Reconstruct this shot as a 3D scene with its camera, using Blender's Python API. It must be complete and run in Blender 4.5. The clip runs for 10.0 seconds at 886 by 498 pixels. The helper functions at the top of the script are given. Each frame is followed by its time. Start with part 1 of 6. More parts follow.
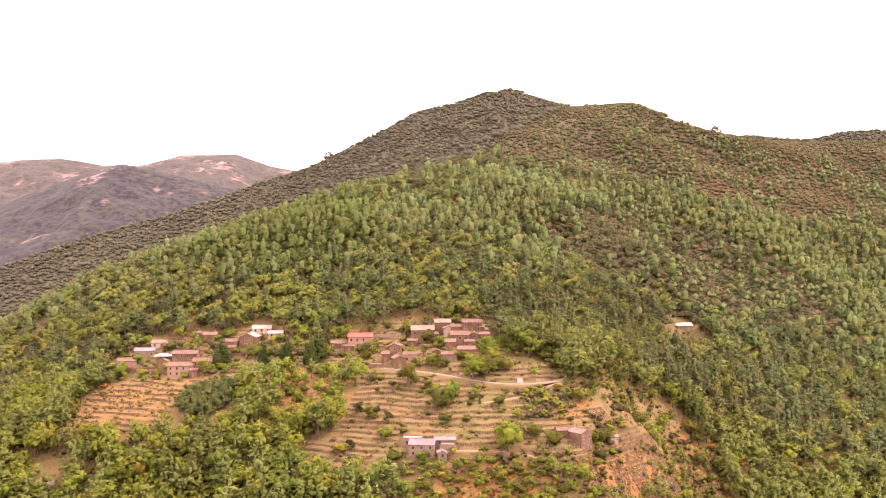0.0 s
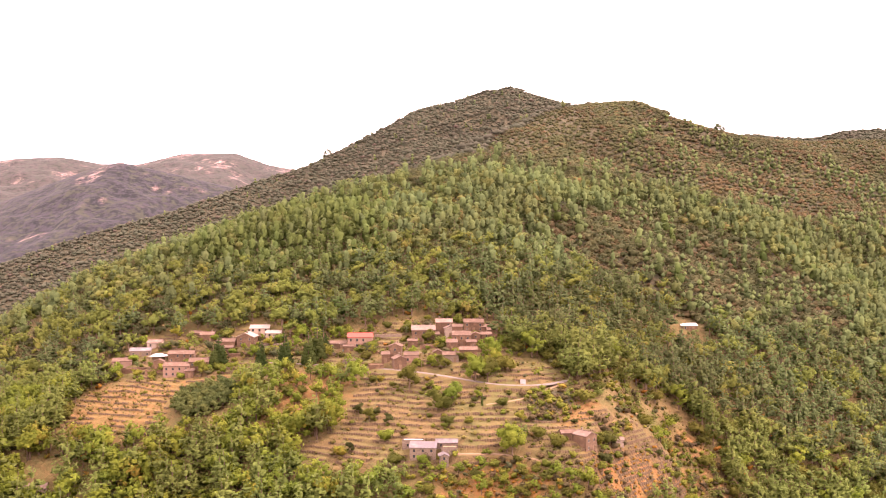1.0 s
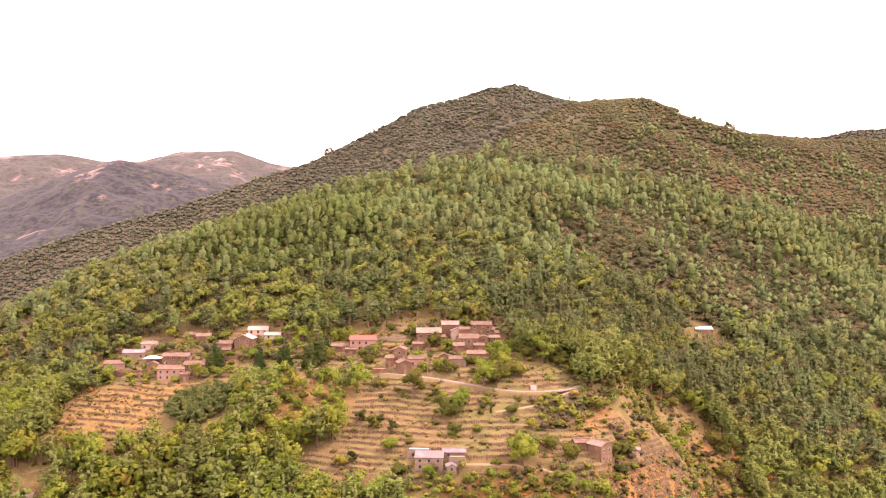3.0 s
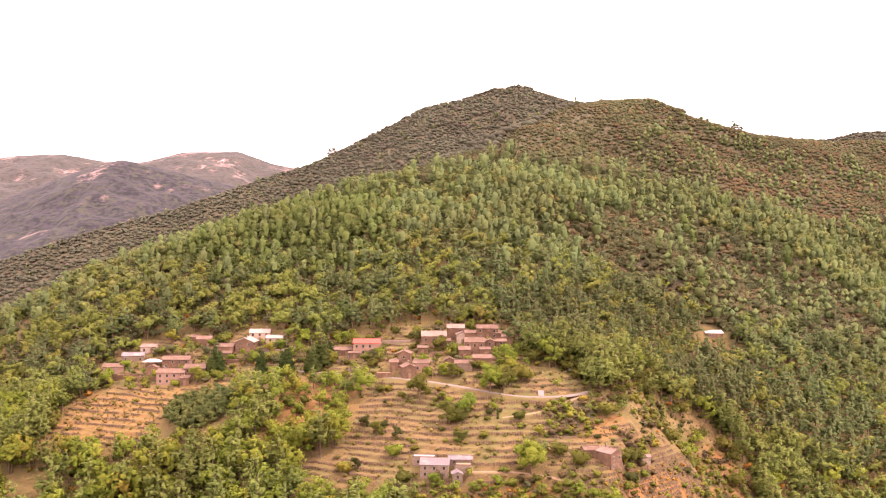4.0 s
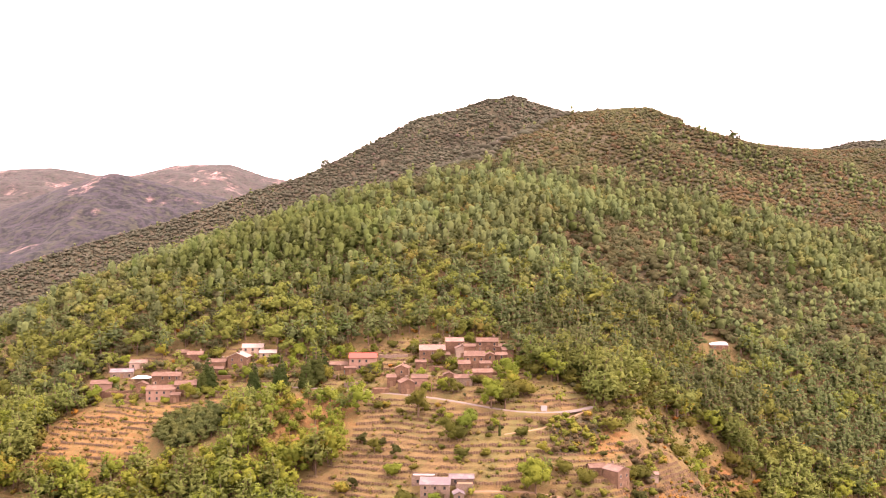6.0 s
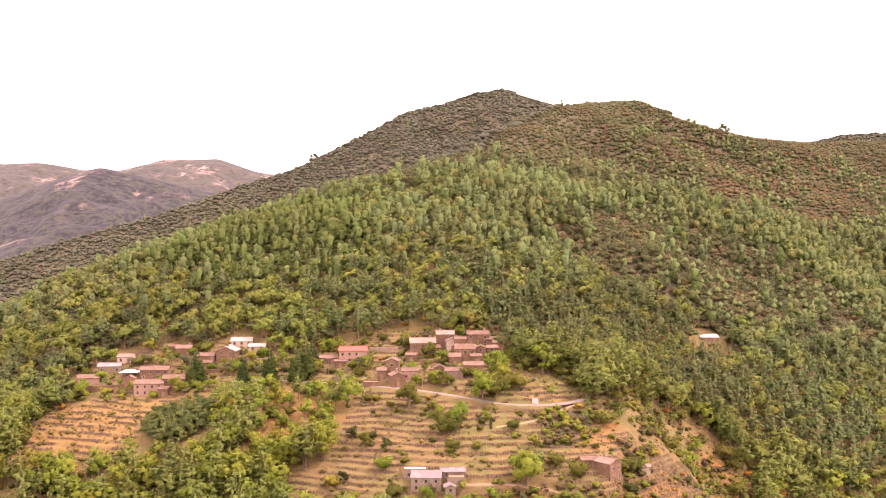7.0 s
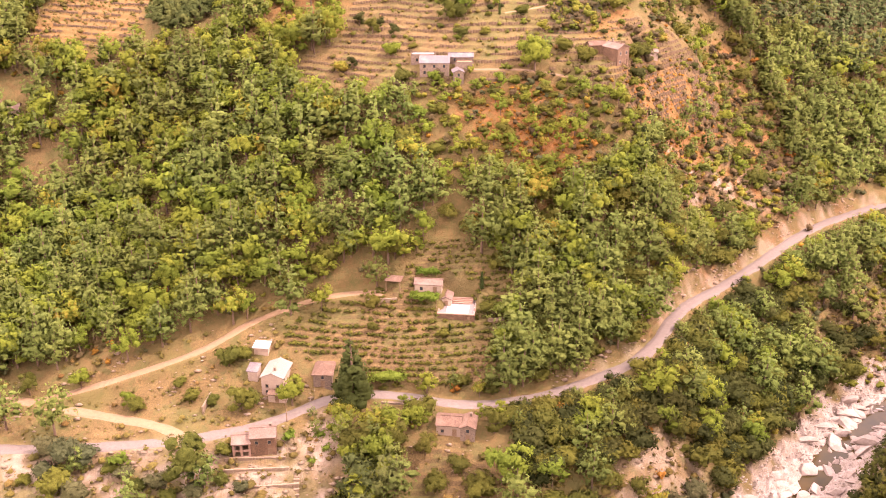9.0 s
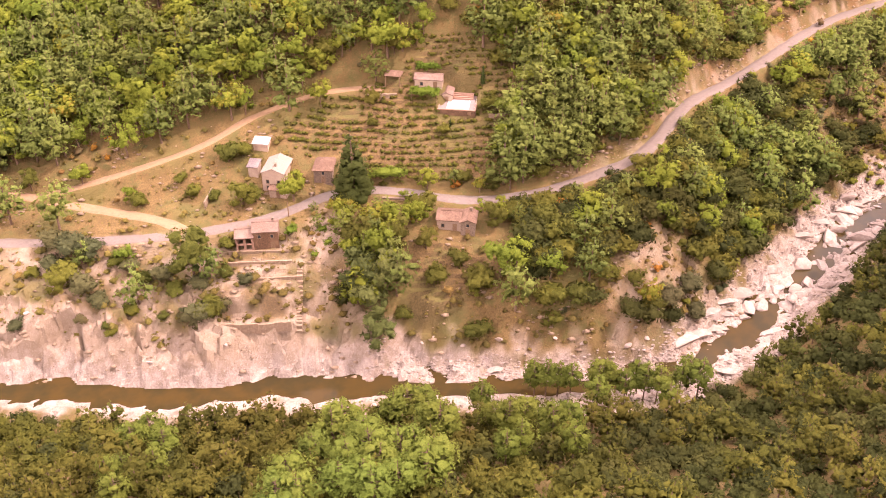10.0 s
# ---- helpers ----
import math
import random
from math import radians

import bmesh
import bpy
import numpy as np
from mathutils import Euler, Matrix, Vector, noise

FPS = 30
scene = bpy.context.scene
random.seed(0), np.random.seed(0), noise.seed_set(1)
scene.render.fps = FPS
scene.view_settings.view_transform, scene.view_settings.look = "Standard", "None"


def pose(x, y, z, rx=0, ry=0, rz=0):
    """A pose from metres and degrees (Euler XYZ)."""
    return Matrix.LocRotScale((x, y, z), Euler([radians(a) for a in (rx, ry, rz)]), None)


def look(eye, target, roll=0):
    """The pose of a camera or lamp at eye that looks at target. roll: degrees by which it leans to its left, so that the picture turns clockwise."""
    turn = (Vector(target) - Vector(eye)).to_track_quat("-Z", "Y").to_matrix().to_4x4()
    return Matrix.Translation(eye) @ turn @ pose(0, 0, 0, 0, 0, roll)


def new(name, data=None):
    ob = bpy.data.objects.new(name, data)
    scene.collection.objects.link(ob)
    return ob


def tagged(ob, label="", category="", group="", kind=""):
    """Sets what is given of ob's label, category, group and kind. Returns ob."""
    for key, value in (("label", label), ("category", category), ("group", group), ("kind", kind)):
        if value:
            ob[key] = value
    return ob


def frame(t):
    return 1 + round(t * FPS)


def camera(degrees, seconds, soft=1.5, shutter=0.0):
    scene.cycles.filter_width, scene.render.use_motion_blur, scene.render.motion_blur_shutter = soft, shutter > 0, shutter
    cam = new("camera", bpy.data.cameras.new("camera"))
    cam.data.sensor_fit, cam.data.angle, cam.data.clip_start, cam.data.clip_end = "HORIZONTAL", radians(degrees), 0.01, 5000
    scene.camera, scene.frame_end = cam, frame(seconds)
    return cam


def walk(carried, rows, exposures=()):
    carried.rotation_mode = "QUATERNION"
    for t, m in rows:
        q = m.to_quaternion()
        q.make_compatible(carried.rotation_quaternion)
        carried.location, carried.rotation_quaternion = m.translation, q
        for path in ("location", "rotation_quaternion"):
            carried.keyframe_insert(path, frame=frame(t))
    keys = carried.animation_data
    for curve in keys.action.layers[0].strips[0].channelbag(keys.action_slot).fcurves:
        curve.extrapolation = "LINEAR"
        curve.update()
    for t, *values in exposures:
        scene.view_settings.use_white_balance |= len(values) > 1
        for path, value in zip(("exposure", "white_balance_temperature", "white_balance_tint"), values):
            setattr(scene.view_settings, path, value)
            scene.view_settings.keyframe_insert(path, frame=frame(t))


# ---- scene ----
cam = camera(48.44, 10.0, soft=1.0)
PATH = [
    (0, (5.03, -50.42, 184.48), (6.11, 49.55, 181.96), -0.13),
    (0.5, (4.53, -46.33, 184.10), (5.73, 53.63, 181.52), -0.12),
    (1, (3.97, -42.01, 183.83), (5.17, 57.95, 181.26), -0.05),
    (1.5, (3.37, -37.50, 183.64), (4.65, 62.46, 180.98), 0.01),
    (2, (2.75, -32.87, 183.52), (4.00, 67.09, 180.87), 0.12),
    (2.5, (2.11, -28.22, 183.44), (3.30, 71.74, 180.80), 0.23),
    (2.7, (1.86, -26.38, 183.42), (3.03, 73.58, 180.76), 0.21),
    (3.8, (0.52, -16.76, 183.34), (1.49, 83.20, 180.76), 0.40),
    (4, (0.29, -15.16, 183.32), (1.18, 84.80, 180.81), 0.38),
    (4.5, (-0.26, -11.44, 183.24), (0.64, 88.53, 180.97), 0.37),
    (5, (-0.77, -8.19, 183.11), (0.38, 91.78, 181.15), 0.31),
    (5.5, (-1.23, -5.48, 182.92), (0.11, 94.50, 181.33), 0.19),
    (5.7, (-1.40, -4.56, 182.82), (-0.01, 95.42, 181.34), 0.15),
    (6.8, (-2.16, -1.20, 181.94), (0.36, 98.76, 181.06), -0.06),
    (7, (-2.27, -0.90, 181.72), (0.46, 99.05, 179.88), -0.04),
    (7.2, (-2.37, -0.68, 181.47), (0.42, 99.10, 175.53), -0.03),
    (7.5, (-2.50, -0.51, 181.04), (0.15, 98.73, 169.06), -0.14),
    (8, (-2.67, -0.57, 180.20), (-0.35, 96.95, 158.20), -0.27),
    (8.5, (-2.78, -0.94, 179.16), (-0.76, 93.88, 147.48), -0.29),
    (9, (-2.84, -1.42, 177.91), (-1.05, 89.80, 136.98), -0.27),
    (9.5, (-2.85, -1.74, 176.43), (-1.22, 85.04, 126.77), -0.33),
    (10, (-2.82, -1.61, 174.70), (-1.37, 79.89, 116.77), -0.30),
]
walk(cam, [(t, look(eye, target, roll)) for t, eye, target, roll in PATH], [(0, 1.53, 7400, 43), (7.6, 1.53, 7400, 43), (8.2, 1.6, 7400, 43), (9, 1.78, 7400, 43), (9.5, 1.8, 7400, 43), (10, 1.66, 7400, 43)])

# ---- world and sun ----
def world_sky():
    w = bpy.data.worlds.new("world")
    scene.world = w
    w.use_nodes = True
    n, l = w.node_tree.nodes, w.node_tree.links
    n.clear()
    out = n.new("ShaderNodeOutputWorld")
    bg = n.new("ShaderNodeBackground")
    sky = n.new("ShaderNodeTexSky")
    sky.sky_type, sky.sun_disc = "NISHITA", False
    sky.sun_elevation, sky.sun_rotation = radians(SUN_UP), radians(SUN_TURN)
    gain = n.new("ShaderNodeVectorMath")
    gain.operation = "SCALE"
    gain.inputs["Scale"].default_value = 0.05
    l.new(sky.outputs[0], gain.inputs[0])
    co = n.new("ShaderNodeTexCoord")
    mp = n.new("ShaderNodeMapping")
    mp.inputs["Scale"].default_value = (1.2, 1.2, 5.0)
    mp.inputs["Location"].default_value = (0.4, 0.2, 0.35)
    cl = n.new("ShaderNodeTexNoise")
    cl.inputs["Scale"].default_value, cl.inputs["Detail"].default_value = 1.6, 5.0
    ramp = n.new("ShaderNodeMapRange")
    ramp.inputs["From Min"].default_value, ramp.inputs["From Max"].default_value = 0.36, 0.5
    ramp.inputs["To Min"].default_value, ramp.inputs["To Max"].default_value = 0.07, 1.0
    mix = n.new("ShaderNodeMix")
    mix.data_type = "RGBA"
    mix.inputs[7].default_value = (2.1, 2.02, 2.0, 1)
    l.new(co.outputs["Generated"], mp.inputs[0])
    l.new(mp.outputs[0], cl.inputs[0])
    l.new(cl.outputs[0], ramp.inputs[0])
    up = n.new("ShaderNodeSeparateXYZ")
    low = n.new("ShaderNodeMapRange")
    low.inputs["From Min"].default_value, low.inputs["From Max"].default_value = 0.04, 0.18
    low.inputs["To Min"].default_value, low.inputs["To Max"].default_value = 1.0, 0.0
    cover = n.new("ShaderNodeMath")
    cover.operation, cover.use_clamp = "ADD", True
    l.new(co.outputs["Generated"], up.inputs[0])
    l.new(up.outputs[2], low.inputs[0])
    l.new(ramp.outputs[0], cover.inputs[0])
    l.new(low.outputs[0], cover.inputs[1])
    l.new(cover.outputs[0], mix.inputs[0])
    l.new(gain.outputs[0], mix.inputs[6])
    l.new(mix.outputs[2], bg.inputs[0])
    bg.inputs[1].default_value = 1.0
    l.new(bg.outputs[0], out.inputs[0])


SUN_UP, SUN_TURN = 54.0, 92.0  # degrees above the horizon; clockwise from +y
world_sky()
sun = new("sun", bpy.data.lights.new("sun", "SUN"))
sun.data.energy, sun.data.angle, sun.data.color = 2.5, radians(0.6), (1.0, 0.93, 0.84)
sun.matrix_world = look((0, 0, 0), (-math.sin(radians(SUN_TURN)) * math.cos(radians(SUN_UP)), -math.cos(radians(SUN_TURN)) * math.cos(radians(SUN_UP)), -math.sin(radians(SUN_UP))))

# ---- lie of the land ----
RIVER = [(-600, 230), (-300, 195), (-200, 188), (-113, 184.6), (-98, 184.3), (-83, 182.4), (-69.5, 180), (-56, 182.3), (-44, 184.6), (-32, 183.4), (-22, 183.2), (-12, 184), (0, 181.5), (30, 181.5), (57, 183), (70, 193), (78.5, 199.7), (90, 208.7), (98, 219), (110, 229), (116, 237), (124, 246.5), (133, 254.5), (144, 262), (190, 300), (260, 330), (400, 360), (700, 400)]
SPINE_Y = [120, 180, 188, 200, 215, 232, 244, 252, 262, 276, 300, 315, 362, 395, 430, 519, 654, 730, 820, 900, 1000, 1400]
SPINE_Z = [-60, -6, 6, 18, 26, 30, 38.5, 43.5, 51, 66, 91, 102, 121, 131, 145, 186, 231, 256, 299, 330, 345, 300]


def smooth_max(a, b, k):
    d = np.maximum(k - np.abs(a - b), 0) / k
    return np.maximum(a, b) + d * d * k / 4


def smooth_min(a, b, k):
    return -smooth_max(-a, -b, k)


def along(line, x, y):
    """For each place: the least distance to the line of (x, y[, z]) points, the z there, and the side (+ to the left of its run)."""
    best = np.full(np.shape(x), 1e9)
    z, side = np.zeros(np.shape(x)), np.ones(np.shape(x))
    for a, b in zip(line[:-1], line[1:]):
        ex, ey = b[0] - a[0], b[1] - a[1]
        t = np.clip(((x - a[0]) * ex + (y - a[1]) * ey) / (ex * ex + ey * ey), 0, 1)
        dx, dy = x - a[0] - t * ex, y - a[1] - t * ey
        d = np.hypot(dx, dy)
        near = d < best
        best = np.where(near, d, best)
        side = np.where(near, np.sign(ex * dy - ey * dx + 1e-9), side)
        if len(a) > 2:
            z = np.where(near, a[2] + t * (b[2] - a[2]), z)
    return best, z, side


def ripple(x, y, size, seed):
    """Smooth bumps between -1 and 1, about that many metres apart."""
    r = np.random.RandomState(seed)
    out = np.zeros(np.shape(x))
    for k in range(7):
        a = r.uniform(0, 2 * math.pi)
        f = 2 * math.pi / (size * r.uniform(0.7, 1.6))
        out += np.sin((x * math.cos(a) + y * math.sin(a)) * f + r.uniform(0, 6.28) + 1.3 * np.sin((y * math.cos(a) - x * math.sin(a)) * f * 0.6 + r.uniform(0, 6.28)))
    return out / 3.5


def slabs(x, y, size, seed):
    """Tilted flat plates of broken rock, about that many metres wide; cracks between them."""
    gx, gy = np.floor(x / size), np.floor(y / size)
    best, out = np.full(np.shape(x), 1e9), np.zeros(np.shape(x))
    for i in (-1, 0, 1):
        for j in (-1, 0, 1):
            cx, cy = gx + i, gy + j
            h = [np.mod(np.sin(cx * a + cy * b + seed) * 43758.5, 1.0) for a, b in ((12.99, 78.23), (39.35, 11.14), (73.16, 52.24), (26.65, 94.67), (57.2, 33.9))]
            px, py = (cx + h[0]) * size, (cy + h[1]) * size
            d = (x - px) ** 2 + (y - py) ** 2
            near = d < best
            best = np.where(near, d, best)
            out = np.where(near, (h[2] - 0.5) + ((h[3] - 0.5) * (x - px) + (h[4] - 0.5) * (y - py)) * 1.5 / size, out)
    return out


def inside(poly, x, y, soft):
    """1 inside an outline, 0 outside, with an edge that many metres wide."""
    within = np.zeros(np.shape(x), bool)
    for (ax, ay), (bx, by) in zip(poly, poly[1:] + poly[:1]):
        if ay != by:
            within ^= ((ay > y) != (by > y)) & (x < (bx - ax) * (y - ay) / (by - ay) + ax)
    d = along(poly + poly[:1], x, y)[0]
    return np.clip(0.5 + np.where(within, d, -d) / soft, 0, 1)


CREST = [(-420, 300, 30), (-300, 380, 84), (-240, 440, 118), (-203, 480, 139), (-176, 520, 157), (-84, 600, 192), (28, 654, 231), (57, 730, 256), (113, 820, 284), (170, 905, 298), (205, 905, 291), (237, 898, 278), (272, 880, 265), (300, 870, 258), (345, 860, 256), (480, 900, 268), (700, 960, 325)]
BACK_RIDGE = [(-735, 1240, 65), (-525, 1290, 146), (-466, 1310, 167), (-353, 1348, 201.5), (-239, 1382, 245.5), (-177, 1397, 266), (-98, 1400, 305), (-14, 1400, 349), (36, 1410, 361), (78, 1420, 376), (122, 1425, 385), (170, 1420, 369), (240, 1420, 351), (400, 1450, 322), (800, 1500, 300)]
FAR_RIGHT = [(420, 1450, 290), (603, 1500, 316), (648, 1500, 327), (727, 1500, 330), (1000, 1550, 370)]
DARK_RIDGE = [(-1500, 2500, 150), (-1186, 2600, 224), (-1034, 2600, 283), (-913, 2600, 326), (-829, 2600, 349), (-685, 2640, 318), (-533, 2700, 280), (-358, 2750, 258), (0, 2800, 240)]
RED_RIDGE = [(-2200, 4000, 420), (-1816, 4000, 435), (-1676, 4000, 451), (-1514, 4020, 458), (-1351, 4050, 431), (-1189, 4050, 431), (-1003, 4000, 470), (-794, 4000, 472), (-655, 4000, 424), (-550, 4000, 405), (-190, 4050, 320), (600, 4200, 250)]


def bare_height(x, y):
    x, y = np.asarray(x, float), np.asarray(y, float)
    d, _, side = along(RIVER, x, y)
    # the spur that carries the hamlet
    spur = np.interp(y, SPINE_Y, SPINE_Z)
    right = np.interp(y, [180, 215, 250, 280, 330, 400, 460, 520, 700, 900], [0.0, 0.1, 0.42, 0.62, 0.62, 0.45, 0.3, 0.3, 0.2, 0.15])
    r = x - np.interp(y, [230, 250, 290, 320, 370, 430], [75, 62, 55, 82, 84, 55])
    spur = spur - right * (r + np.sqrt(r * r + 250)) / 2
    left = np.interp(y, [180, 230, 290, 340, 400, 520, 700], [0.0, 0.03, 0.1, 0.08, 0.11, 0.15, 0.2])
    q = -x - 10
    spur = spur - left * (q + np.sqrt(q * q + 900)) / 2
    q = -x - 165
    spur = spur - np.interp(y, [220, 280, 360, 520, 700], [0.0, 0.3, 0.45, 0.2, 0.1]) * (q + np.sqrt(q * q + 900)) / 2
    spur = spur - 22 * np.exp(-((x + 115) / 60) ** 2 - ((y - 305) / 34) ** 2)
    spur = spur + ripple(x, y, 90, 3) * np.interp(y, [230, 330, 600], [0.8, 1.5, 5.0])
    # what lies behind its crest falls away
    dc, zc, sc = along(CREST, x, y)
    spur = smooth_min(spur, np.where(sc > 0, zc - 0.42 * dc, zc + 0.05 * dc), 9)
    # the far mountains
    db, zb, _ = along(BACK_RIDGE, x, y)
    back = zb - 0.42 * np.sqrt(db * db + 100) + 4 + ripple(x, y, 130, 5) * np.clip(db / 40, 0, 8)
    df, zf, _ = along(FAR_RIGHT, x, y)
    back = np.maximum(back, zf - 0.3 * df)
    dd, zd, _ = along(DARK_RIDGE, x, y)
    back = smooth_max(back, zd - 0.4 * np.sqrt(dd * dd + 300) + 7 + ripple(x, y, 300, 6) * np.clip(dd / 30, 0, 22) + ripple(x, y, 90, 8) * np.clip(dd / 30, 0.6, 7), 12)
    dd, zd, _ = along(RED_RIDGE, x, y)
    back = np.maximum(back, zd - 0.3 * np.sqrt(dd * dd + 900) + 9 + ripple(x, y, 350, 11) * np.clip(dd / 30, 0, 26) + ripple(x, y, 100, 12) * np.clip(dd / 30, 1, 7))
    land = smooth_max(spur, back, 14)
    # banks of the river
    rocky = np.interp(x, [-60, 0, 45, 90], [1.0, 0.55, 0.5, 0.2])
    edge = np.interp(x, [-115, -98, -70, -56, -44, -28, -13, 0, 55, 70, 80, 90, 96, 104, 110, 124, 150], [3.2, 4.4, 4.0, 3.4, 4.4, 5.3, 3.6, 2.0, 2.0, 3.2, 4.2, 5.3, 2.0, 2.0, 4.2, 3.6, 5.0])
    edge = edge + 0.6 * ripple(x, y, 11, 37) + 0.4 * ripple(x, y, 5, 38)
    e = d - edge
    flat = np.interp(x, [-18, -8, 48, 64, 84, 96, 104, 112], [0.0, 7.0, 6.5, 1.5, 1.5, 4.0, 4.0, 1.5])  # gravel beside the water
    rise, up = np.interp(x, [-40, 30, 60, 100], [0.85, 0.85, 1.15, 0.9]), np.maximum(e - flat, 0)
    foot = rocky * 15.0 + rise * flat
    bank = np.where(e < 0, 0.35 * e, np.where(up <= 0, 0.09 * e, 0.09 * flat + np.where(up < 8, foot / 8 * up, foot + rise * (up - 8))))
    land = np.where(side > 0, smooth_min(land, bank, 3.0), land)
    near = np.where(e < 0, 0.35 * e, np.where(e < 8, 0.16 * e, 1.28 + 0.55 * (e - 8)))
    near = np.minimum(near, 150 + 0.1 * e)
    near = near + 0.6 * (x - 85 + np.sqrt((x - 85) ** 2 + 200)) / 2 * np.clip((e - 5) / 25, 0, 1)
    near = near + ripple(x, y, 45, 9) * np.clip((e - 12) / 25, 0, 2)
    land = np.where(side > 0, land, near)
    rough = np.clip(1.3 - np.abs(e - 7) / 9, 0, 1) * (land > -0.3)
    land = land + rough * (0.9 * np.abs(ripple(x, y, 9, 31)) + 1.5 * slabs(x - 0.4 * y, 0.8 * y, 5.0, 3.0)) * np.interp(x, [-60, -10, 50, 70, 100], [1.0, 0.4, 0.4, 0.9, 1.1])
    cliff = np.clip(1.5 - np.abs(e - 7) / 7, 0, 1) * (side > 0) * np.interp(x, [-30, 10], [1.0, 0.35]) * (land > -0.3)
    knoll = 100 + 0.3 * (y - 325) - 0.05 * (x - 65)
    land = land + np.maximum(knoll - land, 0) * inside([(58, 318), (66, 316), (88, 335), (96, 350), (90, 360), (62, 352)], x, y, 20)
    u, v = x + 0.45 * y, 0.75 * y - 0.35 * x
    land = land + cliff * (4.2 * slabs(u, v, 9.0, 1.0) + 2.0 * slabs(v, u * 0.6, 4.0, 2.0) - 0.6 * np.abs(ripple(x + 0.55 * y, y * 0.5, 17, 33)))
    return np.maximum(land, -2.0)


# clearings, as outlines on the plan
CLEARINGS = {
    "garden": [(-44, 253), (-22, 260), (-9, 265), (-3, 271), (5, 272), (16, 269), (23, 262), (21, 253), (16, 243), (18, 234), (4, 232), (-18, 234), (-34, 239), (-44, 246)],
    "fork": [(-125, 219), (-125, 240), (-102, 245), (-80, 248), (-62, 254), (-50, 258), (-44, 255), (-40, 240), (-30, 234), (-36, 219), (-60, 217), (-90, 214)],
    "bank": [(-125, 216), (-72, 218), (-38, 216), (-31, 226), (-24, 207), (-20, 193), (-20, 186), (-58, 186), (-125, 186)],
    "steps": [(-58, 211.5), (-40, 213), (-37, 195), (-58, 194)],
    "yard": [(-12, 212), (0, 217), (23, 212), (21, 205), (12, 206), (0, 193), (-9, 195)],
    "riverbank": [(-8, 191), (46, 191), (54, 204), (30, 207), (-2, 201)],
    "scree": [(44, 192), (46, 206), (53, 215), (62, 219), (75, 217), (86, 211), (72, 196), (52, 190)],
    "fields": [(-24, 377), (-11, 369), (17, 357), (31, 354), (58, 357), (41, 335), (48, 329), (34, 325), (30, 312), (14, 309), (-10, 309), (-46, 319), (-47, 330), (-32, 337), (-29, 348)],
    "barn": [(41, 334), (62, 343), (83, 353), (87, 346), (106, 352), (113, 346), (84, 322), (66, 305), (38, 310)],
    "hamlet": [(-147, 403), (-140, 421), (-124, 431), (-81, 427), (-45, 416), (-7, 423), (32, 414), (40, 382), (57, 377), (62, 363), (31, 354), (-24, 375), (-60, 382), (-80, 383), (-100, 385), (-128, 388)],
    "strips": [(-147, 354), (-147, 390), (-109, 386), (-79, 382), (-78, 372), (-104, 372), (-104, 346)],
    "east_slope": [(70, 304), (84, 322), (106, 352), (94, 357), (112, 383), (128, 383), (134, 352), (128, 328), (98, 302), (80, 294)],
    "saddle": [(62, 366), (68, 354), (78, 354), (92, 362), (108, 370), (126, 382), (120, 394), (108, 396), (94, 386), (78, 376)],
    "glade": [(124, 446), (144, 448), (144, 455), (124, 455)],
    "mound": [(36, 365), (41, 376), (50, 383), (57, 377), (58, 368), (47, 364)],
    "copse": [(-105, 350), (-105, 372), (-97, 378), (-78, 374), (-74, 352), (-80, 346)],
    "grass": [(41, 351), (50, 356), (66, 359), (61, 345), (55, 334), (43, 333)],
    "bracken": [(8, 303), (27, 310), (45, 303), (48, 290), (38, 280), (22, 290)],
    "slip": [(74, 311), (96, 322), (133, 340), (128, 328), (98, 307), (80, 302)],
    "left_patch": [(-146, 331), (-129, 336), (-112, 316), (-125, 304), (-140, 303)],
    "east_bank": [(112, 284), (124, 297), (168, 332), (180, 300), (152, 275), (136, 268), (128, 276)],
    "left_spur": [(-250, 510), (-216, 505), (-192, 462), (-192, 425), (-225, 410)],
}
HEATH = [(60, 500), (85, 560), (140, 610), (210, 590), (250, 520), (215, 470), (150, 462), (100, 478)]
ROADS = {
    "valley": [(-160, 218), (-117, 216), (-95, 216.2), (-71, 217), (-57, 219), (-45, 222), (-36.5, 227), (-29, 231.5), (-19, 232.5), (-8, 230.5), (3, 227.3), (12, 226.5), (29, 229.5), (45, 235), (56, 238.5), (64, 245.5), (70, 255), (84, 272), (103, 291), (122, 309.5), (142, 328), (163, 343), (190, 357), (230, 372)],
    "lower_track": [(-68, 218.5), (-75, 223.5), (-90, 227.5), (-106, 232), (-122, 236)],
    "upper_track": [(-112, 234), (-98, 237), (-84, 240.7), (-68, 245), (-61, 249), (-55.5, 253.5), (-45, 257), (-35, 260), (-22, 261), (-14, 259.5)],
    "hamlet": [(-72, 393), (-51, 385), (-24, 377), (-6, 369), (15, 360), (31, 355), (50, 358), (61, 366)],
    "field_track": [(60, 365), (52, 357), (42, 347), (24, 343)],
    "ruin_track": [(12, 315), (20, 315), (31, 316), (45, 311)],
    "saddle": [(84, 349), (99, 357)],
}
WIDTHS = {"valley": 4.0, "lower_track": 3.6, "upper_track": 3.0, "hamlet": 2.8, "field_track": 1.8, "ruin_track": 2.2, "saddle": 2.2}


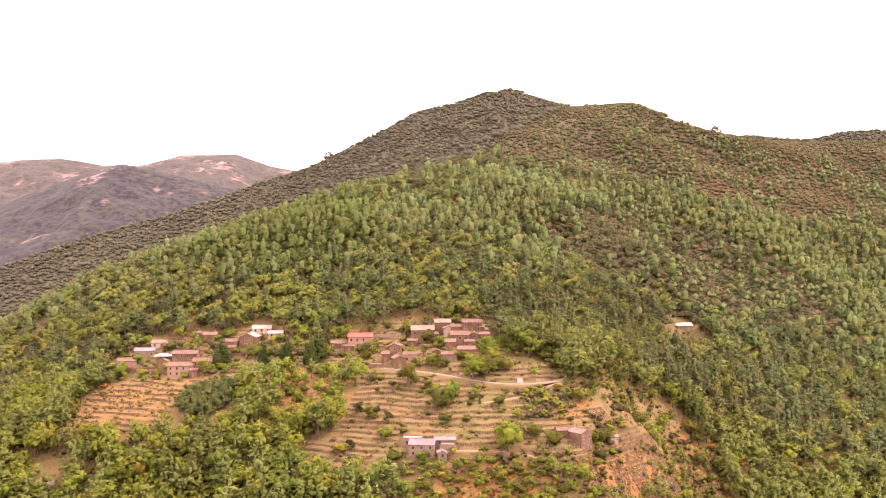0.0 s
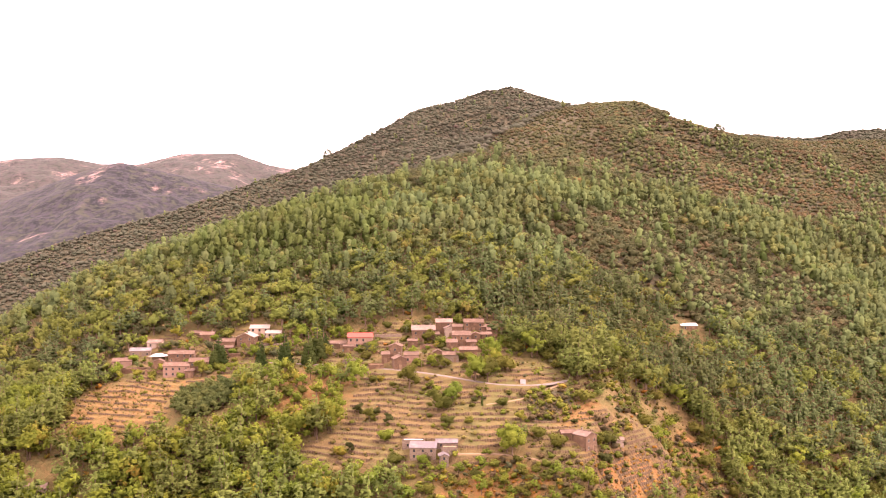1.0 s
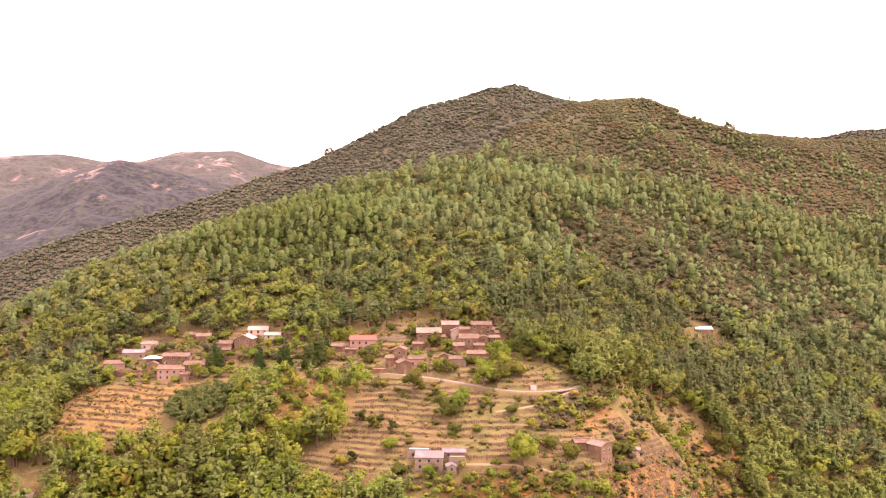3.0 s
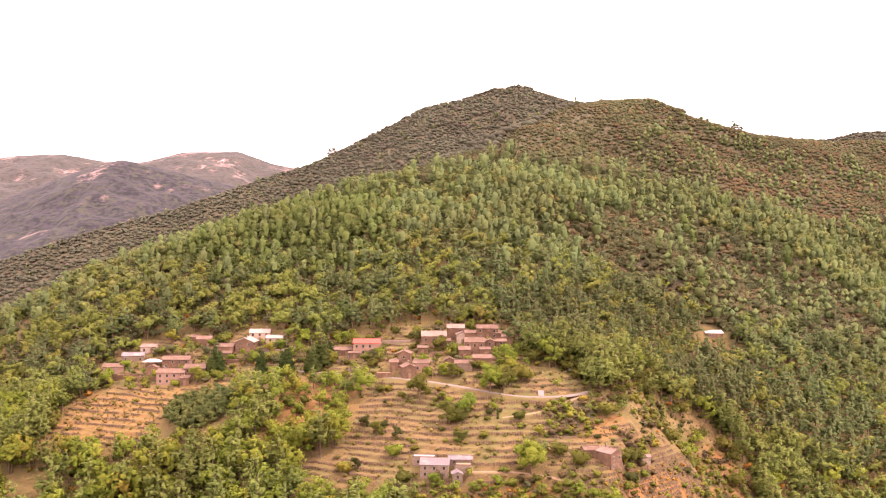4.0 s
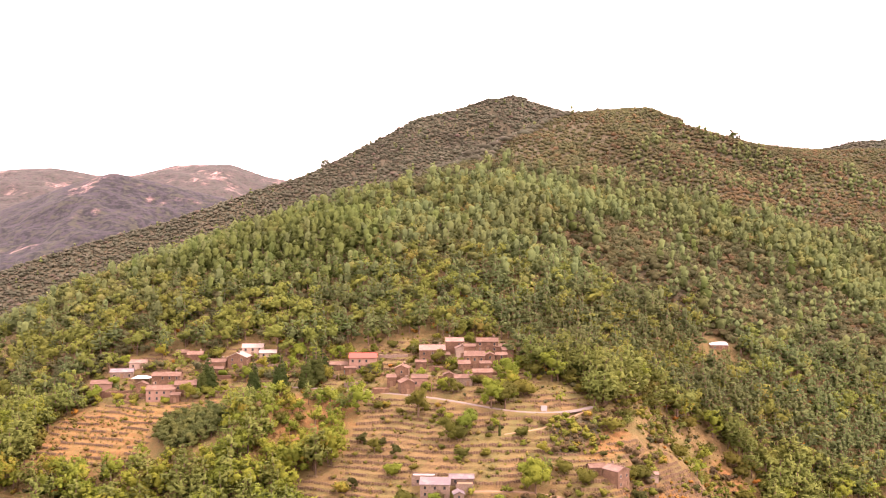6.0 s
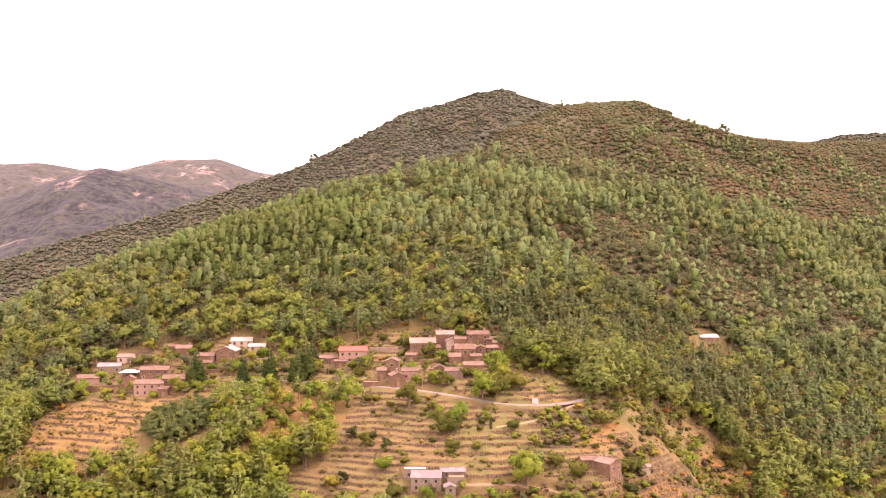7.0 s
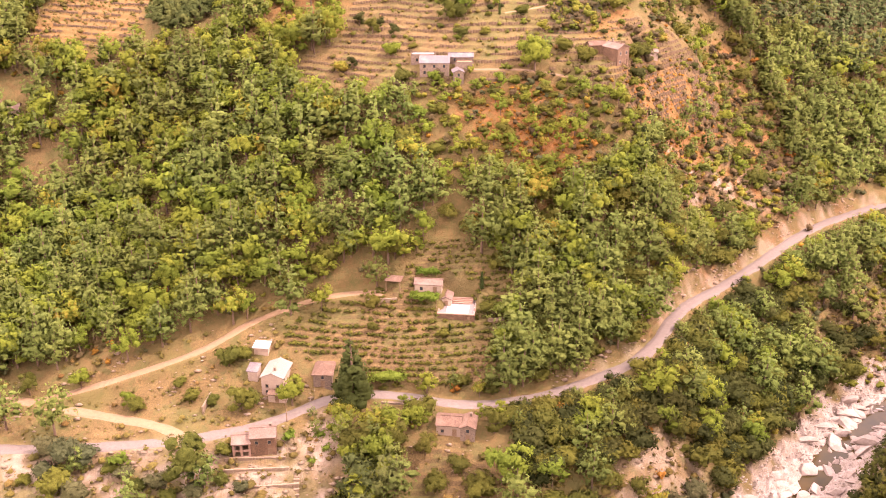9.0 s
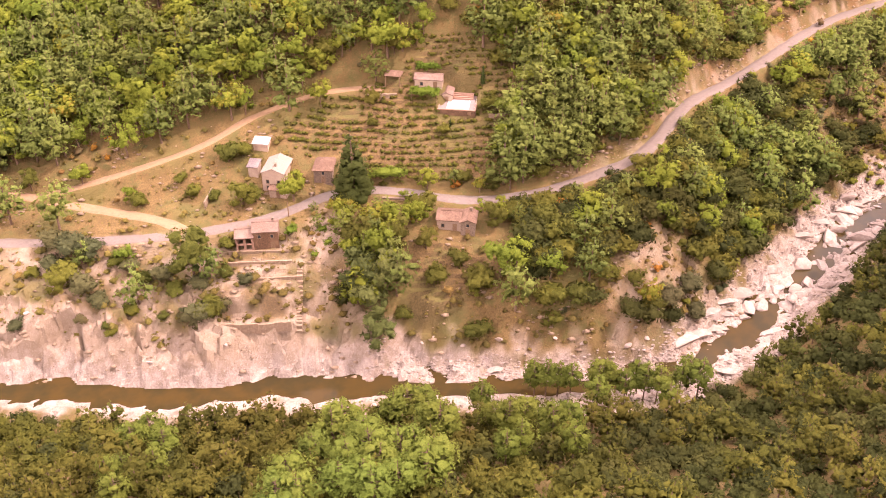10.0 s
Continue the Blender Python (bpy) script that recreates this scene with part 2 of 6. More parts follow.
def smooth_line(line, step=2.0):
    """The line with more points, its corners rounded."""
    p = np.array(line, float)
    for _ in range(3):
        q = np.empty((2 * len(p) - 2, p.shape[1]))
        q[0::2], q[1::2] = 0.75 * p[:-1] + 0.25 * p[1:], 0.25 * p[:-1] + 0.75 * p[1:]
        p = np.vstack([p[:1], q, p[-1:]])
    s = np.concatenate([[0], np.cumsum(np.hypot(*np.diff(p[:, :2], axis=0).T))])
    t = np.arange(0, s[-1], step)
    return np.stack([np.interp(t, s, p[:, k]) for k in range(p.shape[1])], -1)


def graded(line):
    """A road's middle with its own even height."""
    p = smooth_line(line)
    z = bare_height(p[:, 0], p[:, 1])
    for _ in range(60):
        z[1:-1] = 0.25 * z[:-2] + 0.5 * z[1:-1] + 0.25 * z[2:]
    return np.column_stack([p, z])


GRADED = {name: graded(line) for name, line in ROADS.items()}


def level(x, y, up):
    return float(bare_height(np.array([x]), np.array([y]))[0]) + up


PADS = [([(1.6, 252.0), (11.0, 250.9), (12.6, 260.6), (3.0, 262.0)], level(5.9, 251.0, 1.45)), ([(-6.6, 258.4), (3.0, 257.6), (4.4, 262.6), (-5.4, 263.6)], level(-3.0, 258.5, 0.3)), ([(-57, 193.6), (-39, 194.8), (-38, 198.6), (-57.5, 198.2)], 12.4)]


def thinned(x, y):
    """Patches of bare ground in the wood above the road."""
    return np.clip(ripple(x, y, 26, 53) * 1.6 + 0.2, 0, 0.75) * np.clip((x - 58) / 15, 0, 1) * np.clip((352 - y) / 15, 0, 1) * np.clip((y - 232) / 10, 0, 1) * (along(GRADED["valley"][::3].tolist(), x, y)[2] > 0)


def wander(x, y):
    """How far the terrace walls stray from the level lines."""
    return np.where(y < 290, 1.0, 0.55) * ripple(x, y, 47, 21) + 0.22 * ripple(x, y, 15, 22)


def terrace_weight(x, y):
    w = np.zeros(np.shape(x))
    for name in ("garden", "fields", "barn", "hamlet", "strips", "yard", "steps", "east_slope"):
        w = np.maximum(w, inside(CLEARINGS[name], x, y, 5))
    return w * np.clip(1.0 + 0.7 * ripple(x, y, 21, 24), 0.5, 1)


def height(x, y):
    shape = np.shape(x)
    x, y = np.asarray(x, float).ravel(), np.asarray(y, float).ravel()
    z = bare_height(x, y)
    box = (y > 190) & (y < 440) & (np.abs(x) < 170)
    if not np.any(box):
        return z.reshape(shape)
    bx, by, bz = x[box], y[box], z[box]
    # dry-stone terraces
    tall = np.where(by < 275, 1.25, 1.55)
    u = (bz + wander(bx, by)) / tall
    k = np.floor(u)
    f = u - k
    tread = 0.3 * np.clip(f / 0.8, 0, 1) + 0.7 * np.clip((f - 0.78) / 0.22, 0, 1)
    bz = bz + terrace_weight(bx, by) * ((k + tread) * tall - u * tall + 0.25)
    # levelled pads
    for poly, pz in PADS:
        bz += (pz - bz) * inside(poly, bx, by, 1.4)
    # roads lie on their own beds
    for name, line in GRADED.items():
        near = (bx > line[:, 0].min() - 8) & (bx < line[:, 0].max() + 8) & (by > line[:, 1].min() - 8) & (by < line[:, 1].max() + 8)
        if np.any(near):
            d, rz, _ = along(line[::2].tolist(), bx[near], by[near])
            half = WIDTHS[name] / 2
            bz[near] += (rz - bz[near]) * np.clip((half + 2.2 - d) / 1.8, 0, 1)
    z[box] = bz
    return z.reshape(shape)


# ---- end of the lie of the land ----


# ---- materials ----
def nodes_of(name):
    m = bpy.data.materials.new(name)
    m.use_nodes = True
    t = m.node_tree
    return m, t.nodes, t.links, t.nodes["Principled BSDF"]


def noise_node(n, l, scale, detail=4.0, rough=0.6, space=None):
    t = n.new("ShaderNodeTexNoise")
    t.inputs["Scale"].default_value, t.inputs["Detail"].default_value, t.inputs["Roughness"].default_value = scale, detail, rough
    if space is not None:
        l.new(space, t.inputs["Vector"])
    return t.outputs["Fac"]


def blend(n, l, fac, a, b):
    m = n.new("ShaderNodeMix")
    m.data_type = "RGBA"
    for k, v in ((0, fac), (6, a), (7, b)):
        if isinstance(v, (int, float)):
            m.inputs[k].default_value = v
        elif isinstance(v, tuple):
            m.inputs[k].default_value = (*v, 1)
        else:
            l.new(v, m.inputs[k])
    return m.outputs[2]


def span(n, l, value, lo, hi, to_lo=0.0, to_hi=1.0):
    m = n.new("ShaderNodeMapRange")
    for k, v in zip(range(5), (value, lo, hi, to_lo, to_hi)):
        if isinstance(v, (int, float)):
            m.inputs[k].default_value = v
        else:
            l.new(v, m.inputs[k])
    return m.outputs[0]


def calc(n, l, op, a, b=0.0):
    m = n.new("ShaderNodeMath")
    m.operation = op
    for k, v in enumerate((a, b)):
        if isinstance(v, (int, float)):
            m.inputs[k].default_value = v
        else:
            l.new(v, m.inputs[k])
    return m.outputs[0]


def relief(n, l, b, value, strength, distance):
    u = n.new("ShaderNodeBump")
    u.inputs["Strength"].default_value, u.inputs["Distance"].default_value = strength, distance
    l.new(value, u.inputs["Height"])
    l.new(u.outputs[0], b.inputs["Normal"])


def surface(name, light, dark, scale=1.5, rough=0.85, bump=0.4, deep=0.05, stain=None, metal=0.0, spec=0.3):
    """A mottled surface: two colours by a fine and a coarse pattern, a stain on top, and a relief."""
    m, n, l, b = nodes_of(name)
    pos = n.new("ShaderNodeNewGeometry").outputs["Position"]
    fine, coarse = noise_node(n, l, scale, 6, 0.7, pos), noise_node(n, l, scale * 0.17, 3, 0.6, pos)
    c = blend(n, l, span(n, l, fine, 0.35, 0.65), light, dark)
    if stain:
        c = blend(n, l, span(n, l, coarse, 0.48, 0.68, 0, 0.8), c, stain)
    rnd = n.new("ShaderNodeObjectInfo").outputs["Random"]
    hsv = n.new("ShaderNodeHueSaturation")
    l.new(span(n, l, rnd, 0, 1, 0.88, 1.1), hsv.inputs["Value"])
    l.new(c, hsv.inputs["Color"])
    l.new(hsv.outputs[0], b.inputs["Base Color"])
    b.inputs["Roughness"].default_value, b.inputs["Metallic"].default_value, b.inputs["Specular IOR Level"].default_value = rough, metal, spec
    relief(n, l, b, fine, bump, deep)
    return m


def foliage(name, dark, mid, light, dry=None, grain=2.4):
    """Leaves: each tree its own green, each clump a little off it."""
    m, n, l, b = nodes_of(name)
    at = n.new("ShaderNodeAttribute")
    at.attribute_name = "tint"
    geo = n.new("ShaderNodeNewGeometry")
    rnd = n.new("ShaderNodeObjectInfo").outputs["Random"]
    v = calc(n, l, "FRACT", calc(n, l, "ADD", at.outputs["Fac"], calc(n, l, "MULTIPLY", rnd, 0.99)))
    v = calc(n, l, "ADD", calc(n, l, "MULTIPLY", v, 0.84), calc(n, l, "MULTIPLY", geo.outputs["Random Per Island"], 0.16))
    ramp = n.new("ShaderNodeValToRGB")
    e = ramp.color_ramp.elements
    e[0].position, e[0].color, e[1].position, e[1].color = 0.12, (*dark, 1), 0.86, (*light, 1)
    k = e.new(0.5)
    k.color = (*mid, 1)
    if dry:
        k = e.new(0.97)
        k.color = (*dry, 1)
    l.new(v, ramp.inputs[0])
    patch = noise_node(n, l, 0.013, 3, 0.6, geo.outputs["Position"])
    hsv = n.new("ShaderNodeHueSaturation")
    l.new(span(n, l, patch, 0.35, 0.65, 0.485, 0.512), hsv.inputs["Hue"])
    l.new(span(n, l, patch, 0.35, 0.65, 0.85, 1.15), hsv.inputs["Value"])
    leafy = noise_node(n, l, grain, 3, 0.7, geo.outputs["Position"])
    tone = blend(n, l, span(n, l, leafy, 0.36, 0.64), (0.74, 0.78, 0.78), (1.22, 1.2, 1.12))
    grown = n.new("ShaderNodeMix")
    grown.data_type, grown.blend_type = "RGBA", "MULTIPLY"
    grown.inputs[0].default_value = 1.0
    l.new(ramp.outputs[0], grown.inputs[6])
    l.new(tone, grown.inputs[7])
    l.new(grown.outputs[2], hsv.inputs["Color"])
    l.new(hsv.outputs[0], b.inputs["Base Color"])
    relief(n, l, b, leafy, 0.35, 0.3)
    b.inputs["Roughness"].default_value, b.inputs["Specular IOR Level"].default_value = 0.8, 0.05
    thin, both = n.new("ShaderNodeBsdfTranslucent"), n.new("ShaderNodeMixShader")
    both.inputs[0].default_value = 0.4
    l.new(hsv.outputs[0], thin.inputs["Color"])
    l.new(b.outputs[0], both.inputs[1])
    l.new(thin.outputs[0], both.inputs[2])
    l.new(both.outputs[0], n["Material Output"].inputs["Surface"])
    return m


def ground_material():
    m, n, l, b = nodes_of("hillside_ground")
    geo = n.new("ShaderNodeNewGeometry")
    pos = geo.outputs["Position"]

    def mask(which):
        a = n.new("ShaderNodeAttribute")
        a.attribute_name = which
        return a.outputs["Fac"]

    big, mid, fine = noise_node(n, l, 0.05, 4, 0.6, pos), noise_node(n, l, 0.35, 5, 0.65, pos), noise_node(n, l, 2.2, 6, 0.7, pos)
    soil = blend(n, l, span(n, l, mid, 0.35, 0.65), (0.125, 0.08, 0.032), (0.08, 0.072, 0.024))
    soil = blend(n, l, span(n, l, fine, 0.5, 0.75), soil, (0.175, 0.1, 0.045))
    straw = blend(n, l, span(n, l, mid, 0.36, 0.64), (0.172, 0.113, 0.046), (0.128, 0.083, 0.034))
    straw = blend(n, l, span(n, l, fine, 0.42, 0.66), straw, (0.09, 0.06, 0.026))
    straw = blend(n, l, span(n, l, big, 0.46, 0.6, 0, 0.8), straw, (0.104, 0.09, 0.03))
    straw = blend(n, l, span(n, l, noise_node(n, l, 0.16, 5, 0.7, pos), 0.52, 0.6, 0, 0.6), straw, (0.075, 0.076, 0.024))
    # steep faces of the terraces are dry-stone
    tilt = n.new("ShaderNodeSeparateXYZ")
    l.new(geo.outputs["True Normal"], tilt.inputs[0])
    stone = blend(n, l, span(n, l, fine, 0.4, 0.62), (0.1, 0.062, 0.031), (0.042, 0.027, 0.015))
    straw = blend(n, l, calc(n, l, "MULTIPLY", span(n, l, tilt.outputs[2], 0.82, 0.66, 0.0, 0.6), mask("walled")), straw, stone)
    rock = blend(n, l, span(n, l, mid, 0.36, 0.62), (0.32, 0.265, 0.228), (0.22, 0.172, 0.14))
    rock = blend(n, l, span(n, l, fine, 0.52, 0.72), rock, (0.41, 0.345, 0.295))
    seam = None
    for tilt_, stretch in ((0.6, 0.16), (-0.9, 0.1)):
        turn_ = n.new("ShaderNodeMapping")
        turn_.inputs["Rotation"].default_value = (0.3, 0.2, tilt_)
        turn_.inputs["Scale"].default_value = (1.0, stretch, 0.6)
        l.new(pos, turn_.inputs[0])
        q = noise_node(n, l, 0.26, 5, 0.6, turn_.outputs[0])
        q = span(n, l, calc(n, l, "ABSOLUTE", calc(n, l, "SUBTRACT", q, 0.5)), 0.0, 0.02, 0.4, 0.0)
        seam = q if seam is None else calc(n, l, "MAXIMUM", seam, q)
    rock = blend(n, l, seam, rock, (0.16, 0.115, 0.085))
    lift = n.new("ShaderNodeSeparateXYZ")
    l.new(pos, lift.inputs[0])
    rock = blend(n, l, calc(n, l, "MULTIPLY", span(n, l, calc(n, l, "ADD", lift.outputs[2], calc(n, l, "MULTIPLY", mid, 6.0)), 5.0, 11.0, 0.0, 0.5), span(n, l, lift.outputs[2], 60.0, 70.0, 1.0, 0.0)), rock, (0.225, 0.155, 0.09))
    fern = blend(n, l, span(n, l, mid, 0.38, 0.62), (0.235, 0.1, 0.034), (0.15, 0.09, 0.03))
    heath = blend(n, l, span(n, l, mid, 0.35, 0.62), (0.07, 0.054, 0.03), (0.048, 0.047, 0.026))
    heath = blend(n, l, span(n, l, fine, 0.55, 0.72), heath, (0.1, 0.066, 0.04))
    clump = noise_node(n, l, 0.06, 5, 0.75, pos)
    # far ridges: scrub colours with distance haze put in as mauve
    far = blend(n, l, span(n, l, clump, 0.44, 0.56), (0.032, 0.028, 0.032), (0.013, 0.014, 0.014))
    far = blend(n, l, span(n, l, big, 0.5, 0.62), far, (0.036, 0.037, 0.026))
    # remotest ridge painted paler, more haze in its base colour
    hazy_heights = blend(n, l, span(n, l, big, 0.42, 0.58), (0.042, 0.043, 0.034), (0.056, 0.046, 0.042))
    hazy_heights = blend(n, l, span(n, l, clump, 0.5, 0.6), hazy_heights, (0.026, 0.026, 0.023))
    far = blend(n, l, mask("remote"), far, hazy_heights)
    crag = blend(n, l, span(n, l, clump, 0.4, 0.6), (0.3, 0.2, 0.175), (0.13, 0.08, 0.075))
    c = blend(n, l, mask("dry"), soil, straw)
    c = blend(n, l, mask("heath"), c, heath)
    c = blend(n, l, mask("fern"), c, fern)
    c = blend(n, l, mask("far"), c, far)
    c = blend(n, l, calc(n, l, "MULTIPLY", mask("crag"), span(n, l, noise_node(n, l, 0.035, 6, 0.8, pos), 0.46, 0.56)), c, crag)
    c = blend(n, l, mask("rock"), c, rock)
    l.new(c, b.inputs["Base Color"])
    b.inputs["Roughness"].default_value, b.inputs["Specular IOR Level"].default_value = 0.95, 0.15
    carved = calc(n, l, "SUBTRACT", calc(n, l, "ADD", fine, mid), calc(n, l, "MULTIPLY", calc(n, l, "MULTIPLY", seam, mask("rock")), 0.7))
    relief(n, l, b, carved, 0.8, 0.45)
    return m


def water_material():
    m, n, l, b = nodes_of("river_water")
    pos = n.new("ShaderNodeNewGeometry").outputs["Position"]
    murk = noise_node(n, l, 0.12, 3, 0.6, pos)
    l.new(blend(n, l, span(n, l, murk, 0.38, 0.62), (0.05, 0.031, 0.01), (0.032, 0.024, 0.01)), b.inputs["Base Color"])
    b.inputs["Roughness"].default_value, b.inputs["IOR"].default_value = 0.07, 1.33
    b.inputs["Specular IOR Level"].default_value = 0.2
    relief(n, l, b, noise_node(n, l, 1.6, 3, 0.6, pos), 0.08, 0.05)
    return m


def glass_material():
    m, n, l, b = nodes_of("window_glass")
    b.inputs["Base Color"].default_value = (0.03, 0.035, 0.04, 1)
    b.inputs["Roughness"].default_value = 0.08
    return m


GROUND, WATER, GLASS = ground_material(), water_material(), glass_material()
ASPHALT = surface("pale_worn_asphalt", (0.168, 0.133, 0.113), (0.132, 0.102, 0.084), 1.2, 0.9, 0.2, 0.02, (0.148, 0.120, 0.104))
DIRT = surface("sandy_track_earth", (0.219, 0.141, 0.082), (0.174, 0.106, 0.059), 1.0, 0.95, 0.4, 0.05, (0.224, 0.136, 0.072))
RUBBLE = surface("tan_schist_rubble", (0.26, 0.19, 0.13), (0.17, 0.115, 0.078), 1.4, 0.92, 0.6, 0.08, (0.22, 0.15, 0.1))
DRYSTONE = surface("weathered_dry_stone", (0.121, 0.073, 0.037), (0.054, 0.033, 0.019), 2.2, 0.93, 0.8, 0.1, (0.099, 0.068, 0.031))
STONE = surface("brown_schist_masonry", (0.165, 0.090, 0.050), (0.075, 0.042, 0.026), 2.6, 0.92, 0.8, 0.08, (0.200, 0.118, 0.070))
GREYSTONE = surface("grey_brown_rubble_masonry", (0.23, 0.165, 0.12), (0.11, 0.078, 0.058), 2.4, 0.92, 0.8, 0.08, (0.2, 0.14, 0.1))
PINK = surface("pink_lime_render", (0.294, 0.176, 0.128), (0.228, 0.131, 0.093), 0.9, 0.9, 0.3, 0.03, (0.247, 0.149, 0.111))
CREAM = surface("cream_lime_render", (0.36, 0.27, 0.2), (0.28, 0.2, 0.15), 0.9, 0.9, 0.3, 0.03, (0.3, 0.22, 0.17))
TILE = surface("weathered_clay_tiles", (0.140, 0.087, 0.062), (0.082, 0.048, 0.034), 2.8, 0.9, 0.7, 0.08, (0.163, 0.105, 0.076), spec=0.1)
PALETILE = surface("sun_bleached_clay_tiles", (0.179, 0.120, 0.092), (0.120, 0.076, 0.060), 2.6, 0.9, 0.6, 0.08, (0.189, 0.138, 0.112), spec=0.1)
BLEACHED = surface("white_bleached_tiles", (0.27, 0.22, 0.185), (0.2, 0.158, 0.13), 2.6, 0.9, 0.6, 0.08, (0.235, 0.188, 0.155), spec=0.1)
REDTILE = surface("new_red_clay_tiles", (0.306, 0.075, 0.053), (0.221, 0.056, 0.041), 2.6, 0.85, 0.5, 0.06, spec=0.15)
SLATE = surface("dark_slate_roofing", (0.14, 0.11, 0.11), (0.08, 0.065, 0.065), 2.6, 0.7, 0.5, 0.05, (0.2, 0.15, 0.13))
WHITE = surface("white_sheeting", (0.36, 0.335, 0.315), (0.29, 0.27, 0.25), 1.2, 0.6, 0.1, 0.02)
WOOD = surface("weathered_timber", (0.24, 0.15, 0.09), (0.14, 0.085, 0.05), 5.0, 0.85, 0.4, 0.02)
BARK = surface("grey_brown_bark", (0.16, 0.1, 0.065), (0.08, 0.05, 0.034), 4.0, 0.95, 0.7, 0.04)
ROCK = surface("pale_river_granite", (0.33, 0.27, 0.235), (0.22, 0.17, 0.14), 1.1, 0.9, 0.7, 0.12, (0.22, 0.165, 0.13))
FLAGS = surface("grey_paving", (0.22, 0.175, 0.165), (0.17, 0.13, 0.12), 1.6, 0.85, 0.3, 0.02)
POOL_BLUE = surface("pale_pool_cover", (0.8, 0.83, 0.84), (0.74, 0.78, 0.8), 0.8, 0.35, 0.1, 0.02)
TARP = surface("turquoise_tarpaulin", (0.1, 0.33, 0.34), (0.07, 0.25, 0.27), 2.0, 0.5, 0.2, 0.03)
PINE_LEAF = foliage("pine_needles", (0.109, 0.138, 0.036), (0.132, 0.161, 0.041), (0.157, 0.183, 0.046))
LIGHT_PINE = foliage("light_pine_needles", (0.094, 0.126, 0.025), (0.114, 0.144, 0.027), (0.132, 0.158, 0.031))
BROAD_LEAF = foliage("broadleaf_foliage", (0.107, 0.143, 0.022), (0.138, 0.169, 0.024), (0.171, 0.189, 0.028), (0.223, 0.161, 0.029))
UPPER_LEAF = foliage("chestnut_foliage", (0.110, 0.129, 0.030), (0.134, 0.152, 0.033), (0.157, 0.169, 0.037), (0.185, 0.151, 0.039))
OAK_LEAF = foliage("holm_oak_foliage", (0.074, 0.078, 0.018), (0.099, 0.099, 0.020), (0.126, 0.117, 0.024))
# OAK_LEAF copied darker, the near slope's shade put into its colour
BANK_OAK = foliage("near_bank_oak_foliage", (0.061, 0.064, 0.015), (0.081, 0.081, 0.016), (0.103, 0.096, 0.020))
# upper-slope greens, bluer because distance haze is put into their colour
HAZED_PINE = foliage("hazed_pine_needles", (0.082, 0.108, 0.043), (0.099, 0.125, 0.047), (0.118, 0.142, 0.052))
HIGH_LIGHT = foliage("young_plantation_needles", (0.070, 0.099, 0.028), (0.085, 0.113, 0.032), (0.098, 0.125, 0.035))
HAZED_LEAF = foliage("hazed_chestnut_foliage", (0.094, 0.110, 0.037), (0.119, 0.130, 0.041), (0.145, 0.145, 0.046), (0.187, 0.127, 0.050))
COPSE_LEAF = foliage("blue_green_foliage", (0.066, 0.085, 0.028), (0.090, 0.110, 0.036), (0.121, 0.135, 0.042))
FIR_LEAF = foliage("dark_fir_needles", (0.025, 0.040, 0.011), (0.041, 0.058, 0.016), (0.063, 0.077, 0.021))
# scrub colours with added blue standing for haze, strongest on the back mountain
SCRUB_LEAF = foliage("mountain_scrub", (0.066, 0.072, 0.034), (0.084, 0.084, 0.039), (0.104, 0.094, 0.044), (0.135, 0.08, 0.046))
HAZED_BACK_LEAF = foliage("back_mountain_scrub", (0.066, 0.071, 0.047), (0.079, 0.079, 0.053), (0.093, 0.086, 0.06), (0.114, 0.082, 0.066))
# darkest oak: near-slope shade in its colour, also used for naturally dark oaks
DARK_OAK = foliage("shaded_oak_foliage", (0.035, 0.041, 0.013), (0.050, 0.055, 0.016), (0.067, 0.068, 0.020))
YOUNG_LEAF = foliage("young_yellow_green_foliage", (0.105, 0.121, 0.022), (0.142, 0.148, 0.026), (0.184, 0.166, 0.029), (0.252, 0.144, 0.032))
# brown heather, some haze mixed in as blue
HEATH_LEAF = foliage("brown_heather", (0.082, 0.066, 0.034), (0.108, 0.075, 0.039), (0.13, 0.084, 0.043), (0.098, 0.09, 0.038))
FERN_LEAF = foliage("rusty_bracken", (0.173, 0.095, 0.018), (0.251, 0.111, 0.022), (0.311, 0.151, 0.029))
WEED_LEAF = foliage("sun_dried_weeds", (0.105, 0.085, 0.028), (0.135, 0.105, 0.032), (0.165, 0.12, 0.038), (0.19, 0.105, 0.04))
VINE_LEAF = foliage("vine_leaves", (0.085, 0.14, 0.02), (0.105, 0.16, 0.023), (0.125, 0.175, 0.027))


# ---- builders ----
def part(name, bm, material, parent, label=""):
    """Links a bmesh, or a mesh made before, as one object under a thing or a part."""
    if isinstance(bm, bmesh.types.BMesh):
        me = bpy.data.meshes.new(name)
        bm.to_mesh(me)
        bm.free()
    else:
        me = bm
    if material and not me.materials:
        me.materials.append(material)
    ob = new(name, me)
    ob.parent = parent
    return tagged(ob, label)


def thing(name, m, label, category, group=""):
    ob = new(name)
    ob.matrix_world = m
    ob.empty_display_size = 0.3
    return tagged(ob, label, category, group)


def box(bm, x0, x1, y0, y1, z0, z1, bevel=0.0):
    v = [bm.verts.new((x, y, z)) for z in (z0, z1) for x, y in ((x0, y0), (x1, y0), (x1, y1), (x0, y1))]
    for f in ((3, 2, 1, 0), (4, 5, 6, 7), (0, 1, 5, 4), (1, 2, 6, 5), (2, 3, 7, 6), (3, 0, 4, 7)):
        bm.faces.new([v[i] for i in f])
    if bevel:
        bmesh.ops.bevel(bm, geom=list({e for u in v for e in u.link_edges}), offset=bevel, segments=1, affect="EDGES")
    return bm


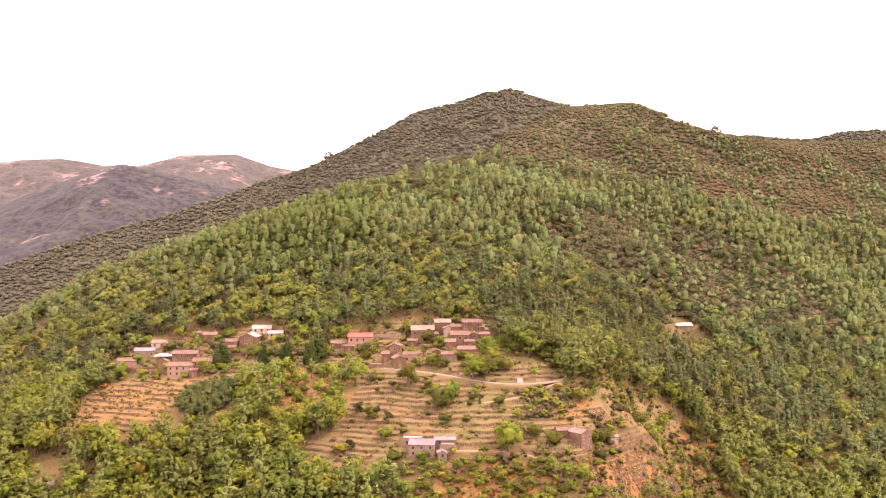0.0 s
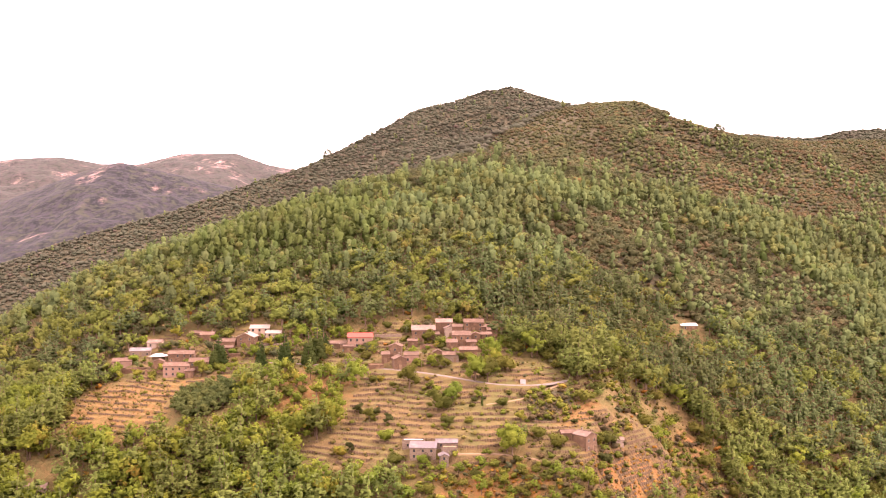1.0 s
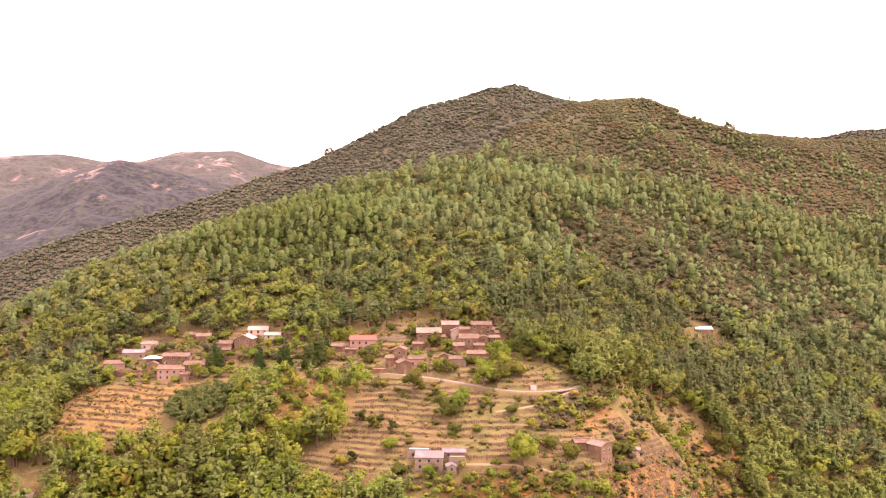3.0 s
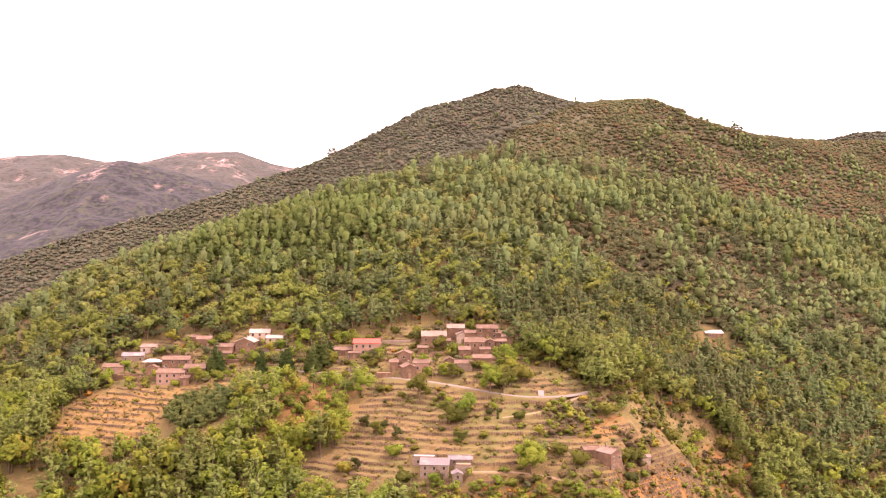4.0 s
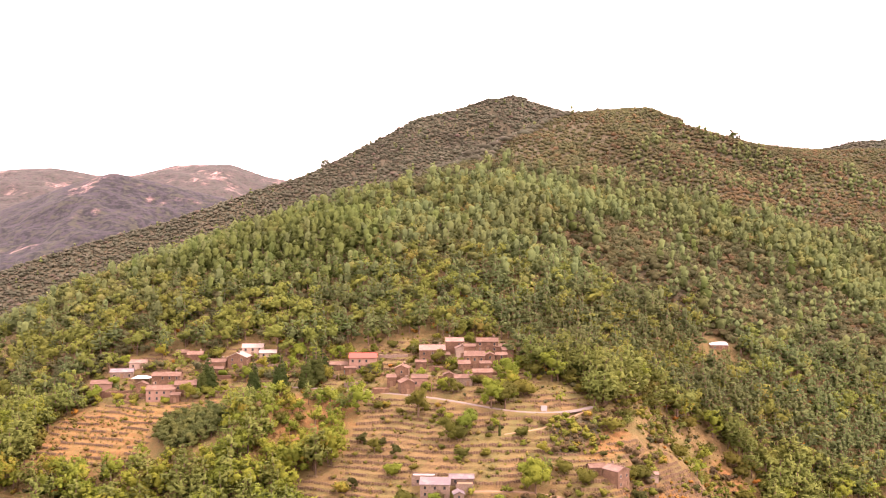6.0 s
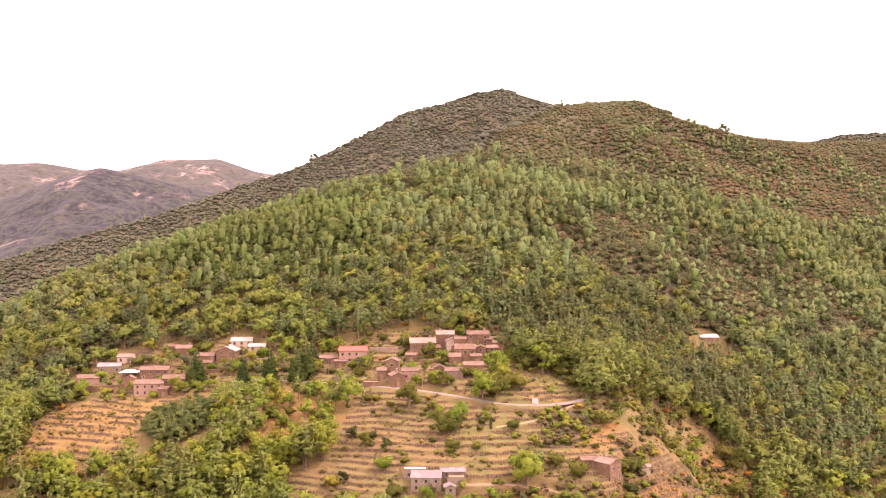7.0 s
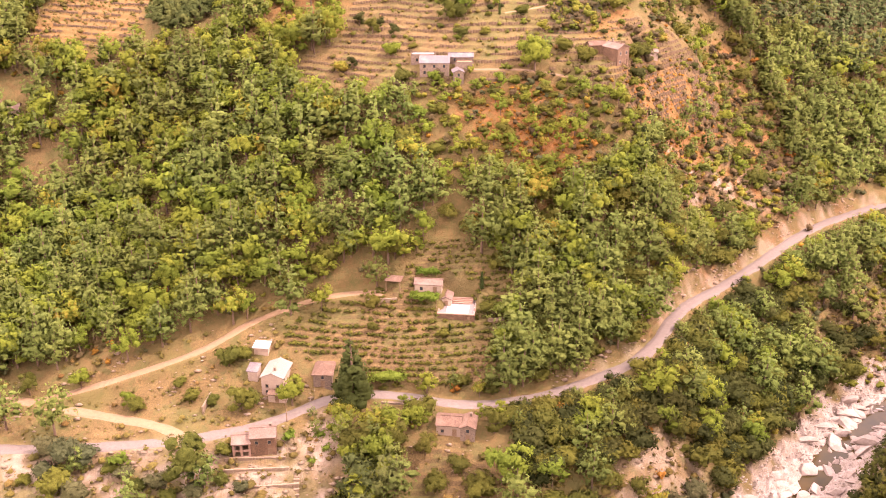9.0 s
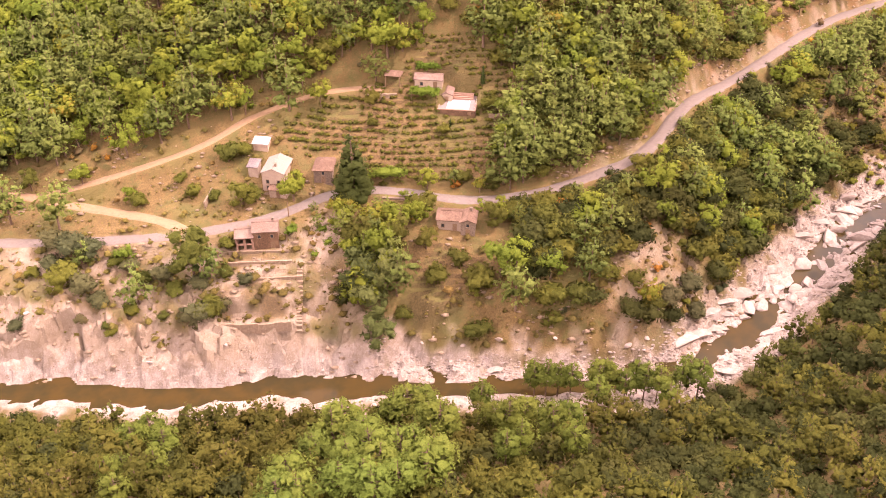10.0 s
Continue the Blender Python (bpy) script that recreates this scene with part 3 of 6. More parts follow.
def boxes(*dims, bevel=0.0):
    bm = bmesh.new()
    for d in dims:
        box(bm, *d, bevel=bevel)
    return bm


def mesh_from(name, verts, faces, material, smooth=False, tint=None, kinds=None, normals=None):
    """A mesh from arrays: faces of one size each, or a list of such arrays; normals: the way each point's surface faces."""
    me = bpy.data.meshes.new(name)
    groups = faces if isinstance(faces, list) else [faces]
    total = sum(len(g) for g in groups)
    me.vertices.add(len(verts))
    me.vertices.foreach_set("co", np.asarray(verts, np.float32).ravel())
    sizes = np.concatenate([np.full(len(g), g.shape[1]) for g in groups]).astype(np.int32)
    loops = np.concatenate([g.ravel() for g in groups]).astype(np.int32)
    me.loops.add(len(loops))
    me.loops.foreach_set("vertex_index", loops)
    me.polygons.add(total)
    me.polygons.foreach_set("loop_start", np.concatenate([[0], np.cumsum(sizes)[:-1]]).astype(np.int32))
    me.polygons.foreach_set("loop_total", sizes)
    if smooth is not False:
        me.polygons.foreach_set("use_smooth", np.ones(total, bool) if smooth is True else np.asarray(smooth, bool))
    for m in material if isinstance(material, (list, tuple)) else [material]:
        me.materials.append(m)
    if kinds is not None:
        me.polygons.foreach_set("material_index", np.asarray(kinds, np.int32))
    if tint is not None:
        a = me.attributes.new("tint", "FLOAT", "POINT")
        a.data.foreach_set("value", np.asarray(tint, np.float32))
    me.update(calc_edges=True)
    me.validate()
    if normals is not None:
        me.normals_split_custom_set_from_vertices(np.asarray(normals, np.float32))
    return me


def at_ground(x, y):
    return float(height(np.array([x]), np.array([y]))[0])


# ---- the ground ----
def ground_mesh():
    V, F, off = [], [], 0
    near = np.concatenate([np.arange(-150, 60, 15), np.arange(60, 160, 4), np.arange(160, 290, 0.68), np.arange(290, 302, 0.8), np.arange(302, 385, 0.62), np.arange(385, 431, 0.8)])
    far = np.concatenate([[429.0, 430.6], np.arange(433, 700, 3.0), np.arange(700, 1000, 5), np.arange(1000, 1500, 8), np.arange(1500, 4300, 22), [4400, 4600, 4900]])
    for ys, cols, spread in ((near, 380, 0.5), (far, 220, 0.62)):
        us = np.linspace(-1, 1, cols)
        half = np.where(ys < 60, 260, np.maximum(160, (ys + 60) * spread + 35))
        X = (us[None, :] * half[:, None]).ravel()
        Y = np.repeat(ys, cols)
        Z = height(X, Y) - (0.6 if off else 0.0) * (Y < 430)
        V.append(np.stack([X, Y, Z], -1))
        i = (np.arange(len(ys) - 1)[:, None] * cols + np.arange(cols - 1)[None, :]).ravel() + off
        F.append(np.stack([i, i + 1, i + cols + 1, i + cols], -1))
        off += len(X)
    V = np.concatenate(V)
    X, Y = V[:, 0], V[:, 1]
    quads = np.concatenate(F)
    me = mesh_from("ground", V, quads, GROUND, smooth=True)

    def mask(which, w):
        a = me.attributes.new(which, "FLOAT", "POINT")
        a.data.foreach_set("value", np.clip(w, 0, 1).astype(np.float32))

    edge = 0.9 * ripple(X, Y, 12, 41) + 0.6 * ripple(X, Y, 5, 42)
    dry = np.zeros(len(X))
    for name in CLEARINGS:
        if name not in ("bracken", "copse", "glade"):
            dry = np.maximum(dry, inside(CLEARINGS[name], X + 2 * edge, Y + 2 * edge, 5))
    for name, line in GRADED.items():
        d = along(line[::3].tolist(), X, Y)[0]
        dry = np.maximum(dry, np.clip((WIDTHS[name] / 2 + 1.6 - d + edge) / 2.0, 0, 1))
        if name == "valley":
            uphill = along(line[::3].tolist(), X, Y)[2] > 0
            cutting = np.clip((4.0 + 1.4 * edge - d) / 1.5, 0, 1) * uphill * np.clip((X - 30) / 10, 0, 1)
            dry = np.maximum(dry, cutting)
    dry = np.maximum(dry, 0.35 * np.clip(ripple(X, Y, 38, 43) * 2.2 - 1.2, 0, 1) * (Y < 430))
    mask("dry", dry)
    mask("walled", terrace_weight(X, Y))
    fern = 0.9 * inside(CLEARINGS["bracken"], X + 3 * edge, Y + 3 * edge, 10)
    fern = np.maximum(fern, 0.85 * inside([(62, 315), (78, 330), (100, 345), (108, 347), (98, 318), (72, 296)], X + 2 * edge, Y, 8))
    fern = np.maximum(fern, 0.7 * inside([(52, 333), (62, 351), (70, 351), (66, 338), (58, 331)], X + 2 * edge, Y + edge, 5))
    fern = np.maximum(fern, 0.55 * inside([(-62, 340), (-60, 380), (-28, 374), (-32, 342)], X + 3 * edge, Y + 3 * edge, 8))
    fern = np.maximum(fern, inside(CLEARINGS["east_slope"], X + 2 * edge, Y + 2 * edge, 6) * np.clip(0.45 + 0.6 * ripple(X, Y, 18, 54), 0, 0.85))
    fern = np.maximum(fern, 0.45 * inside(CLEARINGS["strips"], X + 2 * edge, Y + 2 * edge, 8))
    mask("fern", np.maximum(fern, 0.5 * thinned(X, Y)))
    d, _, side = along(RIVER, X, Y)
    reach = np.where(side > 0, np.interp(X, [-60, 0, 60, 100, 160], [17, 13, 10, 14, 17]), np.interp(X, [-60, 0, 60, 90, 160], [11, 9, 12, 16, 16]))
    rock = np.clip((reach + 3 * edge - d) / 4, 0, 1)
    rock = np.maximum(rock, 0.9 * inside([(-34, 222), (-27, 223), (-25, 212), (-32, 207), (-36, 213)], X, Y, 4))
    rock = np.maximum(rock, 0.8 * inside(CLEARINGS["slip"], X, Y, 6) * np.clip(0.3 + edge, 0, 1))
    rock = np.maximum(rock, 0.9 * (inside(CLEARINGS["bank"], X, Y, 5) + inside(CLEARINGS["scree"], X, Y, 5)) * np.clip(0.5 + 0.8 * edge, 0.15, 1))
    top = along(BACK_RIDGE, X, Y)[0]
    rock = np.maximum(rock, 0.6 * np.clip(1.4 - top / 9, 0, 1) * (X > -20) * (X < 200) * np.clip(0.2 + ripple(X, Y, 25, 44), 0, 1) * (Y > 1300))
    me.polygons.foreach_set("use_smooth", ~((rock[quads].mean(-1) > 0.45) & (Y[quads[:, 0]] < 320)))
    mask("rock", np.maximum(rock, 0.5 * cutting * np.clip(0.45 + edge, 0, 1)))
    mask("heath", np.clip((Y - 470) / 90, 0, 1) * (Y < 1600) + 0.9 * thinned(X, Y) + 0.95 * inside(CLEARINGS["grass"], X + edge, Y + edge, 4) + inside(HEATH, X, Y, 25) * 0.9)
    # masks of the distant ridges whose colours have haze painted in
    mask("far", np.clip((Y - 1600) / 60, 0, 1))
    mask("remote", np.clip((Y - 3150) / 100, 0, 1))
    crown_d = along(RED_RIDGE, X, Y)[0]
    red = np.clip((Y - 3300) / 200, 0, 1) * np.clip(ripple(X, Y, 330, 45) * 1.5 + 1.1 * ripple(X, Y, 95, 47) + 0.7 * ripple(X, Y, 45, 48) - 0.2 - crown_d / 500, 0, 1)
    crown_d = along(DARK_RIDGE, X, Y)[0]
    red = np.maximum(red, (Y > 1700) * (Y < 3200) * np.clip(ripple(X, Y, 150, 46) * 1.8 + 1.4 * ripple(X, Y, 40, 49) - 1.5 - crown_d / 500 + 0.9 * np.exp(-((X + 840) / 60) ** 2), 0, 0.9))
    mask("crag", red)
    return me


ground = tagged(new("ground", ground_mesh()), "steep wooded hillside with dry terraces above a river", "hillside", kind="structure")


def river_mesh():
    p = smooth_line(RIVER, 3.0)
    d = np.gradient(p, axis=0)
    d /= np.hypot(d[:, 0], d[:, 1])[:, None]
    k = np.stack([-d[:, 1], d[:, 0]], -1)
    u = np.linspace(-1, 1, 7)
    v = (p[:, None, :] + k[:, None, :] * u[None, :, None] * 11.0).reshape(-1, 2)
    i = (np.arange(len(p) - 1)[:, None] * 7 + np.arange(6)[None, :]).ravel()
    return mesh_from("water", np.column_stack([v, np.full(len(v), -0.25)]), np.stack([i, i + 7, i + 8, i + 1], -1), WATER, smooth=True)


tagged(new("water", river_mesh()), "shallow dark olive river between pale rocks", "river", kind="structure")


def road_mesh(name):
    p = GRADED[name]
    d = np.gradient(p[:, :2], axis=0)
    d /= np.hypot(d[:, 0], d[:, 1])[:, None]
    k = np.stack([-d[:, 1], d[:, 0]], -1)
    u = np.array([-1.12, -1.0, -0.33, 0.33, 1.0, 1.12])
    wob = 1 + 0.07 * np.sin(np.arange(len(p)) * 0.9) + 0.05 * np.sin(np.arange(len(p)) * 2.3)
    half = WIDTHS[name] / 2 * wob
    v = (p[:, None, :2] + k[:, None, :] * u[None, :, None] * half[:, None, None])
    z = p[:, 2][:, None] + np.array([-0.25, 0.06, 0.1, 0.1, 0.06, -0.25])[None, :]
    i = (np.arange(len(p) - 1)[:, None] * 6 + np.arange(5)[None, :]).ravel()
    mat = ASPHALT if name in ("valley", "hamlet") else DIRT
    return mesh_from("road", np.column_stack([v.reshape(-1, 2), z.ravel()]), np.stack([i, i + 6, i + 7, i + 1], -1), mat, smooth=True)


ROAD_LABELS = {"valley": "narrow pale asphalt road along the valley side", "lower_track": "sandy dirt track joining the road at the fork", "upper_track": "sandy dirt track climbing to the terraced garden",
               "hamlet": "narrow pale lane through the hamlet", "field_track": "earth path slanting down the terraces", "ruin_track": "dirt track to the ruined farmstead", "saddle": "short dirt track at the forest edge"}
for key in ROADS:
    tagged(new("road", road_mesh(key)), ROAD_LABELS[key], "road", kind="structure")


# ---- trees ----
def unit(a):
    return a / np.maximum(np.linalg.norm(a, axis=-1, keepdims=True), 1e-9)


def clumps(rng, centres, outward, size, spread=0.55, facing=None):
    """Two slim leaf sprays at each centre, pointing roughly outward, their leaves turned the way of the bough (facing)."""
    c = np.repeat(centres, 2, 0) + rng.normal(0, 0.3 * size, (2 * len(centres), 3))
    n = len(c)
    o = unit(np.repeat(outward, 2, 0) + rng.normal(0, spread, (n, 3)))
    a = unit(np.cross(o, rng.normal(0, 1, (n, 3))))
    s = size * rng.uniform(0.55, 1.4, (n, 1))
    along_, across = a * s, np.cross(o, a) * s
    v = np.stack([c - along_ * 0.5 - across * 0.32, c - along_ * 0.4 + across * 0.36 + o * s * 0.12, c + along_ * 0.75 + o * s * 0.35], 1)
    face = unit(np.repeat(outward if facing is None else facing, 2, 0) + rng.normal(0, 0.16, (n, 3)))
    f = np.arange(3 * n).reshape(-1, 3)
    back = (np.cross(v[:, 1] - v[:, 0], v[:, 2] - v[:, 0]) * face).sum(-1) < 0
    f[back] = f[back][:, ::-1]
    return v.reshape(-1, 3), f, np.repeat(face, 3, 0)


def lump(rng, centre, radii, sides=7, rings=4, jag=0.22):
    """A closed uneven blob."""
    v, f = [(centre[0], centre[1], centre[2] + radii[2] * rng.uniform(0.85, 1.1))], []
    for r in range(1, rings):
        p = math.pi * r / rings
        for k in range(sides):
            a = 2 * math.pi * (k + 0.5 * (r % 2)) / sides
            g = 1 + rng.uniform(-jag, jag)
            v.append((centre[0] + radii[0] * math.sin(p) * math.cos(a) * g, centre[1] + radii[1] * math.sin(p) * math.sin(a) * g, centre[2] + radii[2] * math.cos(p) * g))
    v.append((centre[0], centre[1], centre[2] - radii[2]))
    for k in range(sides):
        n = (k + 1) % sides
        f.append((0, 1 + k, 1 + n))
        for r in range(rings - 2):
            a, b = 1 + r * sides + k, 1 + r * sides + n
            f += [(a, a + sides, b), (b, a + sides, b + sides)]
        f.append((len(v) - 1, len(v) - 1 - sides + n, len(v) - 1 - sides + k))
    v = np.array(v)
    return v, np.array(f), unit((v - np.asarray(centre)) / np.asarray(radii) ** 2)


def stem(height_, radius, lean, sides=6):
    v, f, way = [], [], []
    steps = ((-0.8, 1.25), (height_ * 0.3, 0.85), (height_ * 0.65, 0.55), (height_, 0.12))
    for z, r in steps:
        t = max(z, 0) / height_
        for k in range(sides):
            a = 2 * math.pi * k / sides
            v.append((lean[0] * t * t + radius * r * math.cos(a), lean[1] * t * t + radius * r * math.sin(a), z))
            way.append((math.cos(a), math.sin(a), 0.05))
    for r in range(len(steps) - 1):
        for k in range(sides):
            a, b = r * sides + k, r * sides + (k + 1) % sides
            f += [(a, b, b + sides), (a, b + sides, a + sides)]
    return np.array(v), np.array(f), unit(np.array(way))


def limb(p, q, r):
    """A thin tapering branch from p to q."""
    p, q = np.array(p, float), np.array(q, float)
    d = (q - p) / np.linalg.norm(q - p)
    a = np.cross(d, (0.3, 0.5, 0.81))
    a /= np.linalg.norm(a)
    b = np.cross(d, a)
    v = [p + r * (a * math.cos(t) + b * math.sin(t)) for t in (0, 2.1, 4.2)] + [q]
    v = np.array(v)
    return v, np.array([(0, 1, 3), (1, 2, 3), (2, 0, 3)]), unit(np.vstack([v[:3] - p, d]))


def merged(parts):
    v, f, n, off = [], [], [], 0
    for a, b, c in parts:
        v.append(a)
        f.append(b + off)
        n.append(c)
        off += len(a)
    return np.concatenate(v), np.concatenate(f), np.concatenate(n)


def tree_shape(kind, seed, detail):
    """Trunk and crown, each (verts, faces, normals), of a tree of about true size. detail: number of leaf sprays."""
    rng = np.random.RandomState(seed)
    wood, crown = [], []
    if kind == "pine":
        h = 14.0
        lean = rng.uniform(-0.6, 0.6, 2)
        wood.append(stem(h * 0.95, 0.22, lean))
        blobs = []
        tiers = 9
        bare = rng.uniform(0.16, 0.3) if seed < 200 else rng.uniform(0.4, 0.52)
        for k in range(tiers):
            t = k / (tiers - 1)
            z = h * (bare + (0.96 - bare) * t)
            reach = (3.7 * (1 - t ** 1.7) ** 0.8 * (0.7 + 0.3 * min(1, 4 * t)) + 0.4) * rng.uniform(0.82, 1.18)
            for j in range(5 if t < 0.6 else 3):
                a = 1.26 * j + k * 0.7 + rng.uniform(-0.45, 0.45)
                r = reach * rng.uniform(0.45, 0.8)
                c = np.array([lean[0] * t + r * math.cos(a), lean[1] * t + r * math.sin(a), z + rng.uniform(-0.4, 0.4) - 0.12 * r])
                blobs.append((c, reach * 0.46, reach * 0.2 + 0.22))
                if detail > 260:
                    wood.append(limb((lean[0] * t * t, lean[1] * t * t, z - 0.5), c, 0.07))
    elif kind == "fir":
        h = 17.0
        wood.append(stem(h * 0.97, 0.32, (0, 0)))
        blobs = []
        for k in range(11):
            t = k / 10
            reach = 3.9 * (1 - t) ** 0.85 + 0.3
            for j in range(6 if t < 0.6 else 3):
                a = 6.28 * j / 6 + rng.uniform(-0.4, 0.4) + k
                c = np.array([reach * 0.6 * math.cos(a), reach * 0.6 * math.sin(a), h * (0.1 + 0.87 * t) - reach * 0.14])
                blobs.append((c, reach * 0.5, reach * 0.3 + 0.25))
                if detail > 260:
                    wood.append(limb((0, 0, c[2] + 0.4), c, 0.08))
    elif kind == "broad":
        h = 9.0
        wood.append(stem(h * 0.6, 0.24, rng.uniform(-0.5, 0.5, 2)))
        blobs = [(np.array([0, 0, h * 0.6]), 2.3, 2.5)]
        for k in range(13):
            a, z = 2.4 * k + rng.uniform(-0.5, 0.5), h * (0.3 + 0.6 * ((k * 0.37) % 1.0)) + rng.uniform(-0.4, 0.4)
            r = 2.75 * math.sqrt(max(0.05, 1 - ((z / h - 0.52) / 0.42) ** 2)) * rng.uniform(0.8, 1.15)
            c = np.array([r * math.cos(a), r * math.sin(a), z])
            q = rng.uniform(0.85, 1.4)
            blobs.append((c, q, q * 0.9))
            if detail > 260:
                wood.append(limb((0, 0, h * 0.3), c, 0.1))
    elif kind == "cypress":
        h = 8.0
        wood.append(stem(h * 0.9, 0.12, (0, 0)))
        blobs = [(np.array([rng.uniform(-0.12, 0.12), rng.uniform(-0.12, 0.12), h * (0.1 + 0.11 * k)]), 0.75 * (1 - (k / 8.5) ** 2) + 0.12, 0.75) for k in range(9)]
    elif kind == "tuft":
        h = 3.0
        wood.append(stem(h * 0.5, 0.1, (0, 0), 4))
        blobs = [(np.array([0, 0, h * 0.35]), 1.9, 1.5)]
    else:  # a rounded bush
        h = 4.2
        wood.append(stem(h * 0.55, 0.13, rng.uniform(-0.3, 0.3, 2), 5))
        blobs = [(np.array([0, 0, h * 0.42]), 1.7, 1.6)]
        for k in range(6):
            a, r = 1.1 * k + rng.uniform(-0.4, 0.4), rng.uniform(0.9, 1.7)
            blobs.append((np.array([r * math.cos(a), r * math.sin(a), h * rng.uniform(0.28, 0.72)]), rng.uniform(0.8, 1.15), rng.uniform(0.7, 1.05)))
    level = 2 if detail > 260 else 1 if detail > 60 else 0
    if level == 2:
        cores, fat, sides, rings = (blobs[::2] if kind == "pine" else blobs), 0.68 if kind == "pine" else 0.78, 6, 3
    elif level == 1:
        cores, fat, sides, rings = blobs, 0.62, 5, 3
        if kind == "pine":
            cores = [(np.array([lean[0] * t, lean[1] * t, h * t]), q, w) for t, q, w in ((0.36, 1.7, 1.5), (0.55, 1.5, 1.7), (0.76, 0.9, 1.6))] + blobs[seed % 3::3 if detail > 150 else 4]
            fat, sides = 0.58 if detail > 150 else 0.66, 4
    else:
        cores, fat, sides, rings = (blobs[::6] if kind in ("pine", "fir") else blobs[:4]), 0.82, 5, 3 if detail > 20 else 2
        if kind == "pine":
            cores = [(np.array([0, 0, h * 0.28]), 2.7, 4.0), (np.array([0.3, 0, h * 0.66]), 1.8, 3.4)]
            fat = 0.8
    mid = np.array([np.mean([b[0][0] for b in blobs]), np.mean([b[0][1] for b in blobs]), np.average([b[0][2] for b in blobs])])
    wide, tall = max(math.hypot(b[0][0], b[0][1]) + b[1] for b in blobs), max(b[0][2] + b[2] for b in blobs) - mid[2]

    def facing(p, inner):
        whole = unit((p - mid) / np.array([wide, wide, tall]) ** 2)
        return unit((0.35 if kind == "pine" else 0.55) * inner + 0.65 * whole + np.array([0, 0, 0.35]))

    for c, r, q in cores:
        v, f, n = lump(rng, c, (r * fat, r * fat, q * fat), sides, rings, 0.24 if level else 0.34)
        crown.append((v, f, facing(v, n)))
    if detail:
        weight = np.array([r * r for _, r, _ in blobs])
        pick = rng.choice(len(blobs), detail, p=weight / weight.sum())
        o = rng.normal(0, 1, (detail, 3))
        o[:, 2] = np.where(rng.uniform(size=detail) < 0.75, np.abs(o[:, 2]), o[:, 2])
        o /= np.linalg.norm(o, axis=1)[:, None]
        c = np.array([blobs[k][0] for k in pick]) + o * np.array([(blobs[k][1], blobs[k][1], blobs[k][2]) for k in pick]) * rng.uniform(0.84, 1.08, (detail, 1))
        squash = np.array([(blobs[k][1], blobs[k][1], blobs[k][2]) for k in pick])
        crown.append(clumps(rng, c, o + np.array([0, 0, 0.5 if kind == "pine" else 0.2]), {"pine": 0.66, "fir": 0.8, "broad": 0.6, "cypress": 0.4}.get(kind, 0.46) * (0.85 if level == 2 else 0.88 if detail > 150 else 1.1 if level == 1 else 1.6), 0.5, facing(c, unit(o / squash))))
    return merged(wood), merged(crown)


LEAVES = {"pine": PINE_LEAF, "fir": FIR_LEAF, "broad": BROAD_LEAF, "bush": OAK_LEAF, "cypress": FIR_LEAF}
NAMES = {"pine": ("pine_tree", "pine tree with a bare trunk and tufted green crown", "pine"), "fir": ("fir_tree", "tall dark green fir with drooping branches", "fir"),
         "broad": ("broadleaf_tree", "broadleaf tree with a full green summer crown", "tree"), "bush": ("holm_oak", "low dark evergreen oak on the slope", "oak"), "cypress": ("cypress", "slim dark green cypress beside the terraces", "cypress")}


class Grove:
    """Trees of one kind for copying: the first of each shape is built on demand."""

    def __init__(self):
        self.made = {}
        self.count = 0

    def plant(self, kind, x, y, size, turn, leaf=None, label="", group="trees on the slope", wide=1.0):
        name, text, cat = NAMES[kind]
        shape = (kind, self.count % 5, leaf.name if leaf else "")
        self.count += 1
        m = Matrix.LocRotScale((x, y, at_ground(x, y) - 0.15), Euler((0, 0, turn)), (size * wide, size * wide, size))
        if shape not in self.made:
            (wv, wf, wn), (cv, cf, cn) = tree_shape(kind, (200 if leaf == LIGHT_PINE else 100) + shape[1], {"pine": 430, "fir": 500, "broad": 420, "cypress": 262}.get(kind, 290))
            self.made[shape] = (mesh_from("trunk", wv, wf, BARK, True, normals=wn), mesh_from("crown", cv, cf, leaf or LEAVES[kind], True, np.full(len(cv), shape[1] / 5), normals=cn))
        trunk, crown = self.made[shape]
        ob = thing(name, m, label or text, cat, group)
        part("trunk", trunk, None, ob)
        part("crown", crown, None, ob)
        return ob


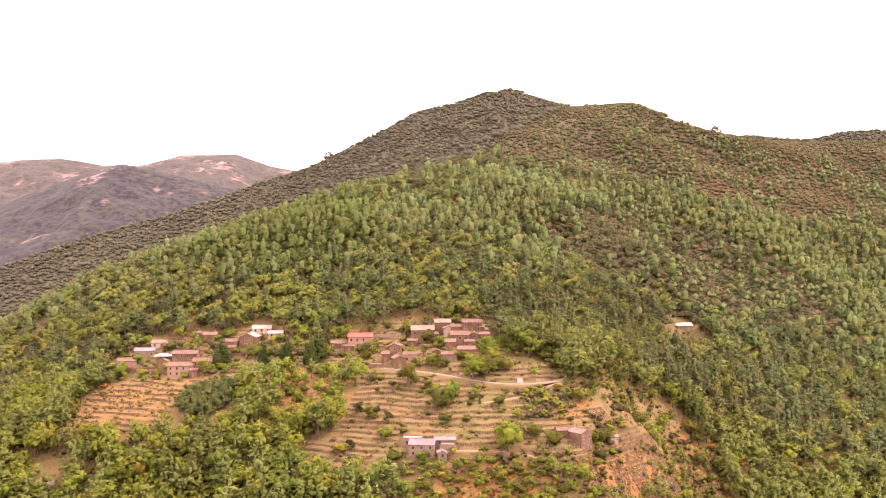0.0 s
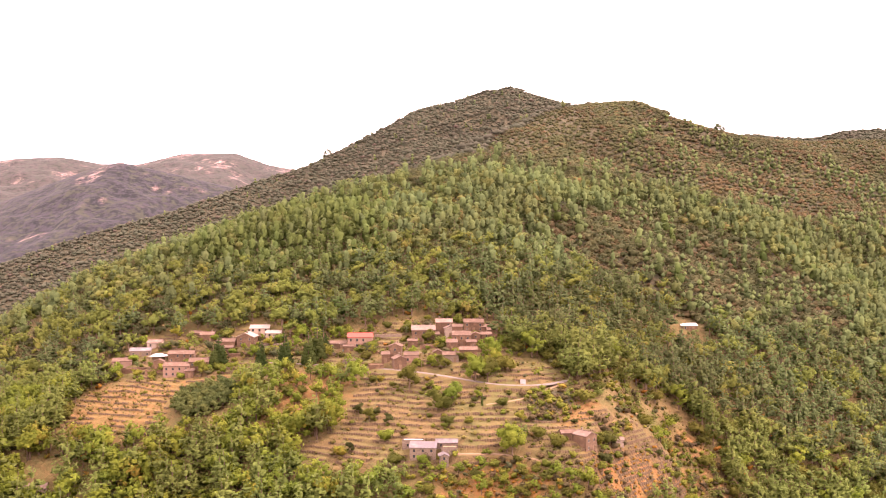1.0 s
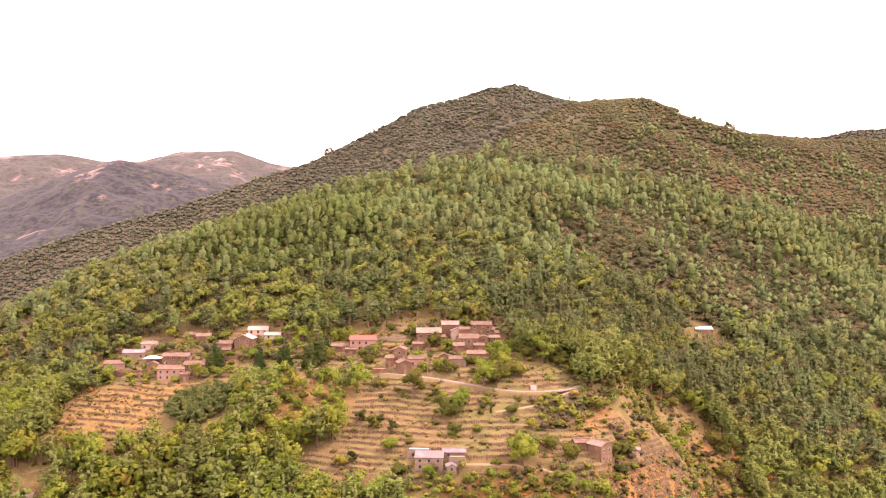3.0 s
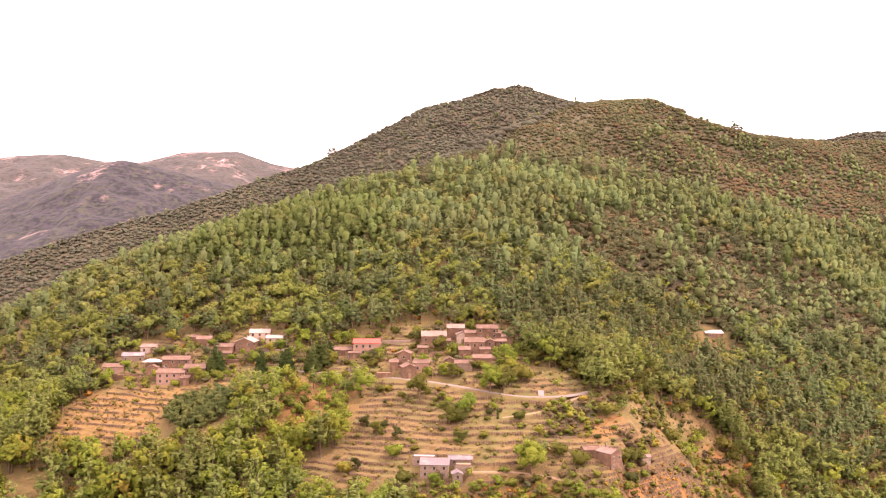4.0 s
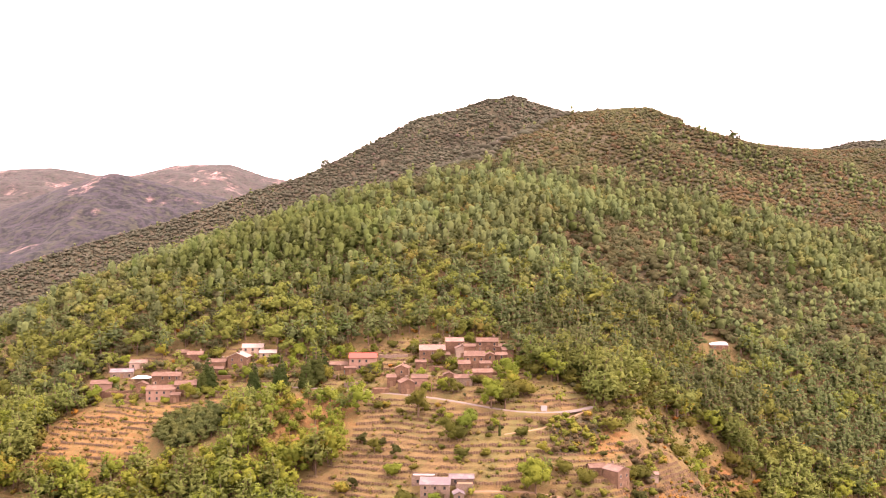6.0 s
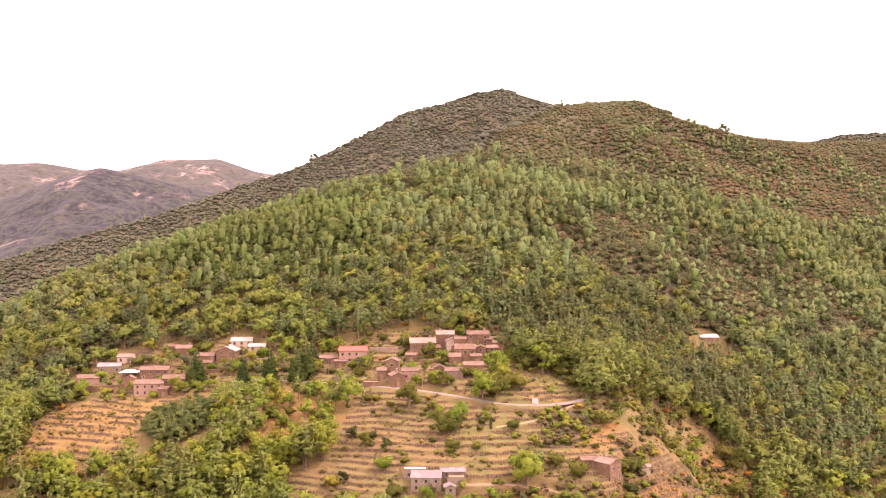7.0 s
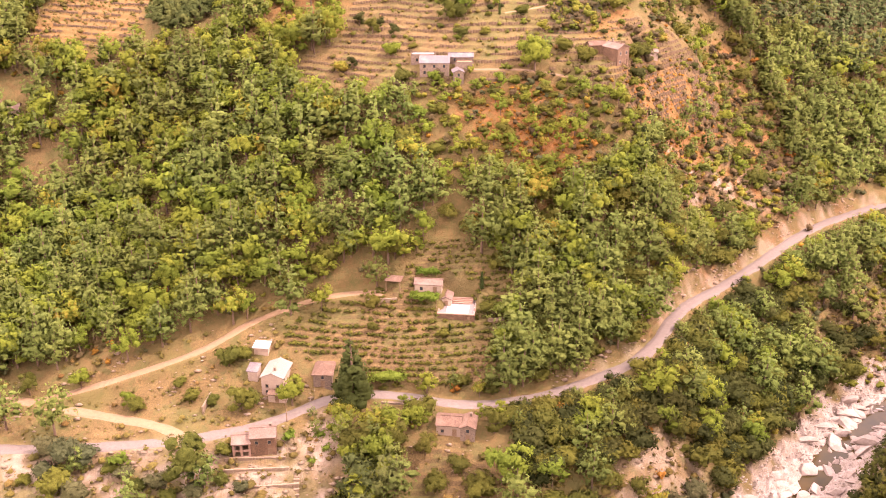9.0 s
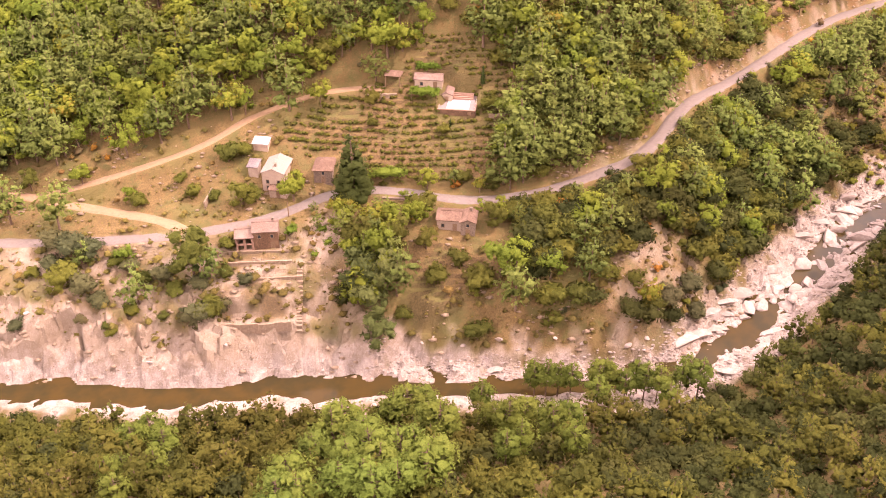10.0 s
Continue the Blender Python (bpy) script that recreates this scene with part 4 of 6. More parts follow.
def forest(name, label, category, kinds, x, y, size, which, shapes, detail, leaves, seed, sink=0.2, wide=1.0):
    """All the trees of a wood in one mesh: which shape stands where, and how large."""
    rng = np.random.RandomState(seed)
    z = height(x, y) - sink
    V, N, Fc, T, K, off = [], [], [], [], [], 0
    bank = []
    for number, kind in enumerate(kinds):
        for q in range(shapes):
            woody, crown = tree_shape(kind, 40 + q, detail)
            if detail > 60:
                v, f, n = merged([woody, crown])
                k = np.concatenate([np.zeros(len(woody[1])), np.full(len(crown[1]), 1 + number)])
            else:
                v, f, n = crown
                k = np.full(len(f), 1 + number)
            bank.append((v, f, n, k))
    slot = which * shapes + rng.randint(0, shapes, len(x))
    for b, (v, f, n, k) in enumerate(bank):
        m = np.where(slot == b)[0]
        if not len(m):
            continue
        a = rng.uniform(0, 6.28, len(m))
        s = size[m][:, None]
        w = wide * rng.uniform(0.85, 1.15, (len(m), 1))
        c, d = np.cos(a)[:, None], np.sin(a)[:, None]
        P = np.stack([x[m][:, None] + s * w * (c * v[None, :, 0] - d * v[None, :, 1]), y[m][:, None] + s * w * (d * v[None, :, 0] + c * v[None, :, 1]), z[m][:, None] + s * v[None, :, 2]], -1)
        V.append(P.reshape(-1, 3))
        N.append(np.stack([c * n[None, :, 0] - d * n[None, :, 1], d * n[None, :, 0] + c * n[None, :, 1], np.broadcast_to(n[None, :, 2], (len(m), len(n)))], -1).reshape(-1, 3))
        Fc.append((f[None] + (off + np.arange(len(m)) * len(v))[:, None, None]).reshape(-1, 3))
        T.append(np.repeat(rng.uniform(0, 1, len(m)), len(v)))
        K.append(np.tile(k, len(m)))
        off += len(m) * len(v)
    me = mesh_from(name, np.concatenate(V), np.concatenate(Fc), [BARK] + leaves, True, np.concatenate(T), np.concatenate(K), np.concatenate(N))
    return tagged(new(name, me), label, category, kind="stuff")


def scattered(x0, x1, y0, y1, gap, seed):
    rng = np.random.RandomState(seed)
    X, Y = np.meshgrid(np.arange(x0, x1, gap), np.arange(y0, y1, gap))
    X, Y = X.ravel() + rng.uniform(-0.48, 0.48, X.size) * gap, Y.ravel() + rng.uniform(-0.48, 0.48, X.size) * gap
    keep = np.abs(X) < (Y + 60) * 0.5 + 25
    return X[keep], Y[keep], rng


def kept_low(x, y, size, tall):
    """Trees are kept lower where they would shade a field, a lane or the houses above them."""
    z = height(x, y)
    most = np.full(len(x), 99.0)
    for s in (5, 10, 15, 20, 26, 32):
        open_ = np.zeros(len(x))
        for name in ("garden", "fields", "strips", "copse", "barn", "grass", "hamlet", "east_slope", "mound", "saddle", "glade"):
            open_ = np.maximum(open_, inside(CLEARINGS[name], x, y + s, 2))
        open_ = np.maximum(open_, along(GRADED["valley"][::3].tolist(), x, y + s)[0] < 3)
        most = np.where(open_ > 0.6, np.minimum(most, np.maximum(2.2, height(x, y + s) - z + 0.3 * s + 2.0)), most)
    return np.minimum(size, most / tall)


def free(x, y, room=1.0):
    """1 where trees may stand: off the roads, the river, the houses and the clearings."""
    ok = np.ones(len(x))
    for name, line in GRADED.items():
        d, _, above = along(line[::3].tolist(), x, y)
        ok *= d > WIDTHS[name] / 2 + room + (1.2 * (above > 0) * (x > 40) if name == "valley" else 0)
    d, _, side = along(RIVER, x, y)
    reach = np.where(side > 0, np.interp(x, [-60, -15, 0, 50, 60, 100, 160], [17, 12, 13, 13, 10, 13, 13]), np.interp(x, [-60, -30, -15, 55, 65, 85, 160], [15, 15, 16, 17, 12, 13, 14]))
    ok *= d > reach
    for hx, hy, hr in HOUSE_SPOTS:
        ok *= np.hypot(x - hx, y - hy) > hr
    for name, poly in CLEARINGS.items():
        share = {"bracken": 0.8, "left_spur": 0.6, "glade": 0.35, "slip": 0.4, "left_patch": 0.6, "fork": 0.06, "hamlet": 0.45, "scree": 0.1, "barn": 0.03, "bank": 0.07, "mound": 0.04, "grass": 0.04, "saddle": 0.42, "riverbank": 0.5, "east_slope": 0.6, "east_bank": 0.4}.get(name, 0.0)
        ok *= 1 - (1 - share) * inside(poly, x, y, 3)
    return ok * (1 - np.minimum(1, 0.8 * thinned(x, y)))


# ---- houses ----
def panel(bm, at, u, n, length, tall, holes, thick):
    """An upright wall from the point at along u, n pointing out of the house, with openings (u0, u1, z0, z1) through it."""
    at, u, n = Vector(at), Vector(u), Vector(n)
    us = sorted({0.0, length, *(h[0] for h in holes), *(h[1] for h in holes)})
    zs = sorted({-2.6, tall, *(h[2] for h in holes), *(h[3] for h in holes)})

    def p(a, z, t):
        q = at + u * a - n * t
        return bm.verts.new((q.x, q.y, q.z + z))

    def quad(*c):
        bm.faces.new([p(*k) for k in c])

    for a, b in zip(us[:-1], us[1:]):
        for c, d in zip(zs[:-1], zs[1:]):
            if any(h[0] <= a and b <= h[1] and h[2] <= c and d <= h[3] for h in holes):
                continue
            quad((a, c, 0), (b, c, 0), (b, d, 0), (a, d, 0))
            quad((b, c, thick), (a, c, thick), (a, d, thick), (b, d, thick))
    for a, b, c, d in holes:
        quad((a, c, 0), (a, d, 0), (a, d, thick), (a, c, thick))
        quad((b, d, 0), (b, c, 0), (b, c, thick), (b, d, thick))
        quad((b, c, 0), (a, c, 0), (a, c, thick), (b, c, thick))
        quad((a, d, 0), (b, d, 0), (b, d, thick), (a, d, thick))


def slab(bm, corners, thick):
    """A flat plate with the four corners above, in a ring."""
    top = [bm.verts.new(c) for c in corners]
    low = [bm.verts.new((c[0], c[1], c[2] - thick)) for c in corners]
    bm.faces.new(top)
    bm.faces.new(low[::-1])
    for i in range(4):
        bm.faces.new((top[i], low[i], low[(i + 1) % 4], top[(i + 1) % 4]))


WINDOW_MESHES = {}


def window_parts(parent, at, turn, wide, tall, door=False):
    key = (round(wide, 2), round(tall, 2), door)
    if key not in WINDOW_MESHES:
        w, h = wide / 2, tall / 2
        rim = boxes((-w - 0.06, -w + 0.04, -0.05, 0.12, -h - 0.1, h + 0.12), (w - 0.04, w + 0.09, -0.05, 0.12, -h - 0.1, h + 0.12), (-w + 0.04, w - 0.04, -0.05, 0.12, h - 0.04, h + 0.12), (-w + 0.04, w - 0.04, -0.08, 0.12, -h - 0.1, -h + 0.04))
        fill = boxes((-w + 0.04, w - 0.04, 0.16, 0.2, -h, h))
        meshes = []
        for label, bm in (("frame", rim), ("pane", fill)):
            me = bpy.data.meshes.new(label)
            bm.to_mesh(me)
            bm.free()
            meshes.append(me)
        meshes[0].materials.append(WOOD if door else RUBBLE)
        meshes[1].materials.append(WOOD if door else GLASS)
        WINDOW_MESHES[key] = meshes
    rim, fill = WINDOW_MESHES[key]
    ob = part("door" if door else "window", rim, None, parent)
    ob.matrix_local = Matrix.LocRotScale(at, Euler((0, 0, turn)), None)
    part("door_leaf" if door else "pane", fill, None, ob)
    return ob


HOUSE_SPOTS = []
house_count = [0]


def house(label, x, y, w, d, h, turn=0, axis="x", wall=STONE, roof=TILE, top="gable", wins=None, chimney=True, name="house", group="houses of the hamlet", category="house", raise_z=0.0, pitch=0.42, loggia=False):
    """A stone house whose front middle stands at (x, y); its front faces -y before the turn (degrees)."""
    rng = random.Random(house_count[0] * 7 + 3)
    house_count[0] += 1
    if group == "houses of the hamlet":
        h *= 0.9
    a = radians(turn)
    cx, cy = x - math.sin(a) * d / 2, y + math.cos(a) * d / 2
    z0 = at_ground(x, y) + raise_z
    HOUSE_SPOTS.append((cx, cy, 0.6 * max(w, d) + 1.5))
    ob = thing(name, pose(cx, cy, z0, 0, 0, turn), label, category, group)
    sides = (((-w / 2, -d / 2, 0), (1, 0, 0), (0, -1, 0), w, 0.0), ((w / 2, -d / 2, 0), (0, 1, 0), (1, 0, 0), d, math.pi / 2),
             ((w / 2, d / 2, 0), (-1, 0, 0), (0, 1, 0), w, math.pi), ((-w / 2, d / 2, 0), (0, -1, 0), (-1, 0, 0), d, -math.pi / 2))
    bm = bmesh.new()
    todo = []
    floors = max(1, int(h / 1.95))
    for k, (at, u, n, length, face) in enumerate(sides):
        holes = []
        if k == 0 and loggia:
            holes = [(length * c - 0.75, length * c + 0.75, z, z + 1.55) for c in (0.27, 0.73) for z in (0.35, 2.35)]
        elif k != 2 and h > 2.2 and wins != 0:
            cols = max(1, int(length / 2.7))
            for c in range(cols):
                for fl in range(floors):
                    mid = length * (c + 0.5) / cols
                    if k == 0 and fl == 0 and c == cols // 2:
                        holes.append((mid - 0.5, mid + 0.5, 0.02, 2.05))
                        todo.append((at, u, face, mid, 1.03, 1.0, 2.03, True))
                    elif rng.random() < (0.8 if k == 0 else 0.5):
                        z = 0.8 + fl * (h - 0.3) / floors
                        if z + 1.1 < h - 0.1:
                            holes.append((mid - 0.42, mid + 0.42, z, z + 1.1))
                            todo.append((at, u, face, mid, z + 0.55, 0.84, 1.1, False))
        panel(bm, at, u, n, length, h, holes, 0.45)
    rise = (d if axis == "x" else w) / 2 * pitch
    if top == "gable":
        ends = ((-w / 2, -1), (w / 2, 1)) if axis == "x" else ((-d / 2, -1), (d / 2, 1))
        for e, s in ends:
            half = (d if axis == "x" else w) / 2
            tri = [(e, -half, h), (e, half, h), (e, 0, h + rise)] if axis == "x" else [(-half, e, h), (half, e, h), (0, e, h + rise)]
            for off in (0, -0.4 * s):
                q = [(c[0] + off, c[1], c[2]) if axis == "x" else (c[0], c[1] + off, c[2]) for c in tri]
                bm.faces.new([bm.verts.new(c) for c in q])
    part("wall", bm, wall, ob)
    bm = bmesh.new()
    o, t = 0.38, 0.2
    if top == "gable":
        k = pitch * o
        if axis == "x":
            for s in (-1, 1):
                slab(bm, [(-w / 2 - 0.25, s * (d / 2 + o), h - k + t), (w / 2 + 0.25, s * (d / 2 + o), h - k + t), (w / 2 + 0.25, 0, h + rise + t), (-w / 2 - 0.25, 0, h + rise + t)], t)
            box(bm, -w / 2 - 0.28, w / 2 + 0.28, -0.16, 0.16, h + rise + t - 0.08, h + rise + t + 0.1)
        else:
            for s in (-1, 1):
                slab(bm, [(s * (w / 2 + o), -d / 2 - 0.25, h - k + t), (s * (w / 2 + o), d / 2 + 0.25, h - k + t), (0, d / 2 + 0.25, h + rise + t), (0, -d / 2 - 0.25, h + rise + t)], t)
            box(bm, -0.16, 0.16, -d / 2 - 0.28, d / 2 + 0.28, h + rise + t - 0.08, h + rise + t + 0.1)
    elif top == "shed":
        slab(bm, [(-w / 2 - 0.3, -d / 2 - 0.4, h + t), (w / 2 + 0.3, -d / 2 - 0.4, h + t), (w / 2 + 0.3, d / 2 + 0.1, h + d * 0.2 + t), (-w / 2 - 0.3, d / 2 + 0.1, h + d * 0.2 + t)], t)
    elif top == "hip":
        base = [(-w / 2 - o, -d / 2 - o, h), (w / 2 + o, -d / 2 - o, h), (w / 2 + o, d / 2 + o, h), (-w / 2 - o, d / 2 + o, h)]
        ring = [bm.verts.new((c[0], c[1], c[2] + t)) for c in base]
        low = [bm.verts.new(c) for c in base]
        r = min(w, d) / 2
        ridge = [bm.verts.new((0, -d / 2 + r, h + r * 0.5 + t)), bm.verts.new((0, d / 2 - r + 0.01, h + r * 0.5 + t))] if d >= w else [bm.verts.new((-w / 2 + r, 0, h + r * 0.5 + t)), bm.verts.new((w / 2 - r + 0.01, 0, h + r * 0.5 + t))]
        if d >= w:
            tops = ((0, 1, ridge[0]), (1, 2, ridge[1], ridge[0]), (2, 3, ridge[1]), (3, 0, ridge[0], ridge[1]))
        else:
            tops = ((0, 1, ridge[1], ridge[0]), (1, 2, ridge[1]), (2, 3, ridge[0], ridge[1]), (3, 0, ridge[0]))
        for f in tops:
            bm.faces.new([ring[f[0]], ring[f[1]], *f[2:]])
        bm.faces.new(low[::-1])
        for i in range(4):
            bm.faces.new((low[i], low[(i + 1) % 4], ring[(i + 1) % 4], ring[i]))
    elif top == "flat":
        box(bm, -w / 2 + 0.46, w / 2 - 0.46, -d / 2 + 0.46, d / 2 - 0.46, h - 0.5, h - 0.25)
    bmesh.ops.recalc_face_normals(bm, faces=bm.faces)
    lid = part("roof", bm, roof, ob)
    if chimney and top == "gable" and h > 3.2:
        q = rng.choice((-0.28, 0.3))
        cxx, cyy = (q * w, 0.5) if axis == "x" else (0.5, q * d)
        part("chimney", boxes((cxx - 0.3, cxx + 0.3, cyy - 0.3, cyy + 0.3, h + rise * 0.4, h + rise + 0.9), (cxx - 0.38, cxx + 0.38, cyy - 0.38, cyy + 0.38, h + rise + 0.9, h + rise + 1.02)), GREYSTONE, lid)
    for at, u, face, mid, z, ww, hh, door in todo:
        window_parts(ob, (at[0] + u[0] * mid, at[1] + u[1] * mid, at[2] + z), face, ww, hh, door)
    return ob


# western cluster of the hamlet
house("pink-rendered two-storey house with a clay tile roof", -107.9, 389.5, 11.3, 6, 5.4, 3, wall=PINK, roof=TILE)
house("brown stone house with a clay roof joining the pink one", -98.5, 391.5, 8.6, 6, 5.2, 4, wall=STONE, roof=TILE)
house("long stone house with a pinkish tile roof", -108.8, 401.5, 11.4, 5.5, 4.6, 2, wall=STONE, roof=TILE)
house("low pink-brown stone outbuilding at the hamlet's edge", -136.4, 405, 8.4, 5, 3.8, 12, wall=PINK, roof=TILE, top="shed")
house("low stone cottage with dark weathered tiles", -130.3, 412.5, 9.3, 5, 3.2, 8, wall=GREYSTONE, roof=SLATE)
house("small cottage with a sun-bleached tile roof", -125.9, 419.5, 6.8, 5, 3.0, -6, wall=CREAM, roof=PALETILE)
house("small stone barn half hidden by trees", -108.1, 425, 5.1, 4, 3.0, 0, wall=STONE, roof=TILE, chimney=False)
house("stone house with a brown tile roof", -101.2, 419.5, 6.5, 5, 4.0, 0, wall=STONE, roof=TILE)
house("stone house with a long low tile roof", -90.5, 410.5, 8.3, 5, 4.2, -3, wall=STONE, roof=TILE)
house("stone house whose pale roof shines in the sun", -81.5, 410, 8.0, 7, 5.0, -8, axis="y", wall=STONE, roof=BLEACHED)
house("tall house with a bleached tile roof above the lane", -76.4, 418.5, 8.8, 6, 4.6, 4, wall=CREAM, roof=BLEACHED)
house("low annex with a bleached tile roof", -69.5, 416, 7.1, 4.5, 2.6, 4, wall=CREAM, roof=BLEACHED, chimney=False)
house("tiny stone hut with a tile roof", -60.1, 405, 3.6, 3, 2.3, 0, wall=STONE, roof=TILE, chimney=False, wins=0)
# middle
house("pink house with a bright red tile roof", -28, 399.5, 11.2, 7, 5.6, 2, wall=PINK, roof=REDTILE)
house("low open outbuilding with a tile roof", -38.5, 400.5, 8.0, 4, 2.6, 2, wall=STONE, roof=TILE, top="shed", chimney=False)
house("tall narrow stone house with a tile roof", -11.8, 383, 5.1, 6, 5.8, -6, axis="y", wall=STONE, roof=TILE)
house("gabled stone house beside the lane", -9.0, 371.8, 5.2, 6, 5.0, 14, axis="y", wall=STONE, roof=TILE)
house("pinkish stone annex with a low tile roof", -4.6, 377.5, 6.1, 5, 3.6, 0, wall=PINK, roof=TILE, chimney=False)
house("low walled stone terrace beside the lane", -19.4, 373.2, 6.5, 4, 2.0, 3, wall=STONE, roof=DIRT, top="flat", chimney=False, wins=0, category="outbuilding")
# eastern cluster
house("large old stone house with a bleached roof", 0.5, 400.5, 10.5, 8, 5.8, 2, wall=STONE, roof=PALETILE)
house("stone house with a pale tile roof", 9.8, 407, 7.5, 6, 5.5, 0, wall=STONE, roof=PALETILE)
house("cream-rendered house with its gable to the valley", 12.6, 402.5, 4.6, 5, 4.6, 6, axis="y", wall=CREAM, roof=PALETILE)
house("tall brown stone house with a tile roof", 17.4, 392.5, 8.2, 7, 5.8, 0, wall=STONE, roof=TILE)
house("long stone house at the top of the hamlet", 23.4, 408, 9.0, 6, 5.0, -3, wall=STONE, roof=TILE)
house("narrow stone house against its taller neighbour", 23.8, 395.2, 3.9, 4, 4.8, 0, axis="y", wall=STONE, roof=TILE, chimney=False)
house("small stone house with a lean-to roof", 13.0, 386, 4.5, 5, 4.2, 0, wall=STONE, roof=TILE, top="shed", chimney=False)
house("low stone house with a brown tile roof", 12.2, 374.5, 7.0, 5, 3.6, 0, wall=GREYSTONE, roof=TILE)
house("stone house with an even brown tile roof", 19.9, 378, 7.5, 5, 4.2, 0, wall=STONE, roof=TILE)
house("small shed at the hamlet's upper edge", 29.5, 407, 4.7, 4, 3.0, 0, wall=STONE, roof=TILE, top="shed", chimney=False)
for ax, ay, aw, ad, ah, atop in ((5.6, 398.6, 4.0, 4.0, 3.4, "shed"), (28.6, 397.0, 4.6, 4.0, 4.0, "gable"), (21.6, 388.6, 4.2, 3.4, 3.0, "shed"), (-4.2, 394.5, 4.2, 3.2, 2.8, "shed"), (15.8, 401.0, 4.6, 4.0, 6.0, "gable"), (6.8, 379.5, 4.0, 3.5, 2.8, "gable"), (-15.6, 379.0, 3.4, 4.0, 3.4, "shed"), (31.5, 401.5, 4.6, 4.4, 3.8, "gable"), (-33.0, 396.8, 4.6, 2.4, 2.6, "shed"), (-101.5, 386.8, 3.6, 3.0, 3.0, "shed"), (-118.0, 398.5, 4.4, 3.4, 3.0, "gable"), (-88.5, 405.6, 4.0, 3.0, 2.8, "shed")):
    house("small stone lean-to crowded against its neighbour" if atop == "shed" else "small gabled stone annex between the houses", ax, ay, aw, ad, ah, 3, axis="y" if aw < 4.5 else "x", wall=STONE, roof=TILE, top=atop, chimney=False, name="annex", category="annex", group="annexes of the hamlet")
# around the fields
house("stone farmhouse with a pale pink tile roof", 63.0, 318.5, 5.6, 6.6, 6.4, 38, axis="y", wall=STONE, roof=PALETILE, name="farmhouse")
house("low stone barn with a tile roof beside the farmhouse", 55.2, 322.5, 5.6, 4.0, 3.2, 8, wall=STONE, roof=TILE, chimney=False, name="barn", category="barn")
house("small shed with a bleached roof in the terraces", 75.7, 331.2, 3.6, 3, 2.2, 0, wall=CREAM, roof=PALETILE, chimney=False, name="shed", category="shed")
house("white pump hut beside the field lane", 41.5, 358.9, 2.2, 2, 2.0, 0, wall=WHITE, roof=WHITE, top="flat", chimney=False, wins=0, name="hut", category="hut")
house("low house with a white sheet roof in the pine wood", 135, 455, 8.0, 5, 2.6, -4, wall=STONE, roof=WHITE, top="shed", chimney=False, name="house")
# the old farmstead on the terraces
house("roofed stone block of the half-ruined farmstead", 0.8, 313.6, 9.5, 5.5, 4.4, -3, wall=GREYSTONE, roof=SLATE, top="shed", group="ruined farmstead")
house("roofless block of the farmstead with a pale floor", -2.8, 319.5, 8.0, 4, 3.2, -3, wall=GREYSTONE, roof=WHITE, top="flat", chimney=False, group="ruined farmstead")
house("small gabled stone chapel of the farmstead", 8.6, 310.3, 3.2, 4, 4.2, 6, axis="y", wall=GREYSTONE, roof=SLATE, chimney=False, name="chapel", category="chapel", group="ruined farmstead")
house("roofless stone enclosure of the farmstead with broken walls", 10.6, 314.4, 6.0, 4.0, 2.6, -2, wall=GREYSTONE, roof=DIRT, top="flat", chimney=False, wins=0, group="ruined farmstead", name="enclosure", category="ruin")
house("long low stone wing with a sagging roof", 9.6, 318.5, 8.0, 4, 2.3, -2, wall=GREYSTONE, roof=SLATE, chimney=False, group="ruined farmstead")
house("low house with a pale roof at the wood's edge", -146, 328, 9, 6, 3.4, 6, wall=CREAM, roof=PALETILE, chimney=False, group="")
# along the valley road
house("tall cream house with a sun-bleached tile roof", -45.6, 232.3, 6.2, 8.5, 6.0, -10, axis="y", wall=CREAM, roof=BLEACHED, group="houses along the valley road")
house("low stone annex with a pink tile roof", -44.2, 229.9, 5.0, 2.6, 2.4, -10, wall=CREAM, roof=TILE, top="shed", chimney=False, group="houses along the valley road", name="annex", category="annex")
house("small shed with a grey tile roof against the cream house", -51.6, 236.5, 2.8, 3.4, 3.2, -10, wall=CREAM, roof=SLATE, top="shed", chimney=False, wins=0, name="shed", category="shed", group="houses along the valley road")
house("white-roofed shed behind the cream house", -50.0, 243.5, 4.2, 3.0, 2.3, -10, wall=CREAM, roof=WHITE, top="shed", chimney=False, wins=0, name="shed", category="shed", group="houses along the valley road")
house("small stone house with a brown hipped roof", -31.9, 234.2, 5.2, 7.2, 4.0, -4, wall=GREYSTONE, roof=TILE, top="hip", chimney=False, group="houses along the valley road")
house("pink stone house with a bleached roof below the road", -45.6, 211.9, 6.6, 5.5, 5.6, 4, wall=STONE, roof=PALETILE, group="houses along the valley road")
house("lower wing of the pink house with open loggias", -51.2, 211.3, 4.6, 5.0, 4.4, 4, wall=PINK, roof=PALETILE, chimney=False, group="houses along the valley road", loggia=True)
house("low house with a pink tile roof below the road", 2.6, 216.2, 6.4, 5.5, 3.2, -8, wall=CREAM, roof=TILE, chimney=False, group="houses along the valley road")
house("short stone wing with a clay roof and chimney", 7.6, 214.3, 3.8, 6.0, 4.2, -8, axis="y", wall=GREYSTONE, roof=TILE, group="houses along the valley road")
house("low garden house with a bleached tile roof", -2.2, 258.9, 8.0, 4.0, 2.8, -8, wall=CREAM, roof=PALETILE, group="garden house and pool")
house("short gabled wing of the garden house", 3.0, 256.9, 3.2, 5.0, 2.6, -8, axis="y", wall=CREAM, roof=PALETILE, chimney=False, group="garden house and pool", name="annex", category="annex")


